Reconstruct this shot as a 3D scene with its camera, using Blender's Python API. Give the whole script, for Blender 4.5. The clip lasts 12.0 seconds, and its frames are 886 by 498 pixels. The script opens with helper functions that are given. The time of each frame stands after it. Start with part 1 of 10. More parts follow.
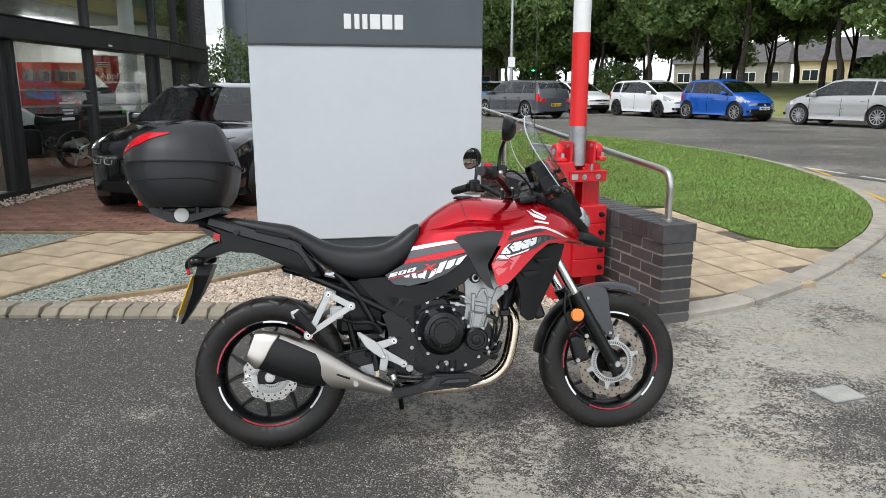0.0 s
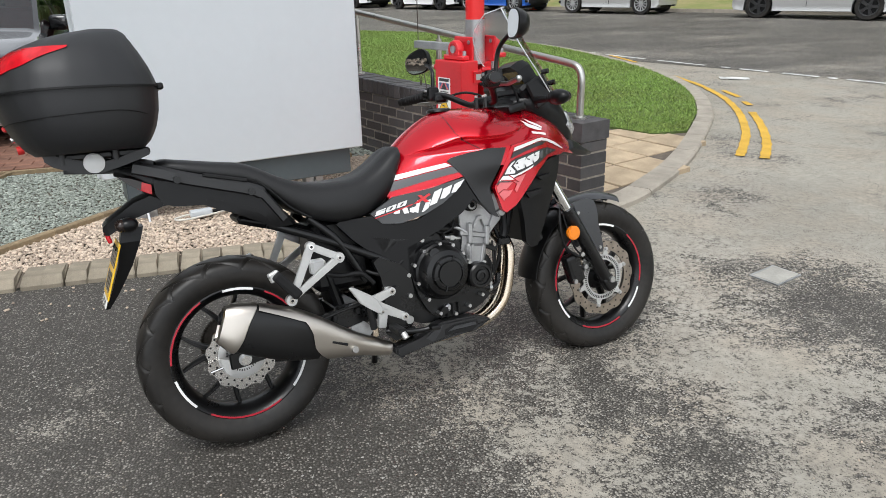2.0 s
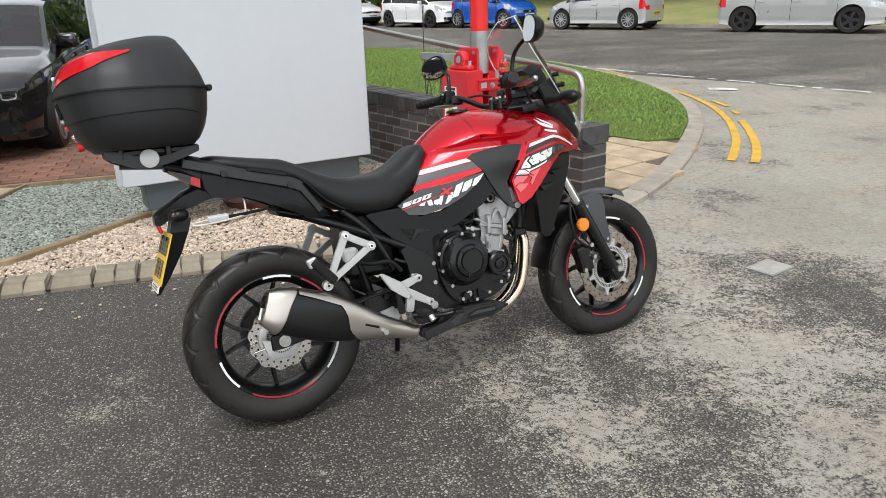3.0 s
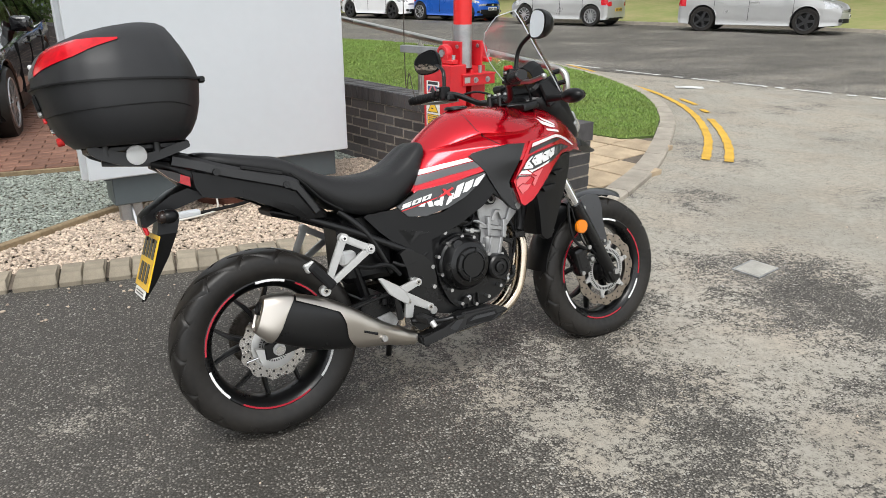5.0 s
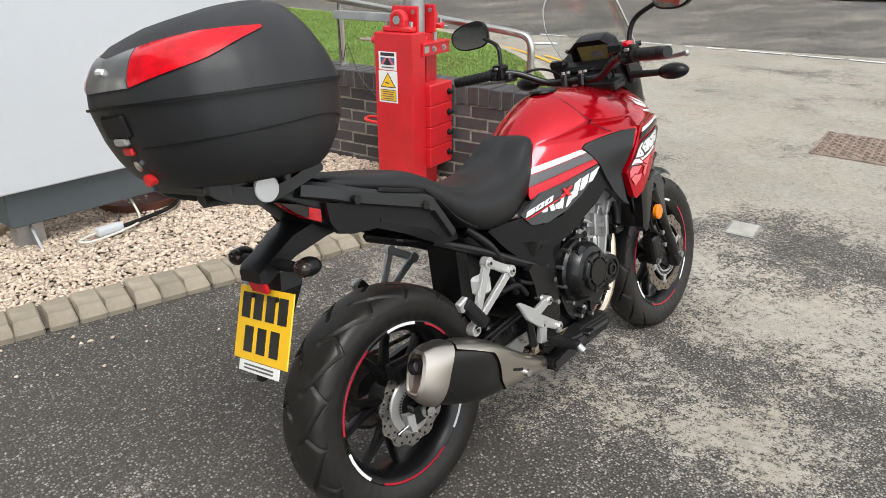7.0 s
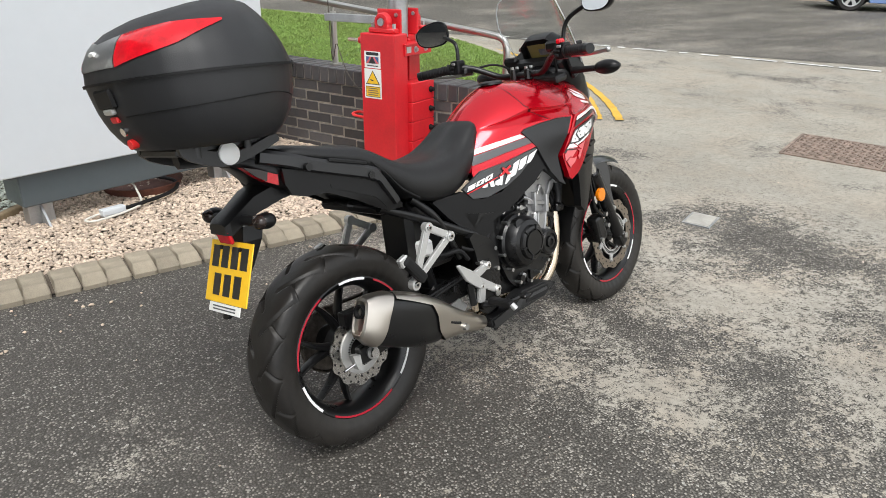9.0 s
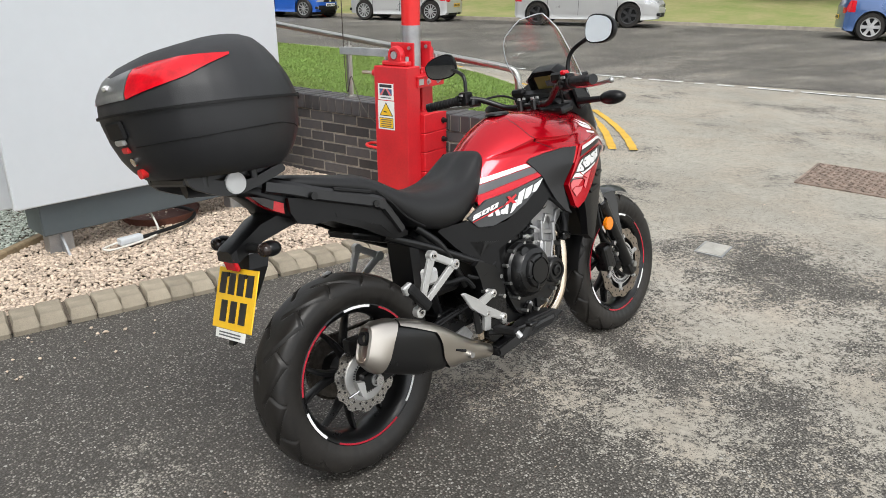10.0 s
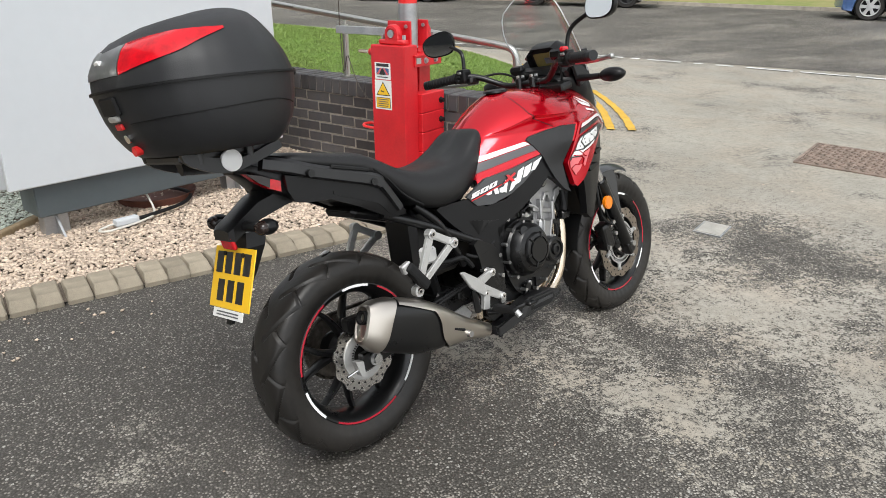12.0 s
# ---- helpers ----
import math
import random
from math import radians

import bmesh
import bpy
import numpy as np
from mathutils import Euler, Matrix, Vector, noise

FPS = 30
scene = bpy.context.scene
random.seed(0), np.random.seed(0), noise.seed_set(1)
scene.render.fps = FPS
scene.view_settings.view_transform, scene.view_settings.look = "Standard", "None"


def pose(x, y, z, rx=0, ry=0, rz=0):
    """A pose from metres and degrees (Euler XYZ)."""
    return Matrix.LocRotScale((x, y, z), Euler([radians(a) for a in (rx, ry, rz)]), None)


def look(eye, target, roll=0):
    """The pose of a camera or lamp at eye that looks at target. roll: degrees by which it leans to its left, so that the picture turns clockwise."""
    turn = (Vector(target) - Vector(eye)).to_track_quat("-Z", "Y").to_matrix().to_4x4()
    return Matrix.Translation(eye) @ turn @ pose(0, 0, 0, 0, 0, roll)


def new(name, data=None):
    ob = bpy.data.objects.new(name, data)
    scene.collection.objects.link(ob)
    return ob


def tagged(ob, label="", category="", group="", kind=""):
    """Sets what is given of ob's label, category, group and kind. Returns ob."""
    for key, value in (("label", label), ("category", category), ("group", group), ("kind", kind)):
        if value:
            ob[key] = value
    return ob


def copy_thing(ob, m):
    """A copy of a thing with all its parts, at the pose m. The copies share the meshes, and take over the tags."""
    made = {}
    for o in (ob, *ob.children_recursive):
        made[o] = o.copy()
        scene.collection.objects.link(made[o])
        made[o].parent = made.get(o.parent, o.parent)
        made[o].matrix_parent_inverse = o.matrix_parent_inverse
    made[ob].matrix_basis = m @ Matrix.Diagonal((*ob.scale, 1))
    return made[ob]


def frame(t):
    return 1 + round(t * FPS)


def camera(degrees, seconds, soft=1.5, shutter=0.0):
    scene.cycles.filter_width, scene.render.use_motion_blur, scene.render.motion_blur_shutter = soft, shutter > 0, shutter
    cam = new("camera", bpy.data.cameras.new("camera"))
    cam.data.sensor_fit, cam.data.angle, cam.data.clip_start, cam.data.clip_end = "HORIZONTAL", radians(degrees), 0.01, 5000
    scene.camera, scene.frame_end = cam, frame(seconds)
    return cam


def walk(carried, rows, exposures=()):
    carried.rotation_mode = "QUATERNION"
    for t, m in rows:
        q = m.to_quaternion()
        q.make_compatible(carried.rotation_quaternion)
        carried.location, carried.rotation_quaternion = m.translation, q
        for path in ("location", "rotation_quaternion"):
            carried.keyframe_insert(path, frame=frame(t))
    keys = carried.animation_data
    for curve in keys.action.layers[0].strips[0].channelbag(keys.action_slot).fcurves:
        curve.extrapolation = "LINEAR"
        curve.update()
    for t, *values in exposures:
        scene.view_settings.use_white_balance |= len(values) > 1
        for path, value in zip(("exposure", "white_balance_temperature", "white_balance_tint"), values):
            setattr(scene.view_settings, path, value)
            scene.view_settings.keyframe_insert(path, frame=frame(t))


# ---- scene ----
cam = camera(63.9, 12.0, soft=0.3)
PATH = [
    (0, (0.058, -0.003, 1.387), (0.024, 1.951, 0.965), 0.0),
    (0.5, (-0.139, 0.213, 1.364), (-0.118, 2.163, 0.922), -1.1),
    (1, (-0.261, 0.419, 1.366), (-0.134, 2.353, 0.873), -1.2),
    (1.5, (-0.437, 0.502, 1.366), (-0.079, 2.372, 0.756), -1.2),
    (2, (-0.639, 0.555, 1.374), (-0.092, 2.35, 0.683), -1.2),
    (2.5, (-0.737, 0.453, 1.358), (-0.169, 2.252, 0.695), -1.8),
    (3, (-0.807, 0.398, 1.346), (-0.229, 2.2, 0.699), -1.7),
    (5, (-0.911, 0.548, 1.349), (-0.223, 2.303, 0.681), -0.2),
    (5.5, (-1.035, 0.745, 1.35), (-0.277, 2.459, 0.654), 0.5),
    (6, (-1.179, 1.033, 1.328), (-0.366, 2.719, 0.625), -0.3),
    (6.5, (-1.358, 1.258, 1.347), (-0.421, 2.871, 0.627), -1.0),
    (7, (-1.546, 1.391, 1.377), (-0.411, 2.843, 0.6), -0.1),
    (7.5, (-1.6, 1.402, 1.375), (-0.367, 2.746, 0.555), 1.3),
    (7.7, (-1.602, 1.376, 1.37), (-0.365, 2.718, 0.553), 1.4),
    (9.3, (-1.577, 0.99, 1.384), (-0.488, 2.497, 0.647), 0.2),
    (9.5, (-1.572, 0.986, 1.385), (-0.487, 2.506, 0.67), 0.1),
    (10, (-1.561, 0.981, 1.383), (-0.474, 2.515, 0.701), -0.2),
    (10.5, (-1.553, 0.994, 1.375), (-0.452, 2.514, 0.685), -0.1),
    (11, (-1.544, 0.998, 1.372), (-0.441, 2.511, 0.669), -0.3),
    (11.5, (-1.55, 0.994, 1.368), (-0.451, 2.504, 0.653), 0.1),
    (12, (-1.558, 0.992, 1.365), (-0.475, 2.508, 0.638), -0.3),
]
walk(cam, [(t, look(eye, target, roll)) for t, eye, target, roll in PATH], [(0.0, 0.85, 6150, 8), (1.5, 0.86, 6250, 9), (5.0, 0.98, 6450, 9), (6.5, 1.03, 6450, 9), (7.5, 1.15, 6450, 9), (9.5, 1.05, 6450, 9), (12.0, 1.02, 6450, 9)])

# ---- light: an overcast morning ----
world = bpy.data.worlds.new("sky")
scene.world = world
world.use_nodes = True
wn, wl = world.node_tree.nodes, world.node_tree.links
wn.clear()
w_out = wn.new("ShaderNodeOutputWorld")
w_bg = wn.new("ShaderNodeBackground")
w_sky = wn.new("ShaderNodeTexSky")
w_sky.sky_type = "NISHITA"
w_sky.sun_disc = False
w_sky.sun_elevation, w_sky.sun_rotation = radians(58), radians(-150)
w_sky.dust_density = 1.0
w_hs = wn.new("ShaderNodeHueSaturation")
w_hs.inputs["Saturation"].default_value = 0.12
wl.new(w_sky.outputs["Color"], w_hs.inputs["Color"])
wl.new(w_hs.outputs["Color"], w_bg.inputs["Color"])
w_bg.inputs["Strength"].default_value = 0.15
wl.new(w_bg.outputs["Background"], w_out.inputs["Surface"])

sun = new("sun", bpy.data.lights.new("sun", "SUN"))
sun.data.energy, sun.data.angle, sun.data.color = 1.2, radians(25), (1.0, 0.97, 0.93)
sun.matrix_world = look((-4, -7, 14), (0, 0, 0))

# ---- materials ----
def mat(name, color, rough=0.5, metal=0.0, vary=0.12, scale=8.0, fine=0.0, bump=0.0, coat=0.0, spec=0.5, alt=None, rough_vary=0.1, per_object=0.0, per_island=0.0):
    """A surface of one base colour with broad and fine variation, in object space at real size."""
    m = bpy.data.materials.new(name)
    m.use_nodes = True
    n, l = m.node_tree.nodes, m.node_tree.links
    b = n["Principled BSDF"]
    b.inputs["Metallic"].default_value, b.inputs["Coat Weight"].default_value = metal, coat
    b.inputs["Coat Roughness"].default_value = 0.03
    b.inputs["Specular IOR Level"].default_value = spec
    co = n.new("ShaderNodeTexCoord")
    broad = n.new("ShaderNodeTexNoise")
    broad.inputs["Scale"].default_value, broad.inputs["Detail"].default_value = scale, 5
    small = n.new("ShaderNodeTexNoise")
    small.inputs["Scale"].default_value, small.inputs["Detail"].default_value = fine or scale * 12, 3
    for t in (broad, small):
        l.new(co.outputs["Object"], t.inputs["Vector"])
    add = n.new("ShaderNodeMath")
    add.operation = "MULTIPLY_ADD"
    l.new(small.outputs["Fac"], add.inputs[0])
    add.inputs[1].default_value = 0.45
    l.new(broad.outputs["Fac"], add.inputs[2])
    ramp = n.new("ShaderNodeMapRange")
    ramp.inputs["From Min"].default_value, ramp.inputs["From Max"].default_value = 0.45, 1.0
    l.new(add.outputs["Value"], ramp.inputs["Value"])
    fac = ramp.outputs["Result"]
    mix = n.new("ShaderNodeMix")
    mix.data_type = "RGBA"
    other = alt or tuple(c * (1 - 2.2 * vary) for c in color)
    mix.inputs["A"].default_value = (*(other if not alt else alt), 1)
    mix.inputs["B"].default_value = (*color, 1)
    l.new(fac, mix.inputs["Factor"])
    out = mix.outputs["Result"]
    if per_object or per_island:
        hs = n.new("ShaderNodeHueSaturation")
        mr = n.new("ShaderNodeMapRange")
        k = per_object or per_island
        mr.inputs["To Min"].default_value, mr.inputs["To Max"].default_value = 1 - k, 1 + k
        if per_object:
            l.new(n.new("ShaderNodeObjectInfo").outputs["Random"], mr.inputs["Value"])
        else:
            l.new(n.new("ShaderNodeNewGeometry").outputs["Random Per Island"], mr.inputs["Value"])
        l.new(mr.outputs["Result"], hs.inputs["Value"])
        l.new(out, hs.inputs["Color"])
        out = hs.outputs["Color"]
    l.new(out, b.inputs["Base Color"])
    rr = n.new("ShaderNodeMapRange")
    rr.inputs["To Min"].default_value = min(1, rough + rough_vary * 0.5)
    rr.inputs["To Max"].default_value = max(0, rough - rough_vary * 0.5)
    l.new(fac, rr.inputs["Value"])
    l.new(rr.outputs["Result"], b.inputs["Roughness"])
    if bump:
        bp = n.new("ShaderNodeBump")
        bp.inputs["Strength"].default_value, bp.inputs["Distance"].default_value = min(1, bump), 0.004
        l.new(small.outputs["Fac"], bp.inputs["Height"])
        l.new(bp.outputs["Normal"], b.inputs["Normal"])
    return m


def glass(name, tint=(1, 1, 1), base=0.04, rough=0.0):
    m = bpy.data.materials.new(name)
    m.use_nodes = True
    n, l = m.node_tree.nodes, m.node_tree.links
    n.remove(n["Principled BSDF"])
    tr, gl, mx, fr = n.new("ShaderNodeBsdfTransparent"), n.new("ShaderNodeBsdfGlossy"), n.new("ShaderNodeMixShader"), n.new("ShaderNodeLayerWeight")
    pw = n.new("ShaderNodeMath")
    pw.operation = "POWER"
    pw.inputs[1].default_value = 4.0
    ma = n.new("ShaderNodeMath")
    ma.operation = "MULTIPLY_ADD"
    ma.inputs[1].default_value, ma.inputs[2].default_value = 0.75, base
    tr.inputs["Color"].default_value = (*tint, 1)
    gl.inputs["Roughness"].default_value = rough
    fr.inputs["Blend"].default_value = 0.5
    l.new(fr.outputs["Facing"], pw.inputs[0])
    l.new(pw.outputs["Value"], ma.inputs[0])
    l.new(ma.outputs["Value"], mx.inputs["Fac"])
    l.new(tr.outputs["BSDF"], mx.inputs[1])
    l.new(gl.outputs["BSDF"], mx.inputs[2])
    l.new(mx.outputs["Shader"], n["Material Output"].inputs["Surface"])
    return m


def glow(name, color, strength):
    m = bpy.data.materials.new(name)
    m.use_nodes = True
    b = m.node_tree.nodes["Principled BSDF"]
    b.inputs["Base Color"].default_value = (*color, 1)
    b.inputs["Emission Color"].default_value = (*color, 1)
    b.inputs["Emission Strength"].default_value = strength
    return m


def asphalt_mat(name="asphalt", bias=None):
    """Forecourt tarmac: dark chippings with pale worn, dried patches and damp darker ones."""
    m = bpy.data.materials.new(name)
    m.use_nodes = True
    n, l = m.node_tree.nodes, m.node_tree.links
    b = n["Principled BSDF"]
    co = n.new("ShaderNodeTexCoord")
    pos = co.outputs["Object"]
    if bias is not None:
        # wear runs along the street
        mp = n.new("ShaderNodeMapping")
        mp.inputs["Rotation"].default_value = (0, 0, radians(60))
        mp.inputs["Scale"].default_value = (0.3, 0.8, 1)
        l.new(pos, mp.inputs["Vector"])
        streak = mp.outputs["Vector"]
    else:
        streak = pos

    def noise_tex(scale, detail=4, rough=0.55, where=None):
        t = n.new("ShaderNodeTexNoise")
        t.inputs["Scale"].default_value, t.inputs["Detail"].default_value, t.inputs["Roughness"].default_value = scale, detail, rough
        l.new(where or pos, t.inputs["Vector"])
        return t.outputs["Fac"]

    def math(op, a, c, d=None):
        k = n.new("ShaderNodeMath")
        k.operation = op
        for i, v in enumerate((a, c, d)):
            if v is None:
                continue
            if isinstance(v, (int, float)):
                k.inputs[i].default_value = v
            else:
                l.new(v, k.inputs[i])
        return k.outputs["Value"]

    def rng(v, a, c, lo=0.0, hi=1.0):
        k = n.new("ShaderNodeMapRange")
        k.interpolation_type = "SMOOTHSTEP"
        k.inputs["From Min"].default_value, k.inputs["From Max"].default_value = a, c
        k.inputs["To Min"].default_value, k.inputs["To Max"].default_value = lo, hi
        l.new(v, k.inputs["Value"])
        return k.outputs["Result"]

    def mixc(f, a, c):
        k = n.new("ShaderNodeMix")
        k.data_type = "RGBA"
        l.new(f, k.inputs["Factor"])
        for v, s in ((a, "A"), (c, "B")):
            if isinstance(v, tuple):
                k.inputs[s].default_value = (*v, 1)
            else:
                l.new(v, k.inputs[s])
        return k.outputs["Result"]

    sep = n.new("ShaderNodeSeparateXYZ")
    l.new(pos, sep.inputs["Vector"])
    # a pale dried film lies in patches to the road side; the kerb side stays dark
    sway = math("MULTIPLY_ADD", noise_tex(0.55, 3, 0.55), 2.4, math("SUBTRACT", sep.outputs["X"], 1.2))
    east = math("ADD", rng(sway, -1.1, 0.55, -0.17, 0.005), rng(sway, 0.9, 3.0, 0.0, 0.125))
    big = noise_tex(1.25, 3, 0.5, streak)
    mid = noise_tex(5.5, 4, 0.6, streak)
    wide, fine_w = (0.66, 0.33) if bias is None else (0.24, 0.18)
    patch = math("ADD", math("ADD", math("MULTIPLY", big, wide), math("MULTIPLY", mid, fine_w)), math("ADD", east, 0.03) if bias is None else bias)
    # aggregate: pebbly stones of about 8 mm
    stones = n.new("ShaderNodeTexVoronoi")
    stones.inputs["Scale"].default_value = 125
    l.new(pos, stones.inputs["Vector"])
    stone_col = n.new("ShaderNodeSeparateColor")
    l.new(stones.outputs["Color"], stone_col.inputs["Color"])
    grit = noise_tex(150, 3, 0.65)
    crumbs = noise_tex(34, 4, 0.7)
    ragged = math("ADD", math("MULTIPLY", math("SUBTRACT", crumbs, 0.5), 0.50), math("MULTIPLY", math("SUBTRACT", stone_col.outputs["Blue"], 0.5), 0.10))
    edge = math("ADD", patch, ragged)
    film = rng(edge, 0.495, 0.590)
    haze = rng(math("ADD", patch, math("MULTIPLY", ragged, 0.3)), 0.36, 0.56)
    low = mixc(haze, (0.080, 0.074, 0.066), (0.190, 0.176, 0.154))
    high = mixc(haze, (0.27, 0.252, 0.225), (0.43, 0.402, 0.355))
    dark = mixc(rng(stone_col.outputs["Red"], 0.58, 0.90), low, high)
    dark = mixc(rng(stones.outputs["Distance"], 0.30, 0.62), dark, (0.050, 0.046, 0.040))
    dark = mixc(rng(stone_col.outputs["Green"], 0.991, 0.996), dark, (0.36, 0.35, 0.32))
    tone = noise_tex(2.1, 3)
    tan = mixc(rng(tone, 0.36, 0.62), (0.365, 0.328, 0.268), (0.35, 0.332, 0.288))
    tan = mixc(rng(crumbs, 0.30, 0.70), mixc(rng(tone, 0.3, 0.7), (0.262, 0.238, 0.200), (0.275, 0.258, 0.215)), tan)
    # pinholes and cracks in the film
    pits = rng(math("ADD", grit, math("MULTIPLY", noise_tex(9, 3), 0.25)), 0.475, 0.525)
    pale = mixc(pits, (0.060, 0.055, 0.046), tan)
    col = mixc(film, dark, pale)
    # broad damp and oily staining
    stain = rng(noise_tex(0.9, 4, 0.6), 0.34, 0.60)
    col = mixc(stain, mixc(rng(grit, 0.0, 1.0, 0.86, 0.86), (0.0, 0.0, 0.0), col), col)
    l.new(col, b.inputs["Base Color"])
    l.new(rng(math("ADD", film, math("MULTIPLY", grit, 0.4)), 0.1, 1.0, 0.55, 0.9), b.inputs["Roughness"])
    b.inputs["Specular IOR Level"].default_value = 0.35
    bp = n.new("ShaderNodeBump")
    bp.inputs["Strength"].default_value, bp.inputs["Distance"].default_value = 0.8, 0.0035
    relief = math("ADD", math("MULTIPLY", stones.outputs["Distance"], -1.0), math("MULTIPLY", grit, 0.5))
    l.new(math("MULTIPLY", relief, math("SUBTRACT", 1.0, math("MULTIPLY", film, 0.72))), bp.inputs["Height"])
    l.new(bp.outputs["Normal"], b.inputs["Normal"])
    return m


def leaf_mat(name, color, other):
    """Thin leaves that let part of the light through."""
    m = mat(name, color, 0.55, vary=0.25, scale=0.35, fine=3, per_island=0.5, alt=other)
    n, l = m.node_tree.nodes, m.node_tree.links
    b, out = n["Principled BSDF"], n["Material Output"]
    src = b.inputs["Base Color"].links[0].from_socket
    tr, mx = n.new("ShaderNodeBsdfTranslucent"), n.new("ShaderNodeMixShader")
    mx.inputs["Fac"].default_value = 0.58
    l.new(src, tr.inputs["Color"])
    l.new(b.outputs["BSDF"], mx.inputs[1])
    l.new(tr.outputs["BSDF"], mx.inputs[2])
    l.new(mx.outputs["Shader"], out.inputs["Surface"])
    return m


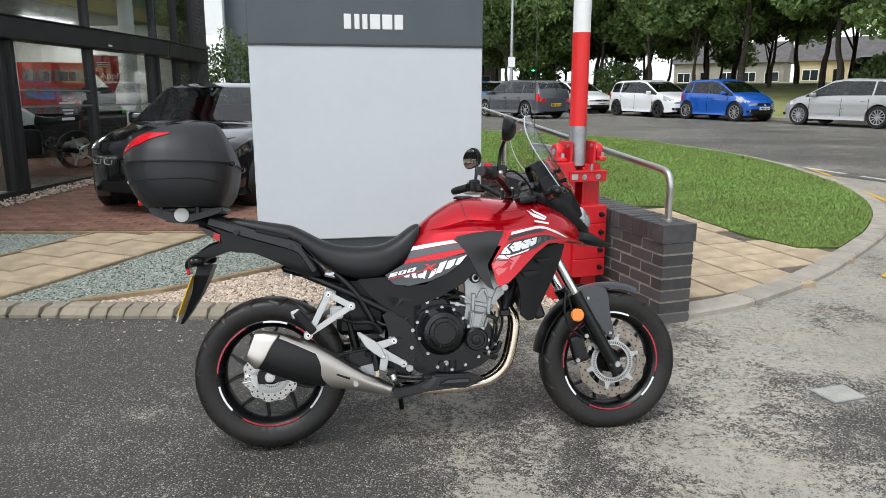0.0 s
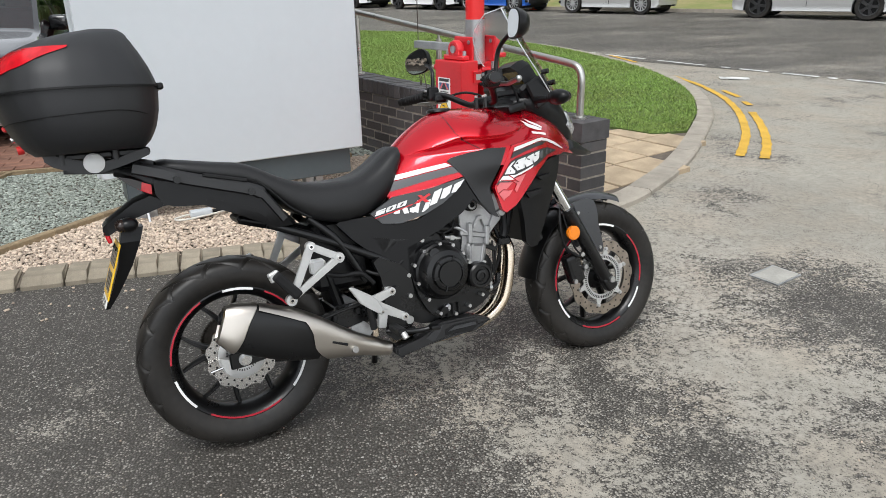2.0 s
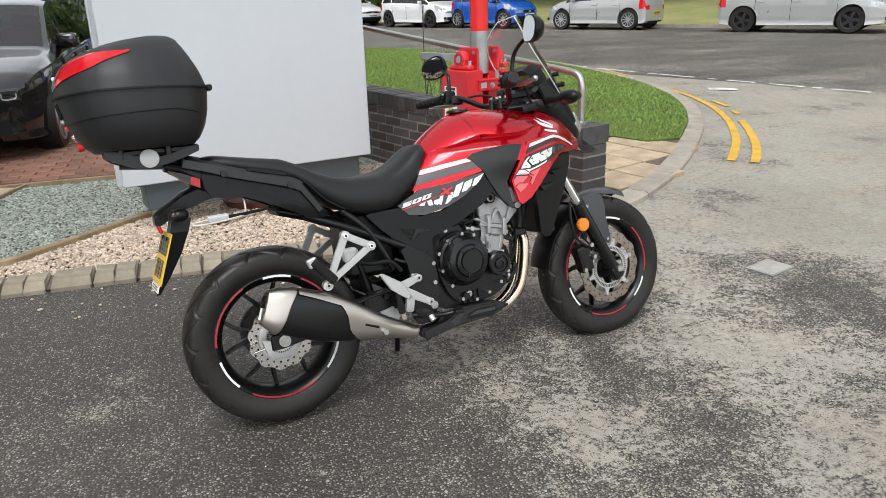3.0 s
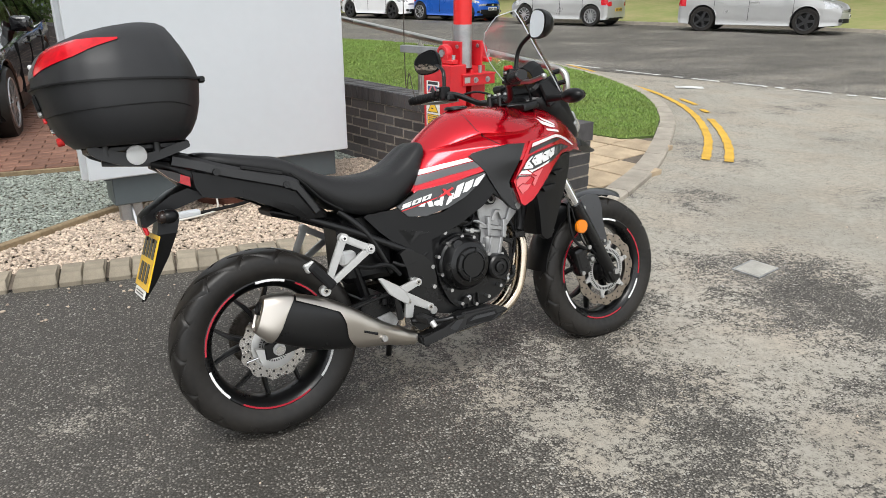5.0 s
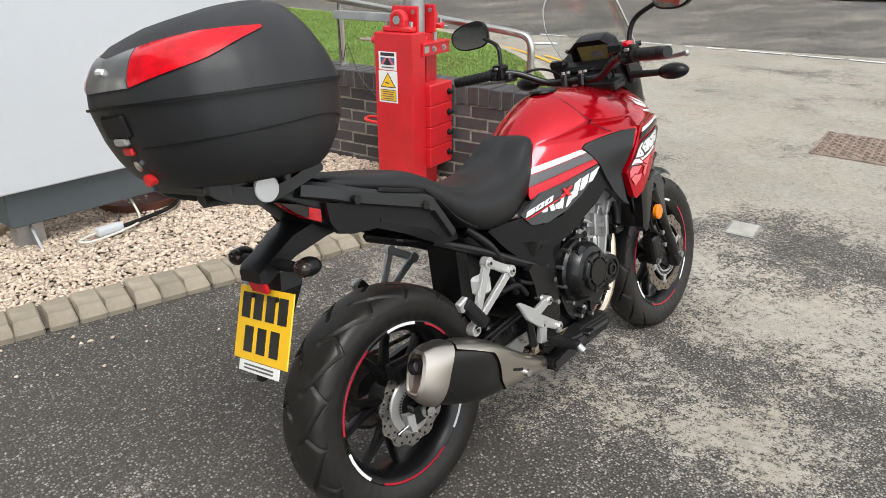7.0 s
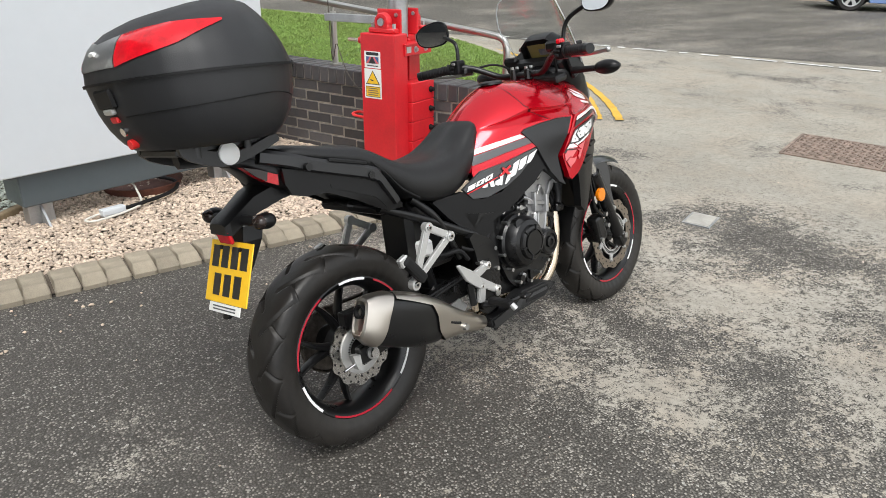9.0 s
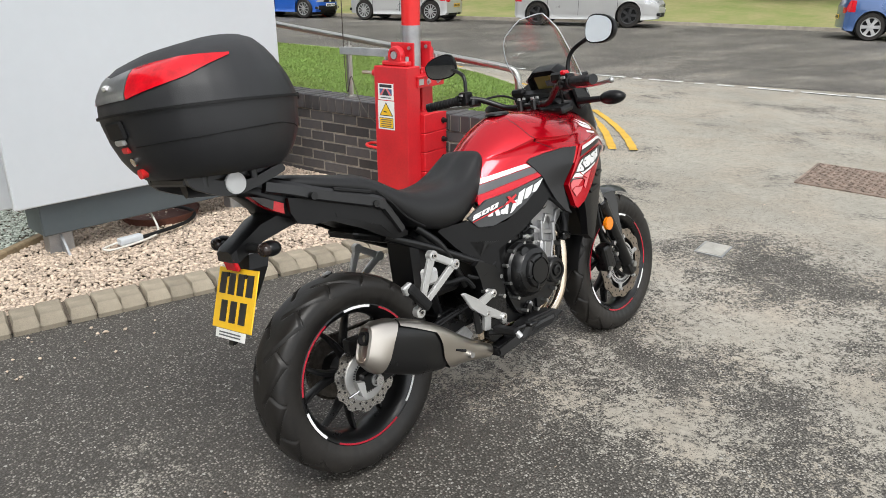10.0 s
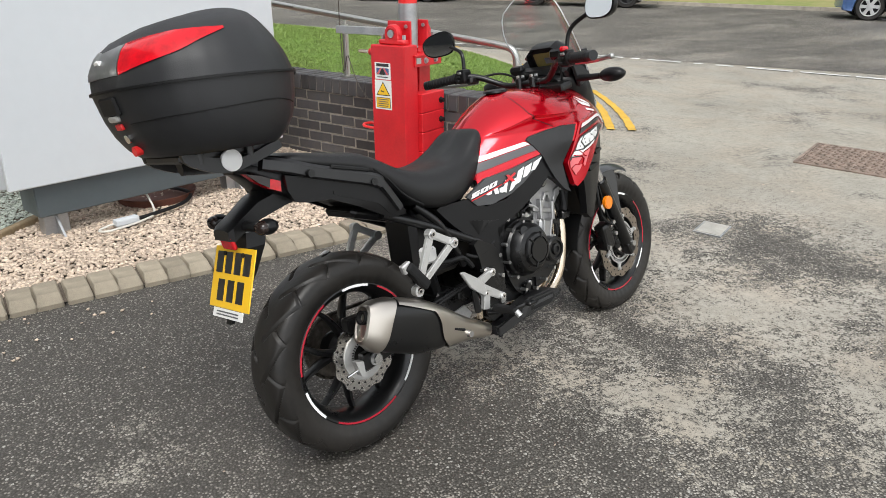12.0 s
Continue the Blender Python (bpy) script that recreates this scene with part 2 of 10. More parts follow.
M = {
    "asphalt": asphalt_mat(),
    "road": asphalt_mat("road_tarmac", 0.265),
    "sett": mat("kerb_sett", (0.33, 0.285, 0.215), 0.88, vary=0.2, scale=14, fine=260, bump=0.6, per_object=0.13, alt=(0.19, 0.165, 0.125)),
    "edging": mat("edging_stone", (0.40, 0.36, 0.30), 0.85, vary=0.18, scale=6, fine=120, bump=0.4, per_object=0.08),
    "slab": mat("paving_slab", (0.52, 0.405, 0.27), 0.85, vary=0.22, scale=5, fine=90, bump=0.5, per_object=0.10),
    "paver": mat("block_paver", (0.25, 0.125, 0.085), 0.85, vary=0.2, scale=9, fine=120, bump=0.4, per_object=0.22),
    "paver_rest": mat("block_paver_far", (0.25, 0.125, 0.085), 0.85, vary=0.2, scale=9, fine=120, bump=0.4, per_island=0.22),
    "bed": mat("bedding", (0.16, 0.13, 0.10), 0.95, vary=0.3, scale=12, bump=0.5),
    "pebble": mat("cream_pebble", (0.58, 0.47, 0.37), 0.8, vary=0.1, scale=20, per_island=0.38),
    "slate": mat("green_slate_chip", (0.36, 0.395, 0.345), 0.7, vary=0.1, scale=20, per_island=0.4),
    "timber": mat("edging_board", (0.36, 0.27, 0.16), 0.85, vary=0.25, scale=7, fine=60, bump=0.4),
    "brick": mat("blue_brick", (0.050, 0.051, 0.058), 0.5, vary=0.2, scale=16, fine=150, bump=0.4, per_object=0.35, alt=(0.082, 0.072, 0.068)),
    "brick_rest": mat("blue_brick_far", (0.062, 0.058, 0.06), 0.6, vary=0.2, scale=16, fine=150, bump=0.3, per_island=0.35),
    "mortar": mat("mortar", (0.36, 0.32, 0.27), 0.95, vary=0.25, scale=20, fine=140, bump=0.4),
    "soil": mat("turf_soil", (0.10, 0.145, 0.035), 0.95, vary=0.3, scale=3, fine=40, bump=0.6),
    "grass": mat("grass_blades", (0.20, 0.33, 0.065), 0.7, vary=0.2, scale=1.5, fine=9, per_island=0.45, alt=(0.17, 0.22, 0.05)),
    "verge": mat("verge_grass", (0.16, 0.21, 0.05), 0.95, vary=0.3, scale=0.8, fine=5, bump=1.0, alt=(0.31, 0.27, 0.13)),
    "steel": mat("brushed_steel", (0.62, 0.61, 0.58), 0.3, metal=1, vary=0.08, scale=4, fine=200),
    "galv": mat("galvanised", (0.52, 0.53, 0.54), 0.45, metal=0.9, vary=0.15, scale=12),
    "barrier_red": mat("barrier_red_paint", (0.62, 0.012, 0.02), 0.42, vary=0.12, scale=6, coat=0.15, bump=0.05),
    "red_tape": mat("red_sleeve", (0.70, 0.02, 0.02), 0.4, vary=0.06, scale=3),
    "white": mat("white_paint", (0.80, 0.80, 0.78), 0.45, vary=0.04, scale=4),
    "sign_grey": mat("sign_face", (0.56, 0.59, 0.615), 0.4, vary=0.03, scale=1.2),
    "sign_dark": mat("sign_header", (0.075, 0.092, 0.10), 0.42, vary=0.06, scale=3),
    "yellow_line": mat("yellow_road_paint", (0.66, 0.40, 0.05), 0.8, vary=0.15, scale=6, fine=70, bump=0.3),
    "white_line": mat("white_road_paint", (0.78, 0.78, 0.75), 0.85, vary=0.3, scale=5, fine=50, bump=0.3),
    "iron": mat("cast_iron_cover", (0.30, 0.225, 0.18), 0.75, vary=0.3, scale=14, bump=0.3),
    "cover": mat("drain_cover", (0.40, 0.39, 0.35), 0.6, vary=0.15, scale=9, bump=0.2),
    "anthracite": mat("anthracite_frame", (0.022, 0.023, 0.025), 0.45, vary=0.1, scale=3),
    "cream": mat("cream_render", (0.66, 0.54, 0.34), 0.9, vary=0.12, scale=1.2, fine=30),
    "render_grey": mat("grey_render", (0.36, 0.33, 0.29), 0.9, vary=0.12, scale=1.2, fine=30),
    "roof": mat("roof_slate", (0.13, 0.12, 0.12), 0.85, vary=0.2, scale=2, fine=20),
    "bark": mat("bark", (0.075, 0.06, 0.045), 0.95, vary=0.3, scale=6, fine=40, bump=0.8),
    "leaf": leaf_mat("leaf", (0.22, 0.32, 0.115), (0.15, 0.225, 0.08)),
    "leaf_light": leaf_mat("leaf_light", (0.26, 0.355, 0.13), (0.18, 0.26, 0.095)),
    "shrub_leaf": leaf_mat("shrub_leaf", (0.15, 0.21, 0.075), (0.08, 0.125, 0.042)),
    "tyre": mat("tyre_rubber", (0.0085, 0.0082, 0.0080), 0.42, spec=0.30, vary=0.3, scale=6, fine=60, alt=(0.024, 0.021, 0.018), bump=0.15),
    "black_plastic": mat("black_plastic", (0.0055, 0.0055, 0.0060), 0.34, spec=0.27, vary=0.12, scale=7, fine=260, bump=0.06),
    "dark_plastic": mat("dark_grey_plastic", (0.0115, 0.0115, 0.0122), 0.42, spec=0.5, vary=0.1, scale=7, fine=300, bump=0.06),
    "box_plastic": mat("case_plastic", (0.016, 0.0165, 0.0180), 0.50, spec=0.46, vary=0.08, scale=6, fine=420, bump=0.10),
    "vinyl": mat("seat_vinyl", (0.0085, 0.0085, 0.0090), 0.46, spec=0.40, vary=0.1, scale=6, fine=340, bump=0.16),
    "gloss_black": mat("gloss_black", (0.008, 0.008, 0.009), 0.18, vary=0.08, scale=5, coat=0.6),
    "satin_black": mat("satin_black_metal", (0.0050, 0.0050, 0.0053), 0.30, spec=0.40, vary=0.12, scale=9),
    "rubber": mat("rubber", (0.007, 0.007, 0.0074), 0.55, spec=0.28, vary=0.15, scale=15),
    "red_paint": mat("candy_red", (0.54, 0.0015, 0.012), 0.20, vary=0.05, scale=3, coat=0.7, metal=0.6, spec=0.3, rough_vary=0.04),
    "white_decal": mat("white_decal", (0.76, 0.76, 0.75), 0.35, vary=0.03, scale=5, coat=0.4),
    "grey_decal": mat("grey_decal", (0.085, 0.088, 0.092), 0.4, vary=0.06, scale=5, coat=0.3),
    "panel_grey": mat("dark_gloss_panel", (0.045, 0.047, 0.050), 0.32, vary=0.1, scale=5, coat=0.3),
    "black_decal": mat("black_decal", (0.014, 0.014, 0.015), 0.35, vary=0.06, scale=5, coat=0.3),
    "pink_decal": mat("faded_decal", (0.62, 0.12, 0.13), 0.35, vary=0.05, scale=5, coat=0.4),
    "red_decal": mat("red_decal", (0.60, 0.012, 0.02), 0.35, vary=0.05, scale=5, coat=0.4),
    "rim_red": mat("rim_stripe_red", (0.40, 0.008, 0.025), 0.3, vary=0.05, scale=5, coat=0.4),
    "grey_gloss": mat("gunmetal_paint", (0.062, 0.064, 0.069), 0.30, vary=0.1, scale=5, metal=0.5, coat=0.3),
    "alu": mat("cast_aluminium", (0.55, 0.55, 0.54), 0.36, metal=1, vary=0.1, scale=20, fine=200, bump=0.05),
    "silver_paint": mat("silver_paint", (0.56, 0.56, 0.55), 0.36, metal=0.65, vary=0.06, scale=10),
    "silver_grey": mat("cylinder_silver", (0.40, 0.40, 0.40), 0.34, metal=0.85, vary=0.1, scale=14),
    "brushed": mat("brushed_muffler", (0.54, 0.50, 0.45), 0.32, metal=1, vary=0.05, scale=5, fine=700, rough_vary=0.06),
    "bronze": mat("heated_header", (0.56, 0.43, 0.30), 0.25, metal=1, vary=0.2, scale=14, alt=(0.62, 0.58, 0.5)),
    "chrome": mat("chrome", (0.78, 0.78, 0.78), 0.08, metal=1, vary=0.03, scale=5),
    "disc": mat("brake_disc", (0.60, 0.58, 0.55), 0.26, metal=1, vary=0.12, scale=20, fine=220),
    "disc_worn": mat("brake_disc_worn", (0.42, 0.36, 0.30), 0.34, metal=1, vary=0.2, scale=26, fine=220),
    "chain": mat("chain_steel", (0.16, 0.14, 0.12), 0.5, metal=0.8, vary=0.3, scale=60),
    "amber": mat("amber_lens", (0.80, 0.22, 0.006), 0.15, vary=0.08, scale=20, coat=0.6),
    "red_lens": mat("red_lens", (0.66, 0.003, 0.012), 0.22, vary=0.2, scale=40, fine=120, coat=0.35, bump=0.15, spec=0.3),
    "smoke_lens": mat("smoked_lens", (0.030, 0.020, 0.017), 0.2, vary=0.3, scale=40, coat=0.25, spec=0.3),
    "plate_yellow": mat("yellow_plate", (0.82, 0.49, 0.012), 0.4, vary=0.04, scale=6, coat=0.3),
    "plate_white": mat("white_plate", (0.75, 0.75, 0.72), 0.4, vary=0.04, scale=6),
    "mirror": mat("mirror_glass", (0.85, 0.87, 0.88), 0.02, metal=1, vary=0.01, scale=2, rough_vary=0.0),
    "lcd": mat("lcd_panel", (0.22, 0.17, 0.06), 0.25, vary=0.1, scale=18, coat=0.5),
    "screen": glass("windscreen_acrylic", (0.95, 0.96, 0.96), 0.035),
    "pane": glass("shop_glass", (0.88, 0.91, 0.90), 0.09),
    "car_glass": glass("car_glass", (0.42, 0.46, 0.46), 0.08),
    "car_black": mat("car_black", (0.006, 0.006, 0.007), 0.10, vary=0.03, scale=2, spec=0.5, coat=1.0),
    "car_white": mat("car_white", (0.74, 0.74, 0.74), 0.3, vary=0.03, scale=2, coat=0.8),
    "car_blue": mat("car_blue", (0.012, 0.10, 0.46), 0.3, vary=0.04, scale=2, coat=0.8, metal=0.2),
    "car_blue_soft": mat("car_soft_blue", (0.05, 0.11, 0.27), 0.3, vary=0.04, scale=2, coat=0.8, metal=0.2),
    "car_silver": mat("car_silver", (0.42, 0.42, 0.415), 0.32, vary=0.03, scale=2, coat=0.7, metal=0.35),
    "car_grey": mat("car_grey", (0.07, 0.075, 0.085), 0.3, vary=0.04, scale=2, coat=0.8, metal=0.3),
    "head_lens": mat("headlamp_lens", (0.62, 0.63, 0.64), 0.08, vary=0.3, scale=18, coat=1.0, metal=0.4),
    "lamp_dark": mat("dark_headlamp", (0.07, 0.072, 0.075), 0.08, vary=0.5, scale=22, coat=1.0, metal=0.5),
    "cabin_dark": mat("dark_cabin_trim", (0.03, 0.03, 0.032), 0.8, vary=0.2, scale=8),
    "seat_red": mat("dark_red_leather", (0.16, 0.015, 0.015), 0.55, vary=0.15, scale=8),
    "column_white": mat("column_white", (0.80, 0.80, 0.78), 0.5, vary=0.04, scale=4),
    "house_pane": mat("house_window_glass", (0.03, 0.035, 0.04), 0.08, vary=0.1, scale=1, coat=0.6),
    "rim": mat("alloy_rim", (0.5, 0.5, 0.5), 0.35, metal=0.8, vary=0.1, scale=10),
    "rim_dark": mat("black_alloy", (0.02, 0.02, 0.021), 0.35, vary=0.1, scale=10),
    "cone_orange": mat("cone_orange", (0.75, 0.10, 0.03), 0.5, vary=0.1, scale=9),
    "shop_floor": mat("shop_floor", (0.5, 0.5, 0.48), 0.4, vary=0.1, scale=2),
    "shop_wall": mat("shop_wall", (0.72, 0.71, 0.66), 0.8, vary=0.05, scale=2),
    "poster_red": mat("poster_red", (0.55, 0.04, 0.025), 0.5, vary=0.08, scale=4),
    "poster_mix": mat("poster_picture", (0.28, 0.22, 0.20), 0.5, vary=0.3, scale=14, alt=(0.05, 0.06, 0.08)),
    "beam_tan": mat("tan_beam", (0.55, 0.42, 0.22), 0.6, vary=0.08, scale=3),
    "green_plastic": mat("green_fairing", (0.10, 0.55, 0.04), 0.35, vary=0.05, scale=4, coat=0.6),
    "terracotta": mat("terracotta_pan", (0.16, 0.055, 0.035), 0.75, vary=0.25, scale=9),
    "cable_white": mat("white_cable", (0.68, 0.66, 0.60), 0.5, vary=0.08, scale=20),
    # shared by the real strip and the added fill strips, set to light the showroom
    "tube_glow": glow("strip_fill_light", (1.0, 0.97, 0.92), 20.0),
    "green_glow": glow("green_signal", (0.05, 0.9, 0.35), 4.0),
    "brick_pier": mat("pier_brick", (0.075, 0.065, 0.062), 0.75, vary=0.25, scale=10, fine=80, bump=0.3),
}


# ---- building helpers ----
def part(name, bm, material, parent=None, label="", smooth=False, sharp=40):
    """Links a bmesh as one mesh object, under a thing or a part."""
    me = bpy.data.meshes.new(name)
    bmesh.ops.recalc_face_normals(bm, faces=bm.faces)
    bm.to_mesh(me)
    bm.free()
    me.materials.append(M[material] if isinstance(material, str) else material)
    if smooth:
        me.shade_smooth()
        me.set_sharp_from_angle(angle=radians(sharp))
    ob = new(name, me)
    if parent is not None:
        ob.parent = parent
    return tagged(ob, label)


def quick(name, verts, faces, material, parent=None, label="", smooth=False):
    """One mesh from arrays."""
    me = bpy.data.meshes.new(name)
    me.from_pydata([tuple(v) for v in verts], [], [tuple(int(i) for i in f) for f in faces])
    me.materials.append(M[material])
    if smooth:
        me.shade_smooth()
    ob = new(name, me)
    if parent is not None:
        ob.parent = parent
    return tagged(ob, label)


def thing(name, label, category, group="", at=None, kind=""):
    ob = tagged(new(name), label, category, group, kind)
    ob.empty_display_size = 0.1
    if at is not None:
        ob.matrix_world = at
    return ob


def block(bm, centre, size, bevel=0.0, turn=None, seg=1):
    """A box with softened edges."""
    got = bmesh.ops.create_cube(bm, size=1)["verts"]
    m = Matrix.Translation(centre) @ (turn.to_4x4() if turn else Matrix.Identity(4)) @ Matrix.Diagonal((*size, 1))
    bmesh.ops.transform(bm, matrix=m, verts=got)
    if bevel:
        edges = list({e for v in got for e in v.link_edges})
        bmesh.ops.bevel(bm, geom=edges, offset=bevel, segments=seg, affect="EDGES", profile=0.6)
    return bm


def rod(bm, p, q, r, r2=None, seg=16, caps=True):
    """A straight round bar from p to q."""
    p, q = Vector(p), Vector(q)
    d = q - p
    m = Matrix.Translation((p + q) / 2) @ d.to_track_quat("Z", "Y").to_matrix().to_4x4()
    bmesh.ops.create_cone(bm, cap_ends=caps, segments=seg, radius1=r, radius2=r if r2 is None else r2, depth=d.length, matrix=m)
    return bm


def smooth_path(pts, n=6):
    """Points along a rounded line through pts."""
    pts = [Vector(p) for p in pts]
    out = []
    for i in range(len(pts) - 1):
        a, b, c, d = pts[max(i - 1, 0)], pts[i], pts[i + 1], pts[min(i + 2, len(pts) - 1)]
        for k in range(n):
            t = k / n
            out.append(0.5 * (2 * b + (c - a) * t + (2 * a - 5 * b + 4 * c - d) * t * t + (3 * b - a - 3 * c + d) * t ** 3))
    return out + [pts[-1]]


def pipe(bm, pts, r, seg=10, n=6, flat=1.0, taper=None):
    """A bent tube along pts. taper: radius factor at the end."""
    pts = smooth_path(pts, n) if n > 1 else [Vector(p) for p in pts]
    rings, up = [], None
    for i, p in enumerate(pts):
        d = (pts[min(i + 1, len(pts) - 1)] - pts[max(i - 1, 0)]).normalized()
        if up is None:
            up = d.orthogonal().normalized()
        up = (up - d * up.dot(d)).normalized()
        side = d.cross(up)
        k = r * (1 + (taper - 1) * i / (len(pts) - 1)) if taper else r
        rings.append([bm.verts.new(p + up * (k * math.cos(a)) + side * (k * flat * math.sin(a))) for a in (2 * math.pi * j / seg for j in range(seg))])
    for a, b in zip(rings, rings[1:]):
        for j in range(seg):
            bm.faces.new((a[j], a[(j + 1) % seg], b[(j + 1) % seg], b[j]))
    bm.faces.new(rings[0][::-1])
    bm.faces.new(rings[-1])
    return bm


def loft(bm, rings, closed=True, caps=True):
    """Skins rings of equally many points."""
    vs = [[bm.verts.new(p) for p in r] for r in rings]
    k = len(vs[0])
    for a, b in zip(vs, vs[1:]):
        for j in range(k if closed else k - 1):
            bm.faces.new((a[j], a[(j + 1) % k], b[(j + 1) % k], b[j]))
    if caps and closed:
        bm.faces.new(vs[0][::-1])
        bm.faces.new(vs[-1])
    return bm


def lathe(bm, profile, centre=(0, 0, 0), axis="y", seg=48):
    """Turns a profile of (radius, along) round an axis through centre."""
    c = Vector(centre)
    rings = []
    for r, a in profile:
        ring = []
        for j in range(seg):
            t = 2 * math.pi * j / seg
            u, v = r * math.cos(t), r * math.sin(t)
            ring.append(c + Vector({"y": (u, a, v), "x": (a, u, v), "z": (u, v, a)}[axis]))
        rings.append(ring)
    return loft(bm, rings, True, False)


def outline(pts, n=1, closed=True):
    """Rounds a closed outline a little by corner cutting."""
    for _ in range(n):
        out = []
        for i in range(len(pts)):
            a, b = Vector(pts[i]), Vector(pts[(i + 1) % len(pts)])
            out += [a.lerp(b, 0.25), a.lerp(b, 0.75)]
        pts = out
    return [Vector(p) for p in pts]


def plate_xz(bm, pts, y, thick):
    """A flat plate in the x-z plane, from y to y + thick."""
    a = [bm.verts.new((p[0], y, p[1])) for p in pts]
    b = [bm.verts.new((p[0], y + thick, p[1])) for p in pts]
    bm.faces.new(a)
    bm.faces.new(b[::-1])
    for i in range(len(a)):
        j = (i + 1) % len(a)
        bm.faces.new((a[j], a[i], b[i], b[j]))
    return bm


def lettering(name, text, size, material, parent, m, depth=0.001, label=""):
    """Words in the built-in font, as a mesh under parent at the local pose m."""
    cu = bpy.data.curves.new(name, "FONT")
    cu.body, cu.size, cu.extrude, cu.align_x, cu.align_y = text, size, depth, "CENTER", "CENTER"
    tmp = bpy.data.objects.new(name, cu)
    me = bpy.data.meshes.new_from_object(tmp)
    bpy.data.objects.remove(tmp)
    me.transform(m)
    me.materials.clear()
    me.materials.append(M[material])
    ob = new(name, me)
    ob.parent = parent
    return tagged(ob, label)


class Boxes:
    """Many small boxes gathered into one mesh."""

    def __init__(self):
        self.v, self.f = [], []

    def add(self, centre, size, turn=0.0):
        c, s, k = math.cos(turn), math.sin(turn), len(self.v)
        for dz in (-0.5, 0.5):
            for dx, dy in ((-0.5, -0.5), (0.5, -0.5), (0.5, 0.5), (-0.5, 0.5)):
                x, y = dx * size[0], dy * size[1]
                self.v.append((centre[0] + x * c - y * s, centre[1] + x * s + y * c, centre[2] + dz * size[2]))
        for q in ((3, 2, 1, 0), (4, 5, 6, 7), (0, 1, 5, 4), (1, 2, 6, 5), (2, 3, 7, 6), (3, 0, 4, 7)):
            self.f.append(tuple(i + k for i in q))


def rise(y):
    """Height of the ground, which climbs gently away from the forecourt."""
    return -0.012 + 0.028 * min(max(y - 2.9, 0.0), 14.1) + 0.012 * min(max(y - 17.0, 0.0), 60.0)

# ---- ground ----
def sheet(name, pts, material, lift=0.0, drop=0.0, parent=None):
    """A flat-bottomed area of ground laid over the slope, with an edge face of depth drop."""
    bm = bmesh.new()
    top = [bm.verts.new((x, y, rise(y) + lift)) for x, y in pts]
    bm.faces.new(top)
    if drop:
        low = [bm.verts.new((x, y, rise(y) + lift - drop)) for x, y in pts]
        for i in range(len(pts)):
            j = (i + 1) % len(pts)
            bm.faces.new((top[i], top[j], low[j], low[i]))
    bmesh.ops.triangulate(bm, faces=[f for f in bm.faces if len(f.verts) > 4])
    return part(name, bm, material, parent)


bm = bmesh.new()
ys = [-400, -30, -5, 0, 2.9, 10, 17, 30, 77, 150, 600]
xs = [-500, -60, -10, 0, 10, 60, 500]
grid = [[bm.verts.new((x, y, rise(y))) for x in xs] for y in ys]
for a, b in zip(grid, grid[1:]):
    for i in range(len(xs) - 1):
        bm.faces.new((a[i], a[i + 1], b[i + 1], b[i]))
tagged(part("ground", bm, "asphalt"), "worn tarmac forecourt with pale dry patches", "ground", kind="structure")

# the road beyond the island, along the parked cars
rd = Vector((-0.50, 0.866))
rn = Vector((0.866, 0.50))


def along(s, off, base=(12.0, 22.9)):
    """A point s along the far kerb and off to the side of the cars."""
    p = Vector(base) + rd * s + rn * off
    return p.x, p.y


bm = bmesh.new()
grid = [[bm.verts.new((*along(s, o), rise(along(s, o)[1]) + 0.004 + 0.016 * max(0.0, 1 - abs(along(s, o)[1] - 17) / 3.6))) for o in (-11.5, -8, -5, -2, 0, 1.55)] for s in range(-42, 64, 2)]
for a, b in zip(grid, grid[1:]):
    for i in range(5):
        bm.faces.new((a[i], a[i + 1], b[i + 1], b[i]))
tagged(part("road", bm, "road"), "grey tarmac street along the grass verge", "road", kind="structure")

# the verge climbs behind the far kerb
bm = bmesh.new()
rows_v = []
for off, up in ((1.7, 0.10), (4, 0.35), (9, 1.0), (15, 1.35), (40, 1.6), (200, 1.6)):
    rows_v.append([bm.verts.new((*along(s, off), rise(along(s, off)[1]) + up)) for s in range(-60, 121, 10)])
for a, b in zip(rows_v, rows_v[1:]):
    for i in range(len(a) - 1):
        bm.faces.new((a[i], a[i + 1], b[i + 1], b[i]))
verge = tagged(part("verge", bm, "verge", smooth=True), "patchy grass bank rising behind the street kerb", "grass", kind="structure")
bm = bmesh.new()
for i in range(110):
    s = -50 + i * 0.92
    a, b = along(s, 1.55), along(s + 0.91, 1.55)
    c, d = along(s + 0.91, 1.72), along(s, 1.72)
    za, zb = rise(a[1]), rise(b[1])
    lo = [bm.verts.new((*p, z - 0.05)) for p, z in ((a, za), (b, zb), (c, zb), (d, za))]
    hi = [bm.verts.new((*p, z + 0.11)) for p, z in ((a, za), (b, zb), (c, zb), (d, za))]
    bm.faces.new(hi)
    for k in range(4):
        bm.faces.new((hi[k], hi[(k + 1) % 4], lo[(k + 1) % 4], lo[k]))
tagged(part("street_kerb", bm, "edging"), "pale concrete kerb of the street", "kerb", kind="structure")


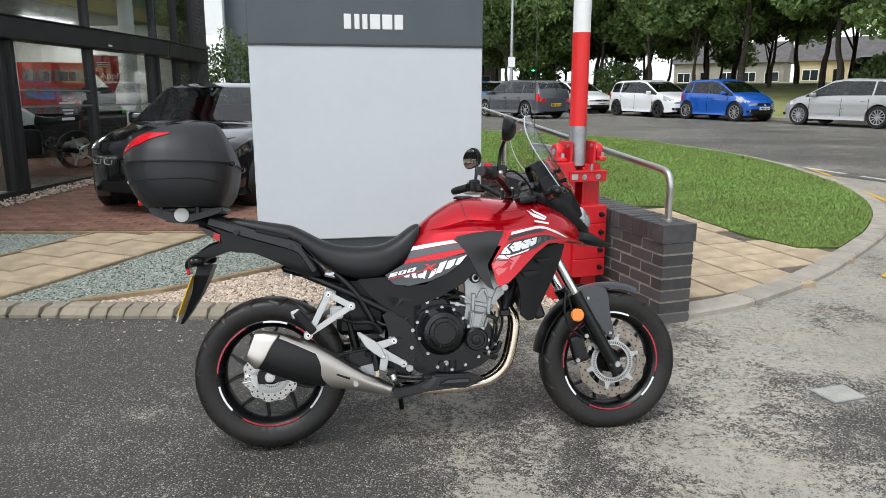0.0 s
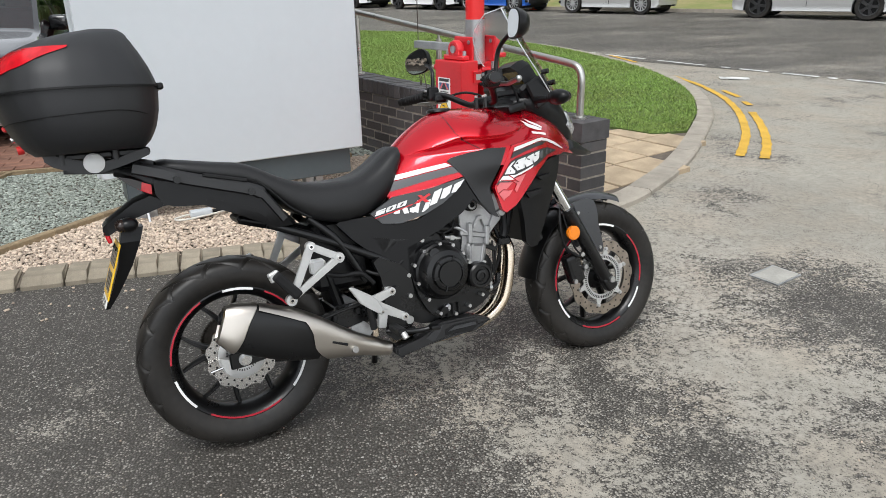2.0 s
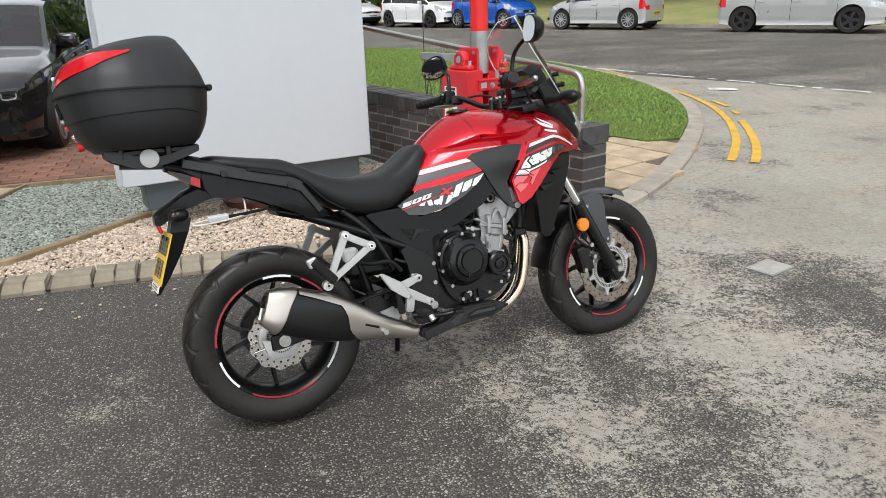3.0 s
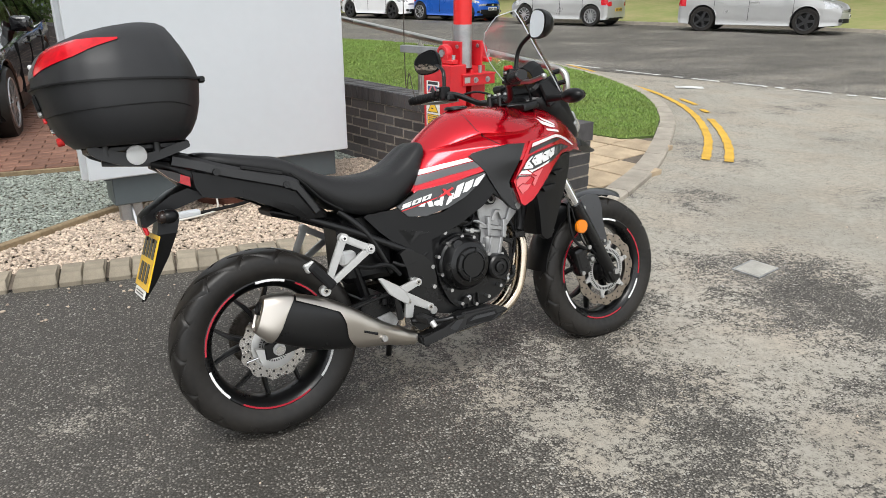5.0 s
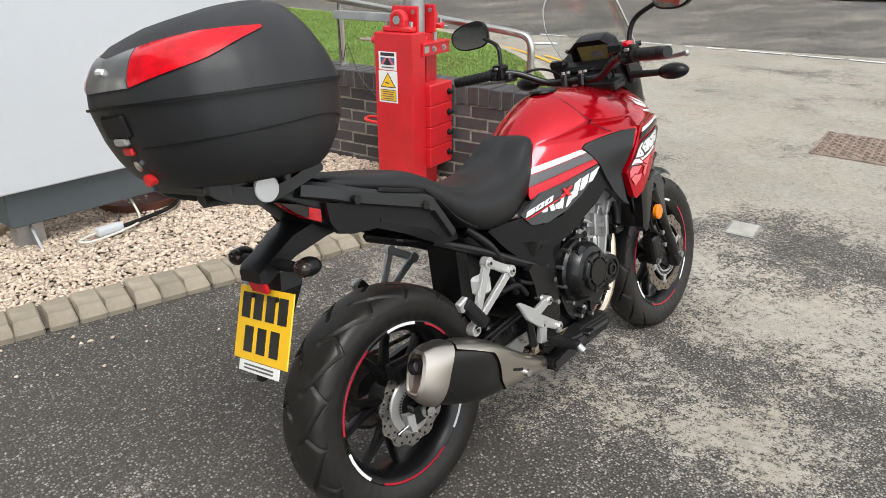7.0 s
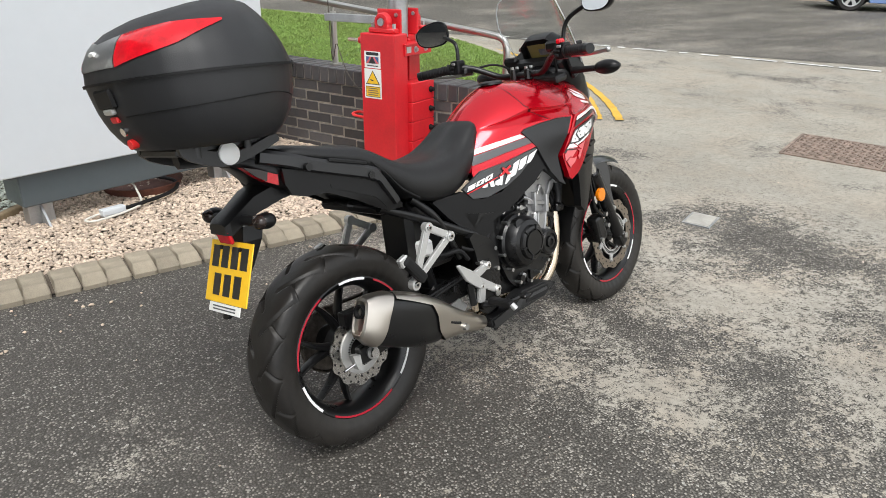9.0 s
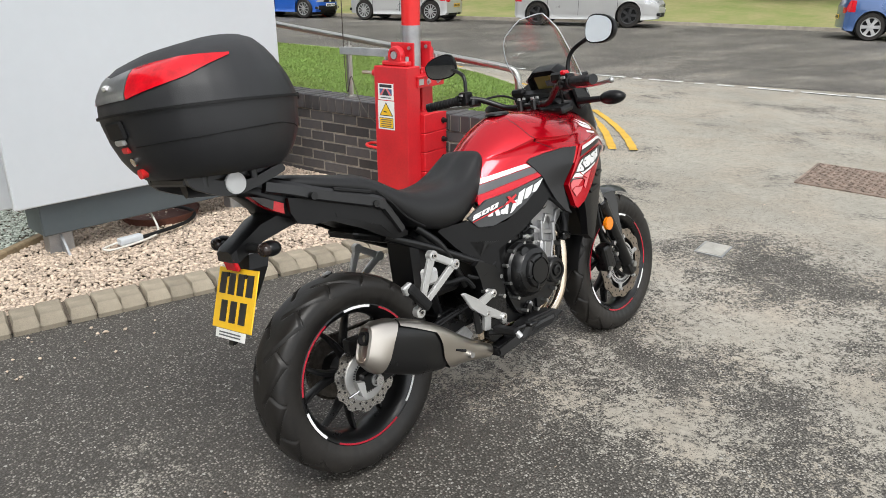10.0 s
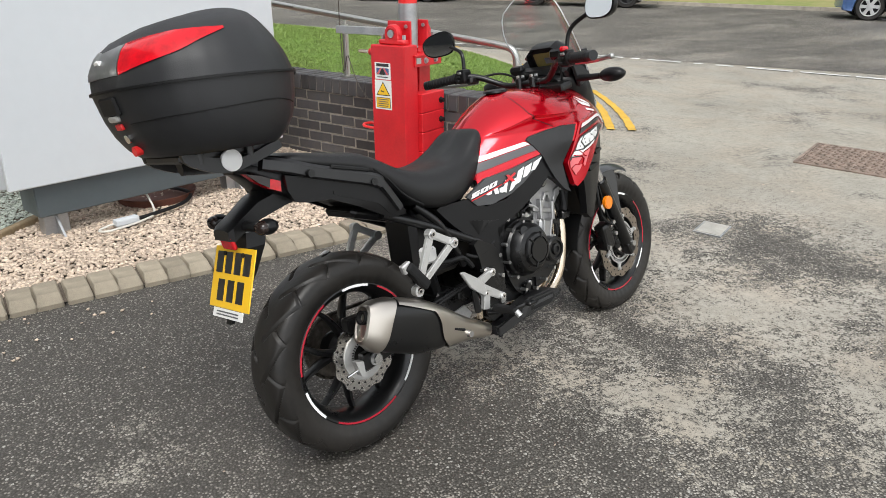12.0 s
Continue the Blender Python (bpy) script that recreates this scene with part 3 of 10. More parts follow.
# ---- painted lines ----
def stripe(name, pts, width, material, label, lift=0.006, parent=None):
    pts = smooth_path([(x, y, 0) for x, y in pts], 8)
    bm = bmesh.new()
    vs = []
    for i, p in enumerate(pts):
        d = (pts[min(i + 1, len(pts) - 1)] - pts[max(i - 1, 0)]).normalized()
        s = Vector((-d.y, d.x, 0)) * width / 2 * (1 + 0.10 * math.sin(i * 2.3) + 0.08 * math.sin(i * 5.1 + width))
        vs.append([bm.verts.new((*(p + k * s).xy, rise((p + k * s).y) + lift)) for k in (1, -1)])
    for a, b in zip(vs, vs[1:]):
        bm.faces.new((a[0], a[1], b[1], b[0]))
    return tagged(part(name, bm, material), label, "road marking", kind="structure")


stripe("yellow_line", [(3.28, 5.20), (3.55, 5.49), (3.85, 5.83), (4.14, 6.22), (4.42, 6.63), (4.68, 7.08), (4.92, 7.58), (5.20, 8.40), (5.34, 9.2), (5.44, 9.9)], 0.075, "yellow_line", "worn yellow line following the island kerb", 0.009)
stripe("yellow_line", [(3.41, 5.07), (3.72, 5.41), (4.02, 5.79), (4.32, 6.22), (4.60, 6.67)], 0.075, "yellow_line", "worn outer yellow line broken into pieces", 0.009)
stripe("yellow_line", [(4.84, 6.99), (4.92, 7.19)], 0.07, "yellow_line", "worn outer yellow line broken into pieces", 0.009)
stripe("yellow_line", [(5.07, 7.46), (5.19, 7.89)], 0.07, "yellow_line", "worn outer yellow line broken into pieces", 0.009)
stripe("yellow_line", [(5.66, 10.6), (5.76, 11.6)], 0.07, "yellow_line", "worn yellow line by the island kerb", 0.009)
# worn white give-way line
WHITE = smooth_path([(5.30, 13.2, 0), (5.55, 12.3, 0), (6.15, 10.55, 0), (6.75, 9.1, 0), (7.25, 7.95, 0), (7.75, 6.85, 0), (8.2, 5.75, 0), (8.65, 4.6, 0), (9.1, 3.4, 0)], 40)
g_wl = random.Random(8)
f0 = 0
while f0 < len(WHITE) - 12:
    f1 = min(f0 + g_wl.choice((8, 10, 14, 18, 22)), len(WHITE) - 1)
    stripe("white_dash", [(q.x, q.y) for q in WHITE[f0:f1:4]], g_wl.uniform(0.08, 0.12), "white_line", "worn white give-way dash", 0.009)
    f0 = f1 + g_wl.choice((0, 1, 2, 4))
stripe("white_dash", [(5.80, 8.77), (6.12, 8.57)], 0.22, "white_line", "worn white patch of old road paint", 0.009)

# ---- drain cover and inspection cover ----
drain = thing("drain_cover", "pale steel drain cover set in the tarmac", "drain cover", at=pose(1.884, 3.186, rise(3.18) + 0.002, 1.6, 0, 0) @ pose(0, 0, 0, 0, 0, 18))
bm = block(bmesh.new(), (0, 0, 0.003), (0.187, 0.136, 0.012), 0.003)
part("lid", bm, "cover", drain)
bm = bmesh.new()
for x, y, sx, sy in ((0, 0.073, 0.203, 0.008), (0, -0.073, 0.203, 0.008), (0.098, 0, 0.008, 0.138), (-0.098, 0, 0.008, 0.138)):
    block(bm, (x, y, 0.002), (sx, sy, 0.008))
part("rim", bm, "galv", drain)

man = thing("inspection_cover", "rusty chequered cast-iron inspection cover in the tarmac", "manhole cover", at=pose(4.19, 3.16, rise(3.16) + 0.003, 1.6, 0, 0) @ pose(0, 0, 0, 0, 0, -74))
bm = bmesh.new()
for k in (-1, 1):
    block(bm, (k * 0.331, 0, 0.002), (0.652, 0.725, 0.010), 0.002)
for i in range(26):
    for j in range(15):
        block(bm, (-0.63 + i * 0.0505, -0.335 + j * 0.0479, 0.009), (0.040, 0.011, 0.006), turn=Matrix.Rotation(radians(45 if (i + j) % 2 else -45), 3, "Z"))
part("plate", bm, "iron", man)
bm = bmesh.new()
for x, y, sx, sy in ((0, 0.377, 1.36, 0.026), (0, -0.377, 1.36, 0.026), (0.672, 0, 0.022, 0.725), (-0.672, 0, 0.022, 0.725)):
    block(bm, (x, y, 0.002), (sx, sy, 0.009))
part("surround", bm, "iron", man)

# ---- gravel bed in front of the sign, with its sett kerb ----
KERB = [(-7.0, 4.20), (-4.0, 4.205), (-1.6, 4.205), (-0.4, 4.18), (0.5, 4.165), (1.25, 4.165)]
bm = bmesh.new()
sett_src = block(bmesh.new(), (0, 0.095, -0.01), (0.103, 0.19, 0.16), 0.008)
for v in sett_src.verts:  # the front edge is splayed
    if v.co.y < 0.05 and v.co.z > 0.03:
        v.co.y += 0.045 if v.co.z > 0.066 else 0.0
        v.co.z -= 0.004 if v.co.z > 0.066 else 0.030
me_sett = bpy.data.meshes.new("sett")
sett_src.to_mesh(me_sett)
sett_src.free()
me_sett.materials.append(M["sett"])
kerb = tagged(new("kerb"), "row of weathered concrete setts edging the gravel", "kerb", kind="structure")
kp = smooth_path([(x, y, 0) for x, y in KERB], 60)
acc, nxt = 0.0, 0.0
rk = random.Random(3)
for a, b in zip(kp, kp[1:]):
    acc += (b - a).length
    if acc >= nxt:
        nxt += 0.107
        ob = new("sett", me_sett)
        ob.parent = kerb
        d = b - a
        ob.matrix_local = pose(b.x, b.y, rise(b.y) - 0.012 + rk.uniform(-0.002, 0.002), rk.uniform(-1.2, 1.2), 0, math.degrees(math.atan2(d.y, d.x)) + rk.uniform(-1.2, 1.2))
bm = bmesh.new()
a0 = [bm.verts.new((p.x, p.y + 0.020, rise(p.y) + 0.012)) for p in kp[::20]]
a1 = [bm.verts.new((p.x, p.y + 0.19, rise(p.y) + 0.040)) for p in kp[::20]]
for i in range(len(a0) - 1):
    bm.faces.new((a0[i], a0[i + 1], a1[i + 1], a1[i]))
part("joint", bm, "bed", kerb)

TIMBER = [(-2.42, 4.40), (-1.93, 4.66), (-1.65, 4.93), (-1.42, 5.16), (-1.2, 5.36), (-0.6, 5.75), (0.3, 6.15)]


def chips(name, test, box, count, size, flat, material, label, lift, seed):
    """Loose stones scattered over a bed, as one mesh."""
    g = np.random.default_rng(seed)
    ico = bmesh.new()
    bmesh.ops.create_icosphere(ico, subdivisions=1, radius=1)
    base = np.array([v.co[:] for v in ico.verts])
    tris = np.array([[v.index for v in f.verts] for f in ico.faces])
    ico.free()
    px, py = g.uniform(box[0], box[1], count * 3), g.uniform(box[2], box[3], count * 3)
    keep = np.array([test(x, y) for x, y in zip(px, py)])
    px, py = px[keep][:count], py[keep][:count]
    k = len(px)
    rad = size * g.uniform(0.55, 1.35, k)
    pts = base[None] * (1 + 0.22 * g.standard_normal((k, len(base), 1))) * rad[:, None, None]
    pts[:, :, 0] *= g.uniform(0.8, 1.5, (k, 1))
    pts[:, :, 2] *= flat
    tilt = g.uniform(-0.7, 0.7, (k, 1))
    z = pts[:, :, 2] * np.cos(tilt) + pts[:, :, 0] * np.sin(tilt) * 0.6
    x = pts[:, :, 0] * np.cos(tilt) - pts[:, :, 2] * np.sin(tilt)
    a = g.uniform(0, 6.283, (k, 1))
    xx, yy = x * np.cos(a) - pts[:, :, 1] * np.sin(a), x * np.sin(a) + pts[:, :, 1] * np.cos(a)
    zz = z + np.array([rise(v) for v in py])[:, None] + lift + g.uniform(0, 0.008, (k, 1))
    verts = np.stack([xx + px[:, None], yy + py[:, None], zz], -1).reshape(-1, 3)
    faces = (tris[None] + (np.arange(k) * len(base))[:, None, None]).reshape(-1, 3)
    me = bpy.data.meshes.new(name)
    me.vertices.add(len(verts))
    me.vertices.foreach_set("co", verts.ravel())
    me.loops.add(len(faces) * 3)
    me.loops.foreach_set("vertex_index", faces.ravel())
    me.polygons.add(len(faces))
    me.polygons.foreach_set("loop_start", np.arange(len(faces)) * 3)
    me.update()
    me.materials.append(M[material])
    return tagged(new(name, me), label, "gravel", kind="stuff")


def line_y(pts, x):
    for (x0, y0), (x1, y1) in zip(pts, pts[1:]):
        if x0 <= x <= x1:
            return y0 + (y1 - y0) * (x - x0) / (x1 - x0)
    return pts[0][1] if x < pts[0][0] else pts[-1][1]


WALL_A, WALL_U = Vector((1.295, 4.145)), Vector((-0.341, 0.94)).normalized()
WALL_M = Vector((WALL_U.y, -WALL_U.x))


def left_of_wall(x, y):
    return (Vector((x, y)) - WALL_A).dot(WALL_M) < 0.0


sheet("gravel_bed", [(-2.5, 4.36), (-1.6, 4.36), (1.2, 4.33), (1.26, 4.36), (0.5, 6.35), (0.3, 6.15), (-0.6, 5.75), (-1.2, 5.36), (-1.42, 5.16), (-1.65, 4.93), (-1.93, 4.66), (-2.42, 4.40)], "bed", 0.018)
tagged(bpy.data.objects["gravel_bed"], "earth under the pebbles", "ground", kind="structure")
chips("pebbles", lambda x, y: line_y(KERB, x) + 0.175 < y < line_y(TIMBER, x) and left_of_wall(x, y) and y - 0.25 < 5.9 + 0.2 * x, (-2.45, 1.3, 4.33, 6.3), 30000, 0.0092, 0.65, "pebble",
      "loose cream and pink pebbles in the sign bed", 0.026, 5)
sheet("slate_bed", [(-7, 4.36), (-2.5, 4.36), (-2.42, 4.41), (-1.93, 4.67), (-1.65, 4.94), (-1.42, 5.17), (-1.2, 5.37), (-0.6, 5.76), (0.3, 6.16), (0.45, 6.36), (0.2, 7.2), (-0.3, 8.2), (-1.2, 6.95), (-7, 6.9)], "bed", 0.012)
tagged(bpy.data.objects["slate_bed"], "earth under the slate chippings", "ground", kind="structure")


PATH_O, PATH_U = Vector((-3.0, 4.54)), Vector((0.352, 0.936))
PATH_V = Vector((-PATH_U.y, PATH_U.x))


def slate_test(x, y):
    if y < max(line_y(TIMBER, x) + 0.03 if x > -2.42 else 0.0, 4.375) or y > 6.5:
        return False
    # the slab path crosses this bed
    d = (Vector((x, y)) - PATH_O).dot(PATH_V)
    return not (-0.03 < d < 1.03)


chips("slate_chips", slate_test, (-4.9, 0.6, 4.36, 6.55), 42000, 0.0085, 0.42, "slate", "loose green slate chippings", 0.014, 6)
chips("stray_pebbles", lambda x, y: True, (-3.0, 1.0, 3.80, 4.17), 60, 0.007, 0.7, "pebble", "stray pebbles lying on the tarmac by the kerb", 0.004, 8)
chips("loose_grit", lambda x, y: True, (-2.4, 3.4, 0.9, 3.9), 90, 0.003, 0.8, "pebble", "scattered grit on the tarmac", 0.002, 9)

timber = tagged(new("edging_board"), "weathered timber edging between the gravels", "edging", kind="structure")
for (x0, y0), (x1, y1) in zip(TIMBER, TIMBER[1:]):
    dx, dy = x1 - x0, y1 - y0
    le = math.hypot(dx, dy)
    bm = block(bmesh.new(), (0, 0, 0), (le + 0.02, 0.045, 0.10), 0.006)
    ob = part("plank", bm, "timber", timber)
    ob.matrix_local = pose((x0 + x1) / 2, (y0 + y1) / 2, rise((y0 + y1) / 2) + 0.015, 0, -math.degrees(math.atan2(rise(y1) - rise(y0), le)), math.degrees(math.atan2(dy, dx)))

# slab path and slabs by the island
slab_me = {}


def slab(parent, x, y, w, d, turn, material="slab", h=0.05, lift=0.022, name="slab"):
    key = (round(w, 3), round(d, 3), material, h)
    if key not in slab_me:
        bm = block(bmesh.new(), (0, 0, 0), (w, d, h), 0.004)
        me = bpy.data.meshes.new(name)
        bm.to_mesh(me)
        bm.free()
        me.materials.append(M[material])
        slab_me[key] = me
    ob = new(name, slab_me[key])
    ob.parent = parent
    ob.matrix_local = pose(x, y, rise(y) + lift - h / 2 + rk.uniform(-0.002, 0.002), math.degrees(0.028) * math.cos(radians(turn)), 0, turn)
    return ob


path = tagged(new("slab_path"), "path of buff riven paving slabs through the gravel", "path", kind="structure")
for i in range(-1, 6):
    for j in range(2):
        p = PATH_O + PATH_U * (0.06 + i * 0.452 + (0.2 if j else 0.0)) + PATH_V * (0.25 + j * 0.50)
        if 4.45 < p.y < 6.62:
            slab(path, p.x, p.y, 0.444, 0.490, math.degrees(math.atan2(PATH_U.y, PATH_U.x)), lift=0.034)
path_edge = tagged(new("path_edging_board"), "thin timber boards along the slab path", "edging", kind="structure")
for off, s0, s1 in ((-0.02, -0.2, 2.15), (1.02, 0.6, 2.15)):
    a, b = PATH_O + PATH_U * s0 + PATH_V * off, PATH_O + PATH_U * s1 + PATH_V * off
    ob = part("plank", block(bmesh.new(), (0, 0, 0), ((b - a).length, 0.028, 0.08), 0.004), "timber", path_edge)
    ob.matrix_local = pose((a.x + b.x) / 2, (a.y + b.y) / 2, rise((a.y + b.y) / 2) + 0.002, 0, -1.5, math.degrees(math.atan2(PATH_U.y, PATH_U.x)))
ob = part("plank", block(bmesh.new(), (0, 0, 0), (4.4, 0.028, 0.08), 0.004), "timber", path_edge)
ob.matrix_local = pose(-3.0, 6.545, rise(6.545) + 0.004, 0, 0, 0.7)

# brown block paving under the black car
pav = tagged(new("block_paving"), "red-brown block paving in front of the showroom", "paving", kind="structure")
far_box = Boxes()
count = 0
for j in range(0, 70):
    y = 6.62 + j * 0.104
    for i in range(0, 36):
        x = -5.6 + i * 0.206 + (0.103 if j % 2 else 0)
        if x < -5.67 + 0.07 * (y - 2.19) + 0.36 or x > 0.3 or x > 1.0 - 0.436 * (y - 5.0):
            continue
        if j < 15 and count < 300:
            slab(pav, x, y, 0.2, 0.098, 0, "paver", 0.05, 0.055, "paver")
            count += 1
        elif j < 34:
            far_box.add((x, y, rise(y) + 0.0285 + rk.uniform(-0.002, 0.002)), (0.2, 0.098, 0.05))
tagged(quick("far_pavers", far_box.v, far_box.f, "paver_rest", pav), kind="stuff")
sheet("paving_bed", [(-7, 6.57), (1.0, 6.57), (-0.5, 9.0), (-2.2, 14.5), (-7, 14.5)], "bed", 0.044)
tagged(bpy.data.objects["paving_bed"], "sand joints under the block paving", "ground", kind="structure")
sheet("paving_far", [(-7, 10.3), (-1.2, 10.3), (-2.0, 17), (-12, 17)], "paver_rest", 0.051)
tagged(bpy.data.objects["paving_far"], "red-brown block paving farther back", "paving", kind="structure")
chips("showroom_gravel", lambda x, y: -5.67 + 0.07 * (y - 2.19) < x < -5.67 + 0.07 * (y - 2.19) + 0.37, (-6.5, -4.2, 4.5, 12.0), 3500, 0.014, 0.7, "pebble", "cream pebbles along the showroom base", 0.058, 15)

# ---- island with grass, edging kerb and slabs ----
ISLE = [(1.51, 4.255), (1.9, 4.44), (2.2, 4.66), (2.54, 4.93), (2.95, 5.32), (3.36, 5.76), (3.75, 6.20), (4.12, 6.65), (4.66, 7.5), (5.06, 8.4), (5.37, 9.56), (5.5, 11.1), (5.45, 12.8), (5.0, 14.6), (4.1, 16.6), (2.8, 18.0), (1.2, 19.2), (-1.5, 20.8), (-6.0, 23.2)]
isle_kerb = tagged(new("island_kerb"), "curved flush kerb of pale edging stones round the grass", "kerb", kind="structure")
ip = smooth_path([(x, y, 0) for x, y in ISLE], 24)
acc, start = 0.0, 0
for i in range(1, len(ip)):
    acc += (ip[i] - ip[i - 1]).length
    if acc > 0.60 or i == len(ip) - 1:
        bm = bmesh.new()
        seg_pts = ip[start:i + 1:max(1, (i - start) // 4)]
        if seg_pts[-1] != ip[i]:
            seg_pts.append(ip[i])
        rings = []
        for k, p in enumerate(seg_pts):
            d = (seg_pts[min(k + 1, len(seg_pts) - 1)] - seg_pts[max(k - 1, 0)]).normalized()
            s = Vector((-d.y, d.x, 0))
            q0, q1 = p, p + s * 0.16
            trim = 0.006 if k == 0 else (-0.006 if k == len(seg_pts) - 1 else 0)
            q0, q1 = q0 + d * trim, q1 + d * trim
            z0 = rise(p.y)
            rings.append([(q0.x, q0.y, z0 - 0.05), (q0.x, q0.y, z0 + 0.03), (q0.x + s.x * 0.014, q0.y + s.y * 0.014, z0 + 0.045), (q1.x, q1.y, z0 + 0.05), (q1.x, q1.y, z0 - 0.05)])
        loft(bm, rings)
        part("edging_stone", bm, "edging", isle_kerb)
        acc, start = 0.0, i

inner = []
for i in range(0, len(ip), 6):
    d = (ip[min(i + 1, len(ip) - 1)] - ip[max(i - 1, 0)]).normalized()
    q = ip[i] + Vector((-d.y, d.x, 0)) * 0.17
    inner.append((q.x, q.y))
GRASS_NEAR = [(2.38, 7.9), (2.55, 7.1), (2.72, 6.45), (2.98, 5.98), (3.25, 5.83)]
start_i = min(range(len(inner)), key=lambda i: (inner[i][0] - 3.35) ** 2 + (inner[i][1] - 5.92) ** 2)
wall_far = WALL_A + WALL_U * 17 + WALL_M * 0.24
wall_mid = WALL_A + WALL_U * 3.9 + WALL_M * 0.24
lawn_pts = inner[start_i:] + [(wall_far.x - 3, wall_far.y + 2), tuple(wall_far), tuple(wall_mid), (1.2, 8.05)] + GRASS_NEAR[:-1]
sheet("lawn_soil", lawn_pts, "soil", 0.05, 0.06)
tagged(bpy.data.objects["lawn_soil"], "turf of the grass island", "lawn", kind="structure")


def inside(x, y, poly):
    hit = False
    for (x0, y0), (x1, y1) in zip(poly, poly[1:] + poly[:1]):
        if (y0 > y) != (y1 > y) and x < (x1 - x0) * (y - y0) / (y1 - y0) + x0:
            hit = not hit
    return hit


def lawn(name, poly, box, count, tall, material, label, seed, lift):
    g = np.random.default_rng(seed)
    # thinner cover where it is farther off
    px = g.uniform(box[0], box[1], count * 3)
    py = box[2] + (box[3] - box[2]) * g.uniform(0, 1, count * 3) ** 1.7
    keep = np.zeros(len(px), bool)
    for (x0, y0), (x1, y1) in zip(poly, poly[1:] + poly[:1]):
        if y0 != y1:
            keep ^= ((y0 > py) != (y1 > py)) & (px < (x1 - x0) * (py - y0) / (y1 - y0) + x0)
    px, py = px[keep][:count], py[keep][:count]
    k = len(px)
    a = g.uniform(0, 6.283, k)
    far = 1 + np.clip((py - 7) / 8, 0, 2)
    w = g.uniform(0.0035, 0.0075, k) * far
    h = tall * g.uniform(0.5, 1.3, k) * (1 + 0.3 * (far - 1))
    lean = g.uniform(-1.1, 1.1, (2, k)) * h
    z = np.array([rise(v) for v in py]) + lift
    v0 = np.stack([px - w * np.cos(a), py - w * np.sin(a), z], -1)
    v1 = np.stack([px + w * np.cos(a), py + w * np.sin(a), z], -1)
    v2 = np.stack([px + lean[0], py + lean[1], z + h], -1)
    verts = np.stack([v0, v1, v2], 1).reshape(-1, 3)
    me = bpy.data.meshes.new(name)
    me.vertices.add(len(verts))
    me.vertices.foreach_set("co", verts.ravel())
    me.loops.add(k * 3)
    me.loops.foreach_set("vertex_index", np.arange(k * 3))
    me.polygons.add(k)
    me.polygons.foreach_set("loop_start", np.arange(k) * 3)
    me.update()
    me.materials.append(M[material])
    return tagged(new(name, me), label, "grass", kind="stuff")


lawn("grass", lawn_pts, (-6, 5.6, 5.8, 20), 230000, 0.021, "grass", "short green mown grass of the island", 21, 0.048)

slabs = tagged(new("island_slabs"), "buff paving slabs between the brick pillar and the grass", "paving", kind="structure")
for i in range(-2, 5):
    for j in range(0, 10):
        p = Vector((1.54, 4.27)) + WALL_M * (0.16 + i * 0.405) + WALL_U * (0.1 + j * 0.405) + Vector((0.12, 0))
        ok = (p - WALL_A).dot(WALL_M) > 0.25 and not inside(p.x, p.y, lawn_pts)
        if ok and inside(p.x, p.y, [(1.45, 4.1)] + inner[:start_i + 6] + [(3.0, 6.3), (2.4, 8.3), (0.5, 8.4), (1.0, 5.0)]):
            slab(slabs, p.x, p.y, 0.388, 0.388, math.degrees(math.atan2(WALL_M.y, WALL_M.x)), lift=0.04)
sheet("slab_bed", [(1.51, 4.30)] + inner[1:start_i + 2] + [(2.98, 5.98), (2.72, 6.45), (2.55, 7.1), (2.38, 7.9), (0.7, 8.0), (1.46, 4.5)], "bed", 0.030)
tagged(bpy.data.objects["slab_bed"], "mortar bed under the buff slabs", "paving", kind="structure")

# ---- brick wall with soldier coping ----
wall = tagged(new("wall_brick"), "low wall of dark blue bricks with a soldier coping", "wall", kind="structure")
wall_turn = math.degrees(math.atan2(WALL_U.y, WALL_U.x))
H_COURSE = 0.0735
WALL_LEN = 16.0


def wall_at(s, m, z):
    p = WALL_A + WALL_U * s + WALL_M * m
    return p.x, p.y, rise(p.y) + z


bm = bmesh.new()
rings = []
for s in (0.004, 4, 8, WALL_LEN):
    rings.append([wall_at(s, 0.0035, -0.1), wall_at(s, 0.2125, -0.1), wall_at(s, 0.2125, 0.60), wall_at(s, 0.0035, 0.60)])
loft(bm, rings)
part("mortar", bm, "mortar", wall)
src = block(bmesh.new(), (0, 0, 0), (0.215, 0.2155, 0.0635), 0.003)
me_brick = bpy.data.meshes.new("brick")
src.to_mesh(me_brick)
src.free()
me_brick.materials.append(M["brick"])
src = block(bmesh.new(), (0, 0, 0), (0.066, 0.235, 0.105), 0.005)
me_cope = bpy.data.meshes.new("coping_brick")
src.to_mesh(me_cope)
src.free()
me_cope.materials.append(M["brick"])
far_box = Boxes()
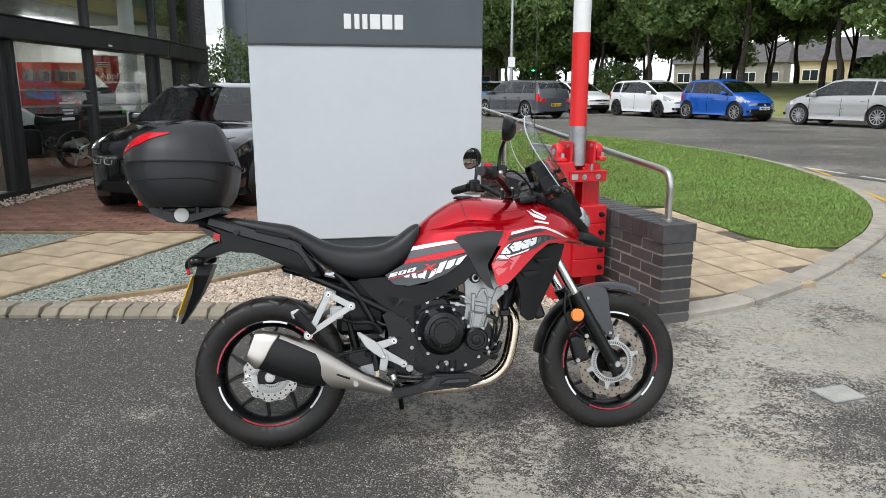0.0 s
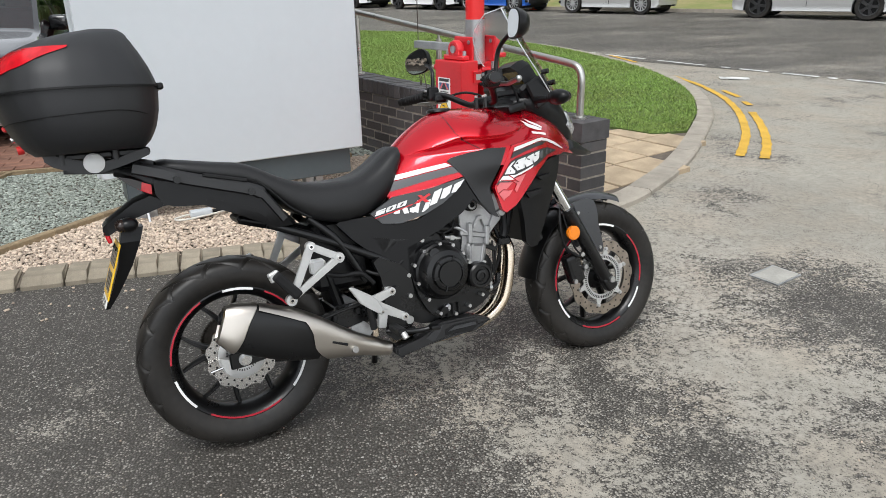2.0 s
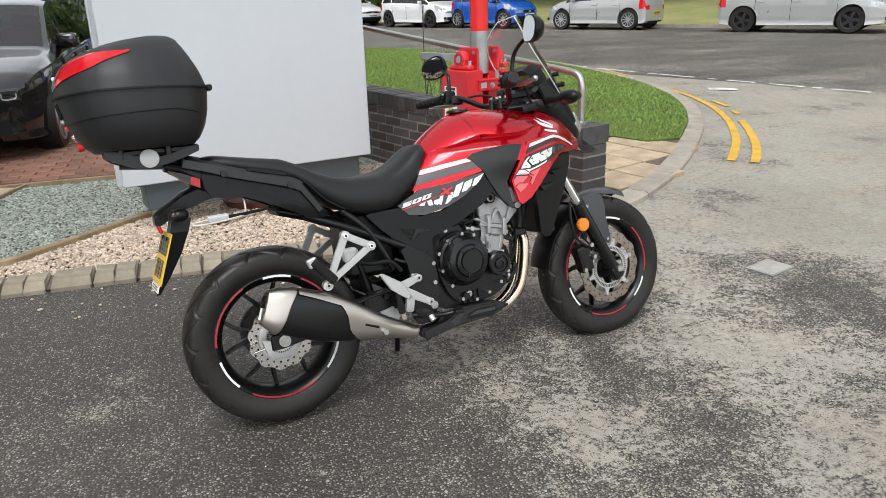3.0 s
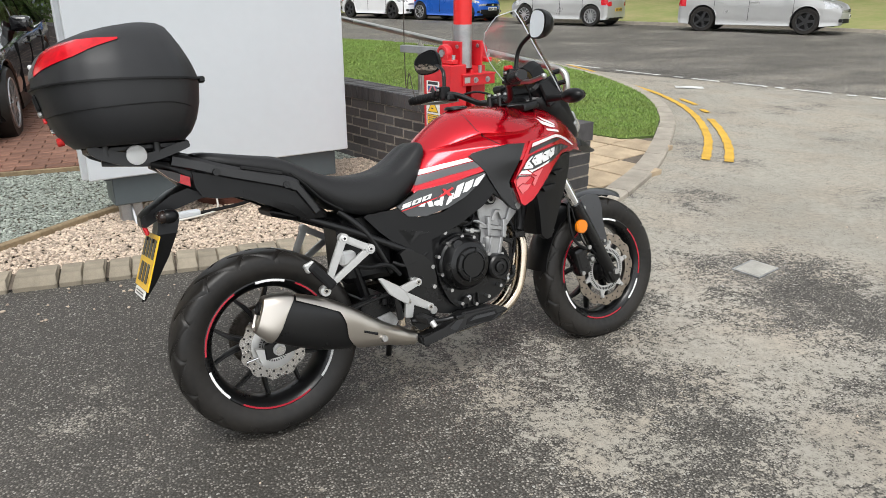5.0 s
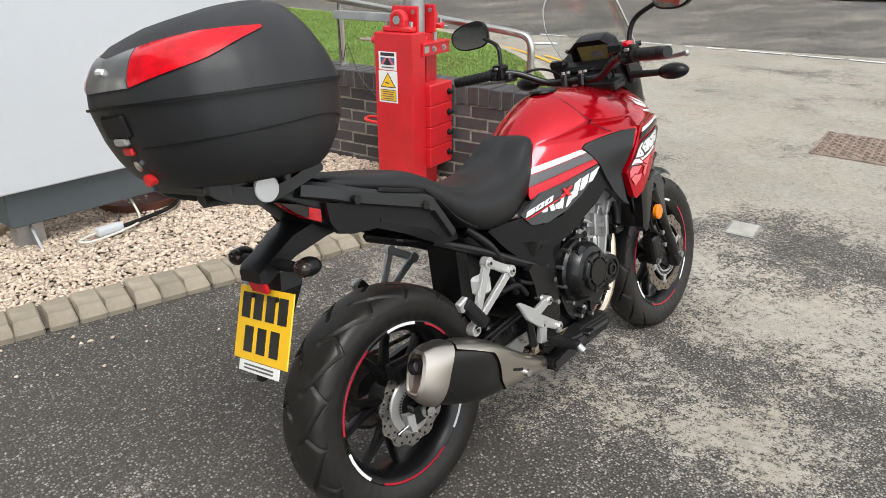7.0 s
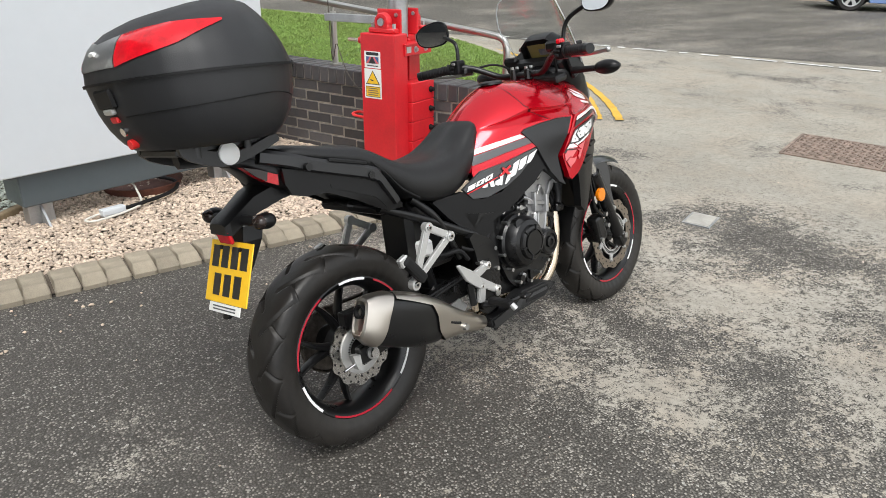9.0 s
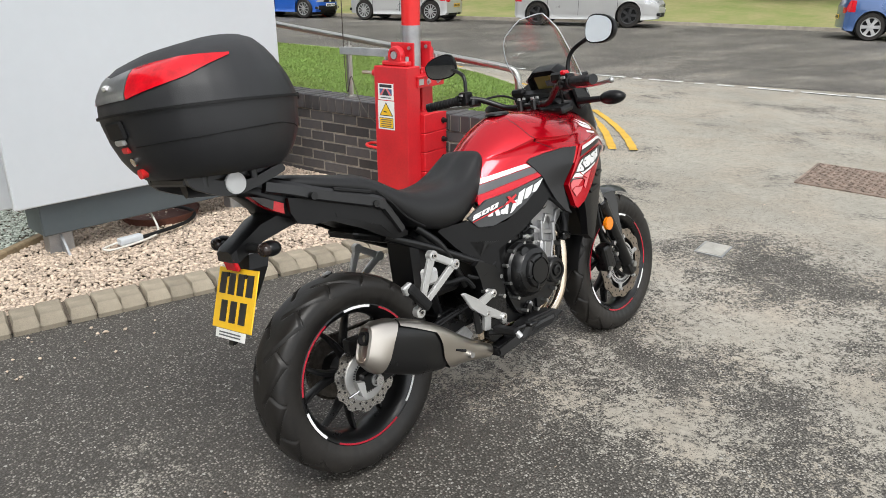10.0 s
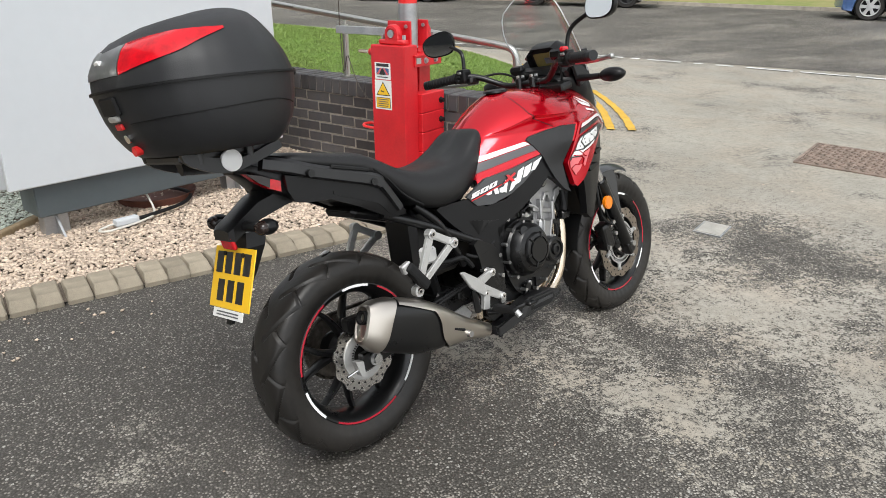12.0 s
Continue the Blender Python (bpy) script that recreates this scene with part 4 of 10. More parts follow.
for c in range(7):
    n_b = int(WALL_LEN / 0.225)
    for i in range(n_b):
        s = 0.1075 + i * 0.225 + (0.1125 if c % 2 else 0)
        x, y, z = wall_at(s, 0.108, 0.025 + c * H_COURSE)
        if s < 4.3:
            ob = new("brick", me_brick)
            ob.parent = wall
            ob.matrix_local = pose(x, y, z, 0, 0, wall_turn + rk.uniform(-0.35, 0.35)) @ Matrix.Translation((0, rk.uniform(-0.0015, 0.0015), 0))
        else:
            far_box.add((x, y, z), (0.215, 0.2155, 0.0635), radians(wall_turn))
    if c % 2:
        x, y, z = wall_at(0.05, 0.108, 0.025 + c * H_COURSE)
        far_box.add((x, y, z), (0.10, 0.2155, 0.0635), radians(wall_turn))
for i in range(int(WALL_LEN / 0.076)):
    s = 0.13 + i * 0.076
    x, y, z = wall_at(s, 0.108, 0.025 + 7 * H_COURSE + 0.018)
    if s < 4.3:
        ob = new("coping_brick", me_cope)
        ob.parent = wall
        ob.matrix_local = pose(x, y, z + rk.uniform(-0.002, 0.002), 0, 0, wall_turn + rk.uniform(-0.6, 0.6))
    else:
        far_box.add((x, y, z), (0.066, 0.235, 0.105), radians(wall_turn))
x, y, z = wall_at(0.045, 0.108, 0.025 + 7 * H_COURSE + 0.018)
far_box.add((x, y, z), (0.098, 0.236, 0.108), radians(wall_turn))
tagged(quick("far_bricks", far_box.v, far_box.f, "brick_rest", wall), kind="stuff")

# ---- handrail ----
rail = thing("handrail", "brushed stainless steel handrail on the brick wall", "handrail", at=None)
R0 = Vector((*(WALL_A + WALL_U * 0.13 + WALL_M * 0.115), 0.93))


def rail_pt(s):
    p = R0.xy + WALL_U * s
    return Vector((p.x, p.y, 0.935 + 0.113 * (p.y - R0.y)))


foot = Vector((R0.x, R0.y, rise(R0.y) + 0.61))
bm = bmesh.new()
pipe(bm, [foot, foot + Vector((0, 0, 0.13)), foot + Vector((0, 0, 0.23)), foot.lerp(rail_pt(0.0), 0.97) + Vector((WALL_U.x, WALL_U.y, 0)) * 0.03, rail_pt(0.12), rail_pt(0.35), rail_pt(1.5)], 0.0215, 14, 8)
rod(bm, rail_pt(1.5), rail_pt(6.2), 0.0215)
part("tube", bm, "steel", rail, smooth=True)
for s in (1.36, 2.48, 3.6, 4.75, 6.0):
    t = rail_pt(s)
    base_z = rise(t.y) + 0.61
    bm = rod(bmesh.new(), (t.x, t.y, base_z), (t.x, t.y, t.z - 0.05), 0.0215)
    rod(bm, (t.x, t.y, t.z - 0.05), (t.x, t.y, t.z - 0.01), 0.009)
    part("post", bm, "steel", rail, smooth=True)
    part("flange", rod(bmesh.new(), (t.x, t.y, base_z - 0.002), (t.x, t.y, base_z + 0.012), 0.045), "steel", rail)
part("flange", rod(bmesh.new(), foot - Vector((0, 0, 0.002)), foot + Vector((0, 0, 0.012)), 0.045), "steel", rail)

# ---- raised barrier: its weights face along the wall, its labels face the forecourt ----
bar = thing("barrier", "red raised boom barrier with counterweights and a red and white pole", "barrier", at=pose(0.83, 4.71, rise(4.71), 0, 0, wall_turn - 90))


def b_part(name, centre, size, material="barrier_red", bevel=0.005, parent=None, label=""):
    return part(name, block(bmesh.new(), centre, size, bevel), material, parent or bar, label)


b_part("main_post", (-0.115, 0.0, 0.465), (0.13, 0.25, 0.93))
b_part("right_post", (0.125, 0.035, 0.455), (0.115, 0.17, 0.91))
b_part("back_plate", (0.01, 0.10, 0.44), (0.13, 0.02, 0.86))
b_part("channel", (-0.03, -0.01, 0.55), (0.02, 0.16, 0.68))
b_part("channel", (0.052, 0.0, 0.55), (0.02, 0.14, 0.68))
cb = b_part("cross_bar", (0.045, -0.130, 0.835), (0.27, 0.012, 0.062), bevel=0.002)
b_part("ledge", (0.045, -0.100, 0.868), (0.28, 0.085, 0.010), bevel=0.002, parent=cb)
b_part("type_plate", (-0.055, -0.1372, 0.838), (0.044, 0.003, 0.034), "silver_paint", 0, cb, "small silver type plate")
for x in (0.015, 0.115):
    part("bolt", rod(bmesh.new(), (x, -0.136, 0.835), (x, -0.150, 0.835), 0.012, seg=6), "galv", cb)
    part("washer", rod(bmesh.new(), (x, -0.136, 0.835), (x, -0.139, 0.835), 0.018, seg=16), "galv", cb)
part("bolt", rod(bmesh.new(), (0.085, -0.10, 0.872), (0.085, -0.10, 0.915), 0.012, seg=8), "galv", cb)
for i in range(4):
    w = b_part("weight", (0.065, -0.080, 0.234 + i * 0.118), (0.235, 0.150, 0.1165), bevel=0.005)
    part("knob", rod(bmesh.new(), (0.140, -0.155, 0.234 + i * 0.118), (0.140, -0.182, 0.234 + i * 0.118), 0.016, 0.012, 16), "rubber", w, "black knob", True)
    part("knob_base", rod(bmesh.new(), (0.140, -0.154, 0.234 + i * 0.118), (0.140, -0.163, 0.234 + i * 0.118), 0.019, seg=6), "rubber", w)
for x in (-0.055, 0.115):
    part("lug", block(bmesh.new(), (x, 0.0, 0.985), (0.016, 0.17, 0.15), 0.004), "barrier_red", bar)
    part("lug_bolt", rod(bmesh.new(), (x - 0.015, -0.055, 1.03), (x + 0.015, -0.055, 1.03), 0.012, seg=6), "galv", bar)
for x in (-0.115, 0.175):
    bm = lathe(bmesh.new(), [(0.0, x - 0.020), (0.030, x - 0.020), (0.032, x - 0.026), (0.046, x - 0.024), (0.052, x - 0.014), (0.052, x + 0.014), (0.046, x + 0.024), (0.030, x + 0.024), (0.0, x + 0.020)], (0, 0.0, 0.992), "x", 32)
    block(bm, (x, 0.0, 0.945), (0.05, 0.19, 0.028), 0.006)
    block(bm, (x, 0.0, 0.965), (0.046, 0.10, 0.04), 0.006)
    br = part("bearing", bm, "barrier_red", bar, "red pillow block bearing", True, 40)
    part("shaft", rod(bmesh.new(), (x - 0.030, 0.0, 0.992), (x + 0.030, 0.0, 0.992), 0.022, seg=20), "galv", br, "steel shaft end", smooth=True)
    for y in (-0.078, 0.078):
        part("bearing_bolt", rod(bmesh.new(), (x, y, 0.955), (x, y, 0.985), 0.011, seg=6), "galv", br)
part("lug_bar", rod(bmesh.new(), (-0.150, 0.12, 0.885), (-0.150, 0.235, 0.885), 0.011, seg=14), "bronze", bar, "bare brass-coloured pin", smooth=True)
part("lug_boss", rod(bmesh.new(), (-0.150, 0.12, 0.885), (-0.150, 0.150, 0.885), 0.020, seg=16), "barrier_red", bar, smooth=True)
part("ring", pipe(bmesh.new(), [(-0.165, 0.12, 0.43), (-0.165, 0.20, 0.435), (-0.14, 0.235, 0.44), (-0.09, 0.235, 0.44), (-0.065, 0.20, 0.435), (-0.065, 0.12, 0.43)], 0.009, 8), "red_tape", bar, "red steel loop handle", smooth=True)
part("shelf", block(bmesh.new(), (-0.05, 0.29, 0.995), (0.05, 0.40, 0.045), 0.003), "galv", bar, "grey steel bracket arm")
part("wire", pipe(bmesh.new(), [(-0.05, 0.47, 4.2), (-0.05, 0.475, 1.02), (-0.07, 0.40, 0.84), (-0.11, 0.28, 0.66), (-0.14, 0.13, 0.56)], 0.0032, 5), "chain", bar, "thin dark wire")
# pole
part("socket", rod(bmesh.new(), (0.030, 0.0, 0.90), (0.030, 0.0, 1.155), 0.058, seg=24), "galv", bar, "bare galvanised pole foot", smooth=True)
z0, zz = 1.155, 0
while z0 < 4.6:
    part("sleeve", rod(bmesh.new(), (0.030, 0, z0), (0.030, 0, z0 + 0.585), 0.056, seg=24), "red_tape" if zz % 2 == 0 else "white", bar, "red sleeve" if zz % 2 == 0 else "white sleeve", smooth=True)
    z0, zz = z0 + 0.585, zz + 1


# labels on the side of the main post
def on_side(name, pts, lift, material, parent, label=""):
    """A thin plate of outline (y, z) on the post's outer side, lift metres proud."""
    bm = bmesh.new()
    f = bm.faces.new([bm.verts.new((-0.180 - lift, y, z)) for y, z in pts])
    got = bmesh.ops.extrude_face_region(bm, geom=[f])
    for v in got["geom"]:
        if isinstance(v, bmesh.types.BMVert):
            v.co.x -= 0.0008
    return part(name, bm, material, parent, label)


def side_box(name, y, z, w, h, lift, material, parent, label=""):
    return on_side(name, [(y - w / 2, z - h / 2), (y + w / 2, z - h / 2), (y + w / 2, z + h / 2), (y - w / 2, z + h / 2)], lift, material, parent, label)


LY = 0.036
maker = side_box("maker_label", LY, 0.783, 0.118, 0.096, 0.001, "white", bar, "white maker's label with a flag in plain bars")
side_box("name_bar", LY, 0.817, 0.092, 0.017, 0.002, "black_decal", maker)
side_box("flag", LY, 0.781, 0.092, 0.038, 0.002, "car_blue_soft", maker)
for q in (((-0.046, 0.762), (-0.030, 0.762), (-0.004, 0.800), (-0.016, 0.800)), ((0.046, 0.762), (0.030, 0.762), (0.004, 0.800), (0.016, 0.800))):
    on_side("flag_stripe", [(LY + y, z) for y, z in q], 0.003, "pink_decal", maker)
on_side("flag_mark", [(LY - 0.024, 0.762), (LY + 0.024, 0.762), (LY + 0.004, 0.798), (LY - 0.004, 0.798)], 0.004, "black_decal", maker)
side_box("text_line", LY, 0.748, 0.080, 0.006, 0.002, "grey_decal", maker)
wlab = side_box("warning_label", LY, 0.644, 0.125, 0.172, 0.001, "white", bar, "white and yellow warning label")
on_side("triangle_edge", [(LY - 0.052, 0.640), (LY + 0.052, 0.640), (LY, 0.722)], 0.002, "black_decal", wlab)
on_side("triangle", [(LY - 0.044, 0.6445), (LY + 0.044, 0.6445), (LY, 0.7135)], 0.003, "plate_yellow", wlab, "yellow warning triangle")
on_side("pictogram", [(LY - 0.004, 0.660), (LY + 0.018, 0.664), (LY + 0.016, 0.670), (LY - 0.006, 0.666)], 0.004, "black_decal", wlab)
side_box("notice_edge", LY, 0.598, 0.106, 0.062, 0.002, "black_decal", wlab)
side_box("notice", LY, 0.598, 0.100, 0.056, 0.003, "plate_yellow", wlab, "yellow notice")
for i in range(4):
    side_box("notice_line", LY, 0.617 - i * 0.0125, 0.082 - 0.010 * (i % 2), 0.0045, 0.004, "grey_decal", wlab)

# ---- pylon sign ----
SL, SR = Vector((-1.341, 4.934)), Vector((0.25, 5.294))
sd = SR - SL
sign = thing("pylon_sign", "tall grey pylon sign with a dark header on short legs", "sign", at=pose(SL.x, SL.y, rise(5.1), 0, 0, math.degrees(math.atan2(sd.y, sd.x))))
SW = sd.length
Z0 = rise(5.1)
part("front_panel", block(bmesh.new(), (SW / 2, 0.02, (0.368 + 1.720) / 2 - Z0), (SW, 0.04, 1.720 - 0.368), 0.006), "sign_grey", sign, "pale grey lower sign face")
part("back_panel", block(bmesh.new(), (SW / 2 - 0.02, 0.24, (0.33 + 1.720) / 2 - Z0), (SW - 0.02, 0.05, 1.720 - 0.33), 0.006), "sign_grey", sign)
part("core", block(bmesh.new(), (SW / 2, 0.13, 1.3 - Z0), (SW - 0.16, 0.17, 1.9), 0.004), "sign_dark", sign)
part("header", block(bmesh.new(), (SW / 2, 0.135, 2.074 - Z0), (SW + 0.004, 0.275, 0.69), 0.006), "sign_dark", sign, "dark slate-grey header box")
part("header_seam", block(bmesh.new(), (SW / 2, -0.0045, 1.726 - Z0), (SW, 0.004, 0.010)), "black_decal", sign)
# maker's lettering, as plain white bars
for x, w in ((-0.165, 0.05), (-0.10, 0.035), (-0.045, 0.035), (0.025, 0.07), (0.11, 0.07), (0.19, 0.06)):
    part("letter_bar", block(bmesh.new(), (SW / 2 + 0.02 + x, -0.004, 1.885 - Z0), (w, 0.008, 0.10), 0.003), "white", sign, "raised plain white bar")
part("plinth", block(bmesh.new(), (SW / 2 + 0.02, 0.15, 0.285 - Z0), (SW - 0.20, 0.22, 0.18), 0.006), "sign_dark", sign, "slate-grey base beam")
for x in (0.215, SW - 0.33):
    bm = bmesh.new()
    block(bm, (x, 0.13, 0.105 - Z0), (0.125, 0.08, 0.21), 0.004)
    leg = part("leg", bm, "galv", sign, "grey steel leg")
    bm = bmesh.new()
    v = [bm.verts.new((x + dx, *q)) for dx in (-0.006, 0.006) for q in ((0.10, 0.20 - Z0), (-0.025, 0.04 - Z0), (0.10, 0.04 - Z0))]
    for f in ((0, 1, 2), (5, 4, 3), (0, 3, 4, 1), (1, 4, 5, 2), (2, 5, 3, 0)):
        bm.faces.new([v[i] for i in f])
    part("gusset", bm, "galv", leg)

# what lies under the sign
pan = thing("shallow_pan", "flat terracotta-brown pan lying on the pebbles under the sign", "pan", at=pose(-0.56, 5.40, rise(5.4) + 0.026))
bm = bmesh.new()
lathe(bm, [(0.0, 0.0), (0.21, 0.0), (0.235, 0.05), (0.225, 0.05), (0.2, 0.015), (0.0, 0.012)], axis="z", seg=32)
part("pan_body", bm, "terracotta", pan, smooth=True)
lead = thing("power_lead", "white flex with a grey connector and black cable", "cable", at=pose(0, 0, rise(5.2) + 0.048))
part("white_flex", pipe(bmesh.new(), [(-0.68, 5.40, 0.22), (-0.665, 5.24, 0.11), (-0.66, 5.06, 0.012), (-0.74, 4.95, 0.006), (-0.93, 4.865, 0.006), (-0.985, 4.90, 0.006), (-0.93, 4.945, 0.008), (-0.89, 4.95, 0.012)], 0.006, 8), "cable_white", lead, "white flex", smooth=True)
part("connector", block(bmesh.new(), (-0.835, 4.955, 0.016), (0.13, 0.05, 0.04), 0.01, Matrix.Rotation(radians(14), 3, "Z"), 2), "sign_grey", lead, "grey plastic connector")
part("black_cable", pipe(bmesh.new(), [(-0.775, 4.97, 0.012), (-0.66, 5.02, 0.01), (-0.48, 5.12, 0.01), (-0.40, 5.24, 0.02), (-0.42, 5.38, 0.02), (-0.5, 5.5, 0.02)], 0.011, 8), "rubber", lead, "black cable", smooth=True)
# ---- the motorcycle ----
# its own axes: x forward, y to its left, z up from the rear tyre's contact
BIKE_AT = pose(-0.678, 2.664, -0.008, 0, 0, 9.13) @ pose(0, 0, 0, 0, 0.65, 0) @ pose(0, 0, 0, -10.75, 0, 0)
moto = thing("motorcycle", "red and black adventure motorcycle leaning on its side stand", "motorcycle", at=BIKE_AT)


def curve(table, x):
    """Smooth reading of a table of (x, value)."""
    if x <= table[0][0]:
        return table[0][1]
    for (x0, a), (x1, b) in zip(table, table[1:]):
        if x <= x1:
            t = (x - x0) / (x1 - x0)
            return a + (b - a) * t
    return table[-1][1]


def soft_curve(table, x, w=0.02):
    return sum(curve(table, x + k * w) for k in (-1, -0.5, 0, 0.5, 1)) / 5


def hull(bm, stations, section, n=30):
    """Skins a symmetric body. stations: (x, half width, low z, top z); section: (share of width, share of height), right side, from low to top."""
    xs = [s[0] for s in stations]
    rings = []
    for i in range(n + 1):
        x = xs[0] + (xs[-1] - xs[0]) * i / n
        w, lo, hi = (soft_curve([(s[0], s[k]) for s in stations], x, (xs[-1] - xs[0]) * 0.02) for k in (1, 2, 3))
        half = [(w * a, lo + (hi - lo) * b) for a, b in section]
        rings.append([(x, -y, z) for y, z in half] + [(x, y, z) for y, z in half[::-1]])
    return loft(bm, rings)


def shell(name, pts, depth, material, off=0.0, thick=0.006, cell=0.025, parent=None, label="", both=False, rounds=0):
    """A panel of given side outline (x, z) that lies on the body's side at depth(x, z), off metres proud."""
    pts = outline([(p[0], p[1]) for p in pts], rounds) if rounds else [Vector(p) for p in pts]
    for side in ((-1, 1) if both else (-1,)):
        bm = bmesh.new()
        bm.faces.new([bm.verts.new((p[0], 0, p[1])) for p in pts])
        bmesh.ops.triangulate(bm, faces=bm.faces[:])
        for axis in (0, 2):
            lo, hi = min(v.co[axis] for v in bm.verts), max(v.co[axis] for v in bm.verts)
            k = int((hi - lo) / cell)
            for i in range(1, k + 1):
                co, no = Vector((0, 0, 0)), Vector((0, 0, 0))
                co[axis], no[axis] = lo + (hi - lo) * i / (k + 1), 1
                bmesh.ops.bisect_plane(bm, geom=bm.verts[:] + bm.edges[:] + bm.faces[:], plane_co=co, plane_no=no)
        for v in bm.verts:
            v.co.y = side * (depth(v.co.x, v.co.z) + off)
        got = bmesh.ops.extrude_face_region(bm, geom=bm.faces[:])
        for v in got["geom"]:
            if isinstance(v, bmesh.types.BMVert):
                v.co.y -= side * thick
        ob = part(name, bm, material, parent or moto, label, True, 35)
    return ob


def bolt(p, r=0.006, material="alu", parent=None, side=-1, name="bolt"):
    bm = rod(bmesh.new(), p, (p[0], p[1] + side * 0.006, p[2]), r, r * 0.8, 8)
    return part(name, bm, material, parent or moto)


# -- wheels --
def arc_band(bm, c, r0, r1, y, a0, a1, thick=0.0015, step=5.0):
    n = max(2, int((a1 - a0) / step))
    rings = []
    for i in range(n + 1):
        a = radians(a0 + (a1 - a0) * i / n)
        ca, sa = math.cos(a), math.sin(a)
        rings.append([(c[0] + r0 * ca, y, c[2] + r0 * sa), (c[0] + r1 * ca, y, c[2] + r1 * sa), (c[0] + r1 * ca, y - thick, c[2] + r1 * sa), (c[0] + r0 * ca, y - thick, c[2] + r0 * sa)])
    return loft(bm, rings)


def petal_disc(bm, c, r_in, r_out, y, thick, waves, depth):
    n = waves * 8
    rings = []
    for rr, yy in ((0, 0), (1, 0), (1, thick), (0, thick), (0, 0)):
        ring = []
        for j in range(n):
            a = 2 * math.pi * j / n
            w = max(-1, min(1, 1.6 * math.cos(a * waves)))
            r = r_in if rr == 0 else r_out - depth * 0.5 * (1 - w)
            ring.append((c[0] + r * math.cos(a), y + yy, c[2] + r * math.sin(a)))
        rings.append(ring)
    return loft(bm, rings, True, False)


def tyre_mesh(R, wide, rim_r, wear_seed):
    """A treaded tyre: rounded crown, grooves cut as real recesses, plain sidewall."""
    prof = []
    half = wide / 2
    for i in range(49):
        t = -1 + 2 * i / 48
        y = half * math.sin(t * math.pi / 2 * 0.96) / math.sin(math.pi / 2 * 0.96)
        r = R - (R - rim_r) * 0.46 * abs(t) ** 2.6
        prof.append((r, y, abs(t)))
    side = [(R - (R - rim_r) * 0.62, half * 1.0, 2), (R - (R - rim_r) * 0.85, half * 0.93, 2), (rim_r + 0.002, half * 0.83, 2), (rim_r - 0.006, half * 0.78, 2)]
    prof = [(r, -y, k) for r, y, k in side[::-1]] + prof + side
    seg = 720
    rings = []
    for r, y, k in prof:
        ring = []
        for j in range(seg):
            a = 2 * math.pi * j / seg
            rr = r
            if k < 0.95:
                s = a / (2 * math.pi) * 15 + (0.5 if y > 0 else 0.0)
                # long swept main groove, and a shorter one between
                f = (s + 0.95 * k + 0.35 * k * k) % 1.0
                g2 = (s + 0.52 - 0.55 * k) % 1.0
                a1 = min(1.0, max(0.0, (0.066 - abs(f - 0.5)) / 0.022)) * min(1.0, max(0.0, (k - 0.05) / 0.04))
                a2 = min(1.0, max(0.0, (0.052 - abs(g2 - 0.5)) / 0.020)) * min(1.0, max(0.0, (k - 0.34) / 0.05)) * min(1.0, max(0.0, (0.90 - k) / 0.05))
                rr -= 0.0080 * max(a1, a2) * min(1.0, (0.95 - k) / 0.03)
            elif k == 2:
                rr += 0.0007 * math.sin(a * 45)
            ring.append((rr * math.cos(a), y, rr * math.sin(a)))
        rings.append(ring)
    return rings


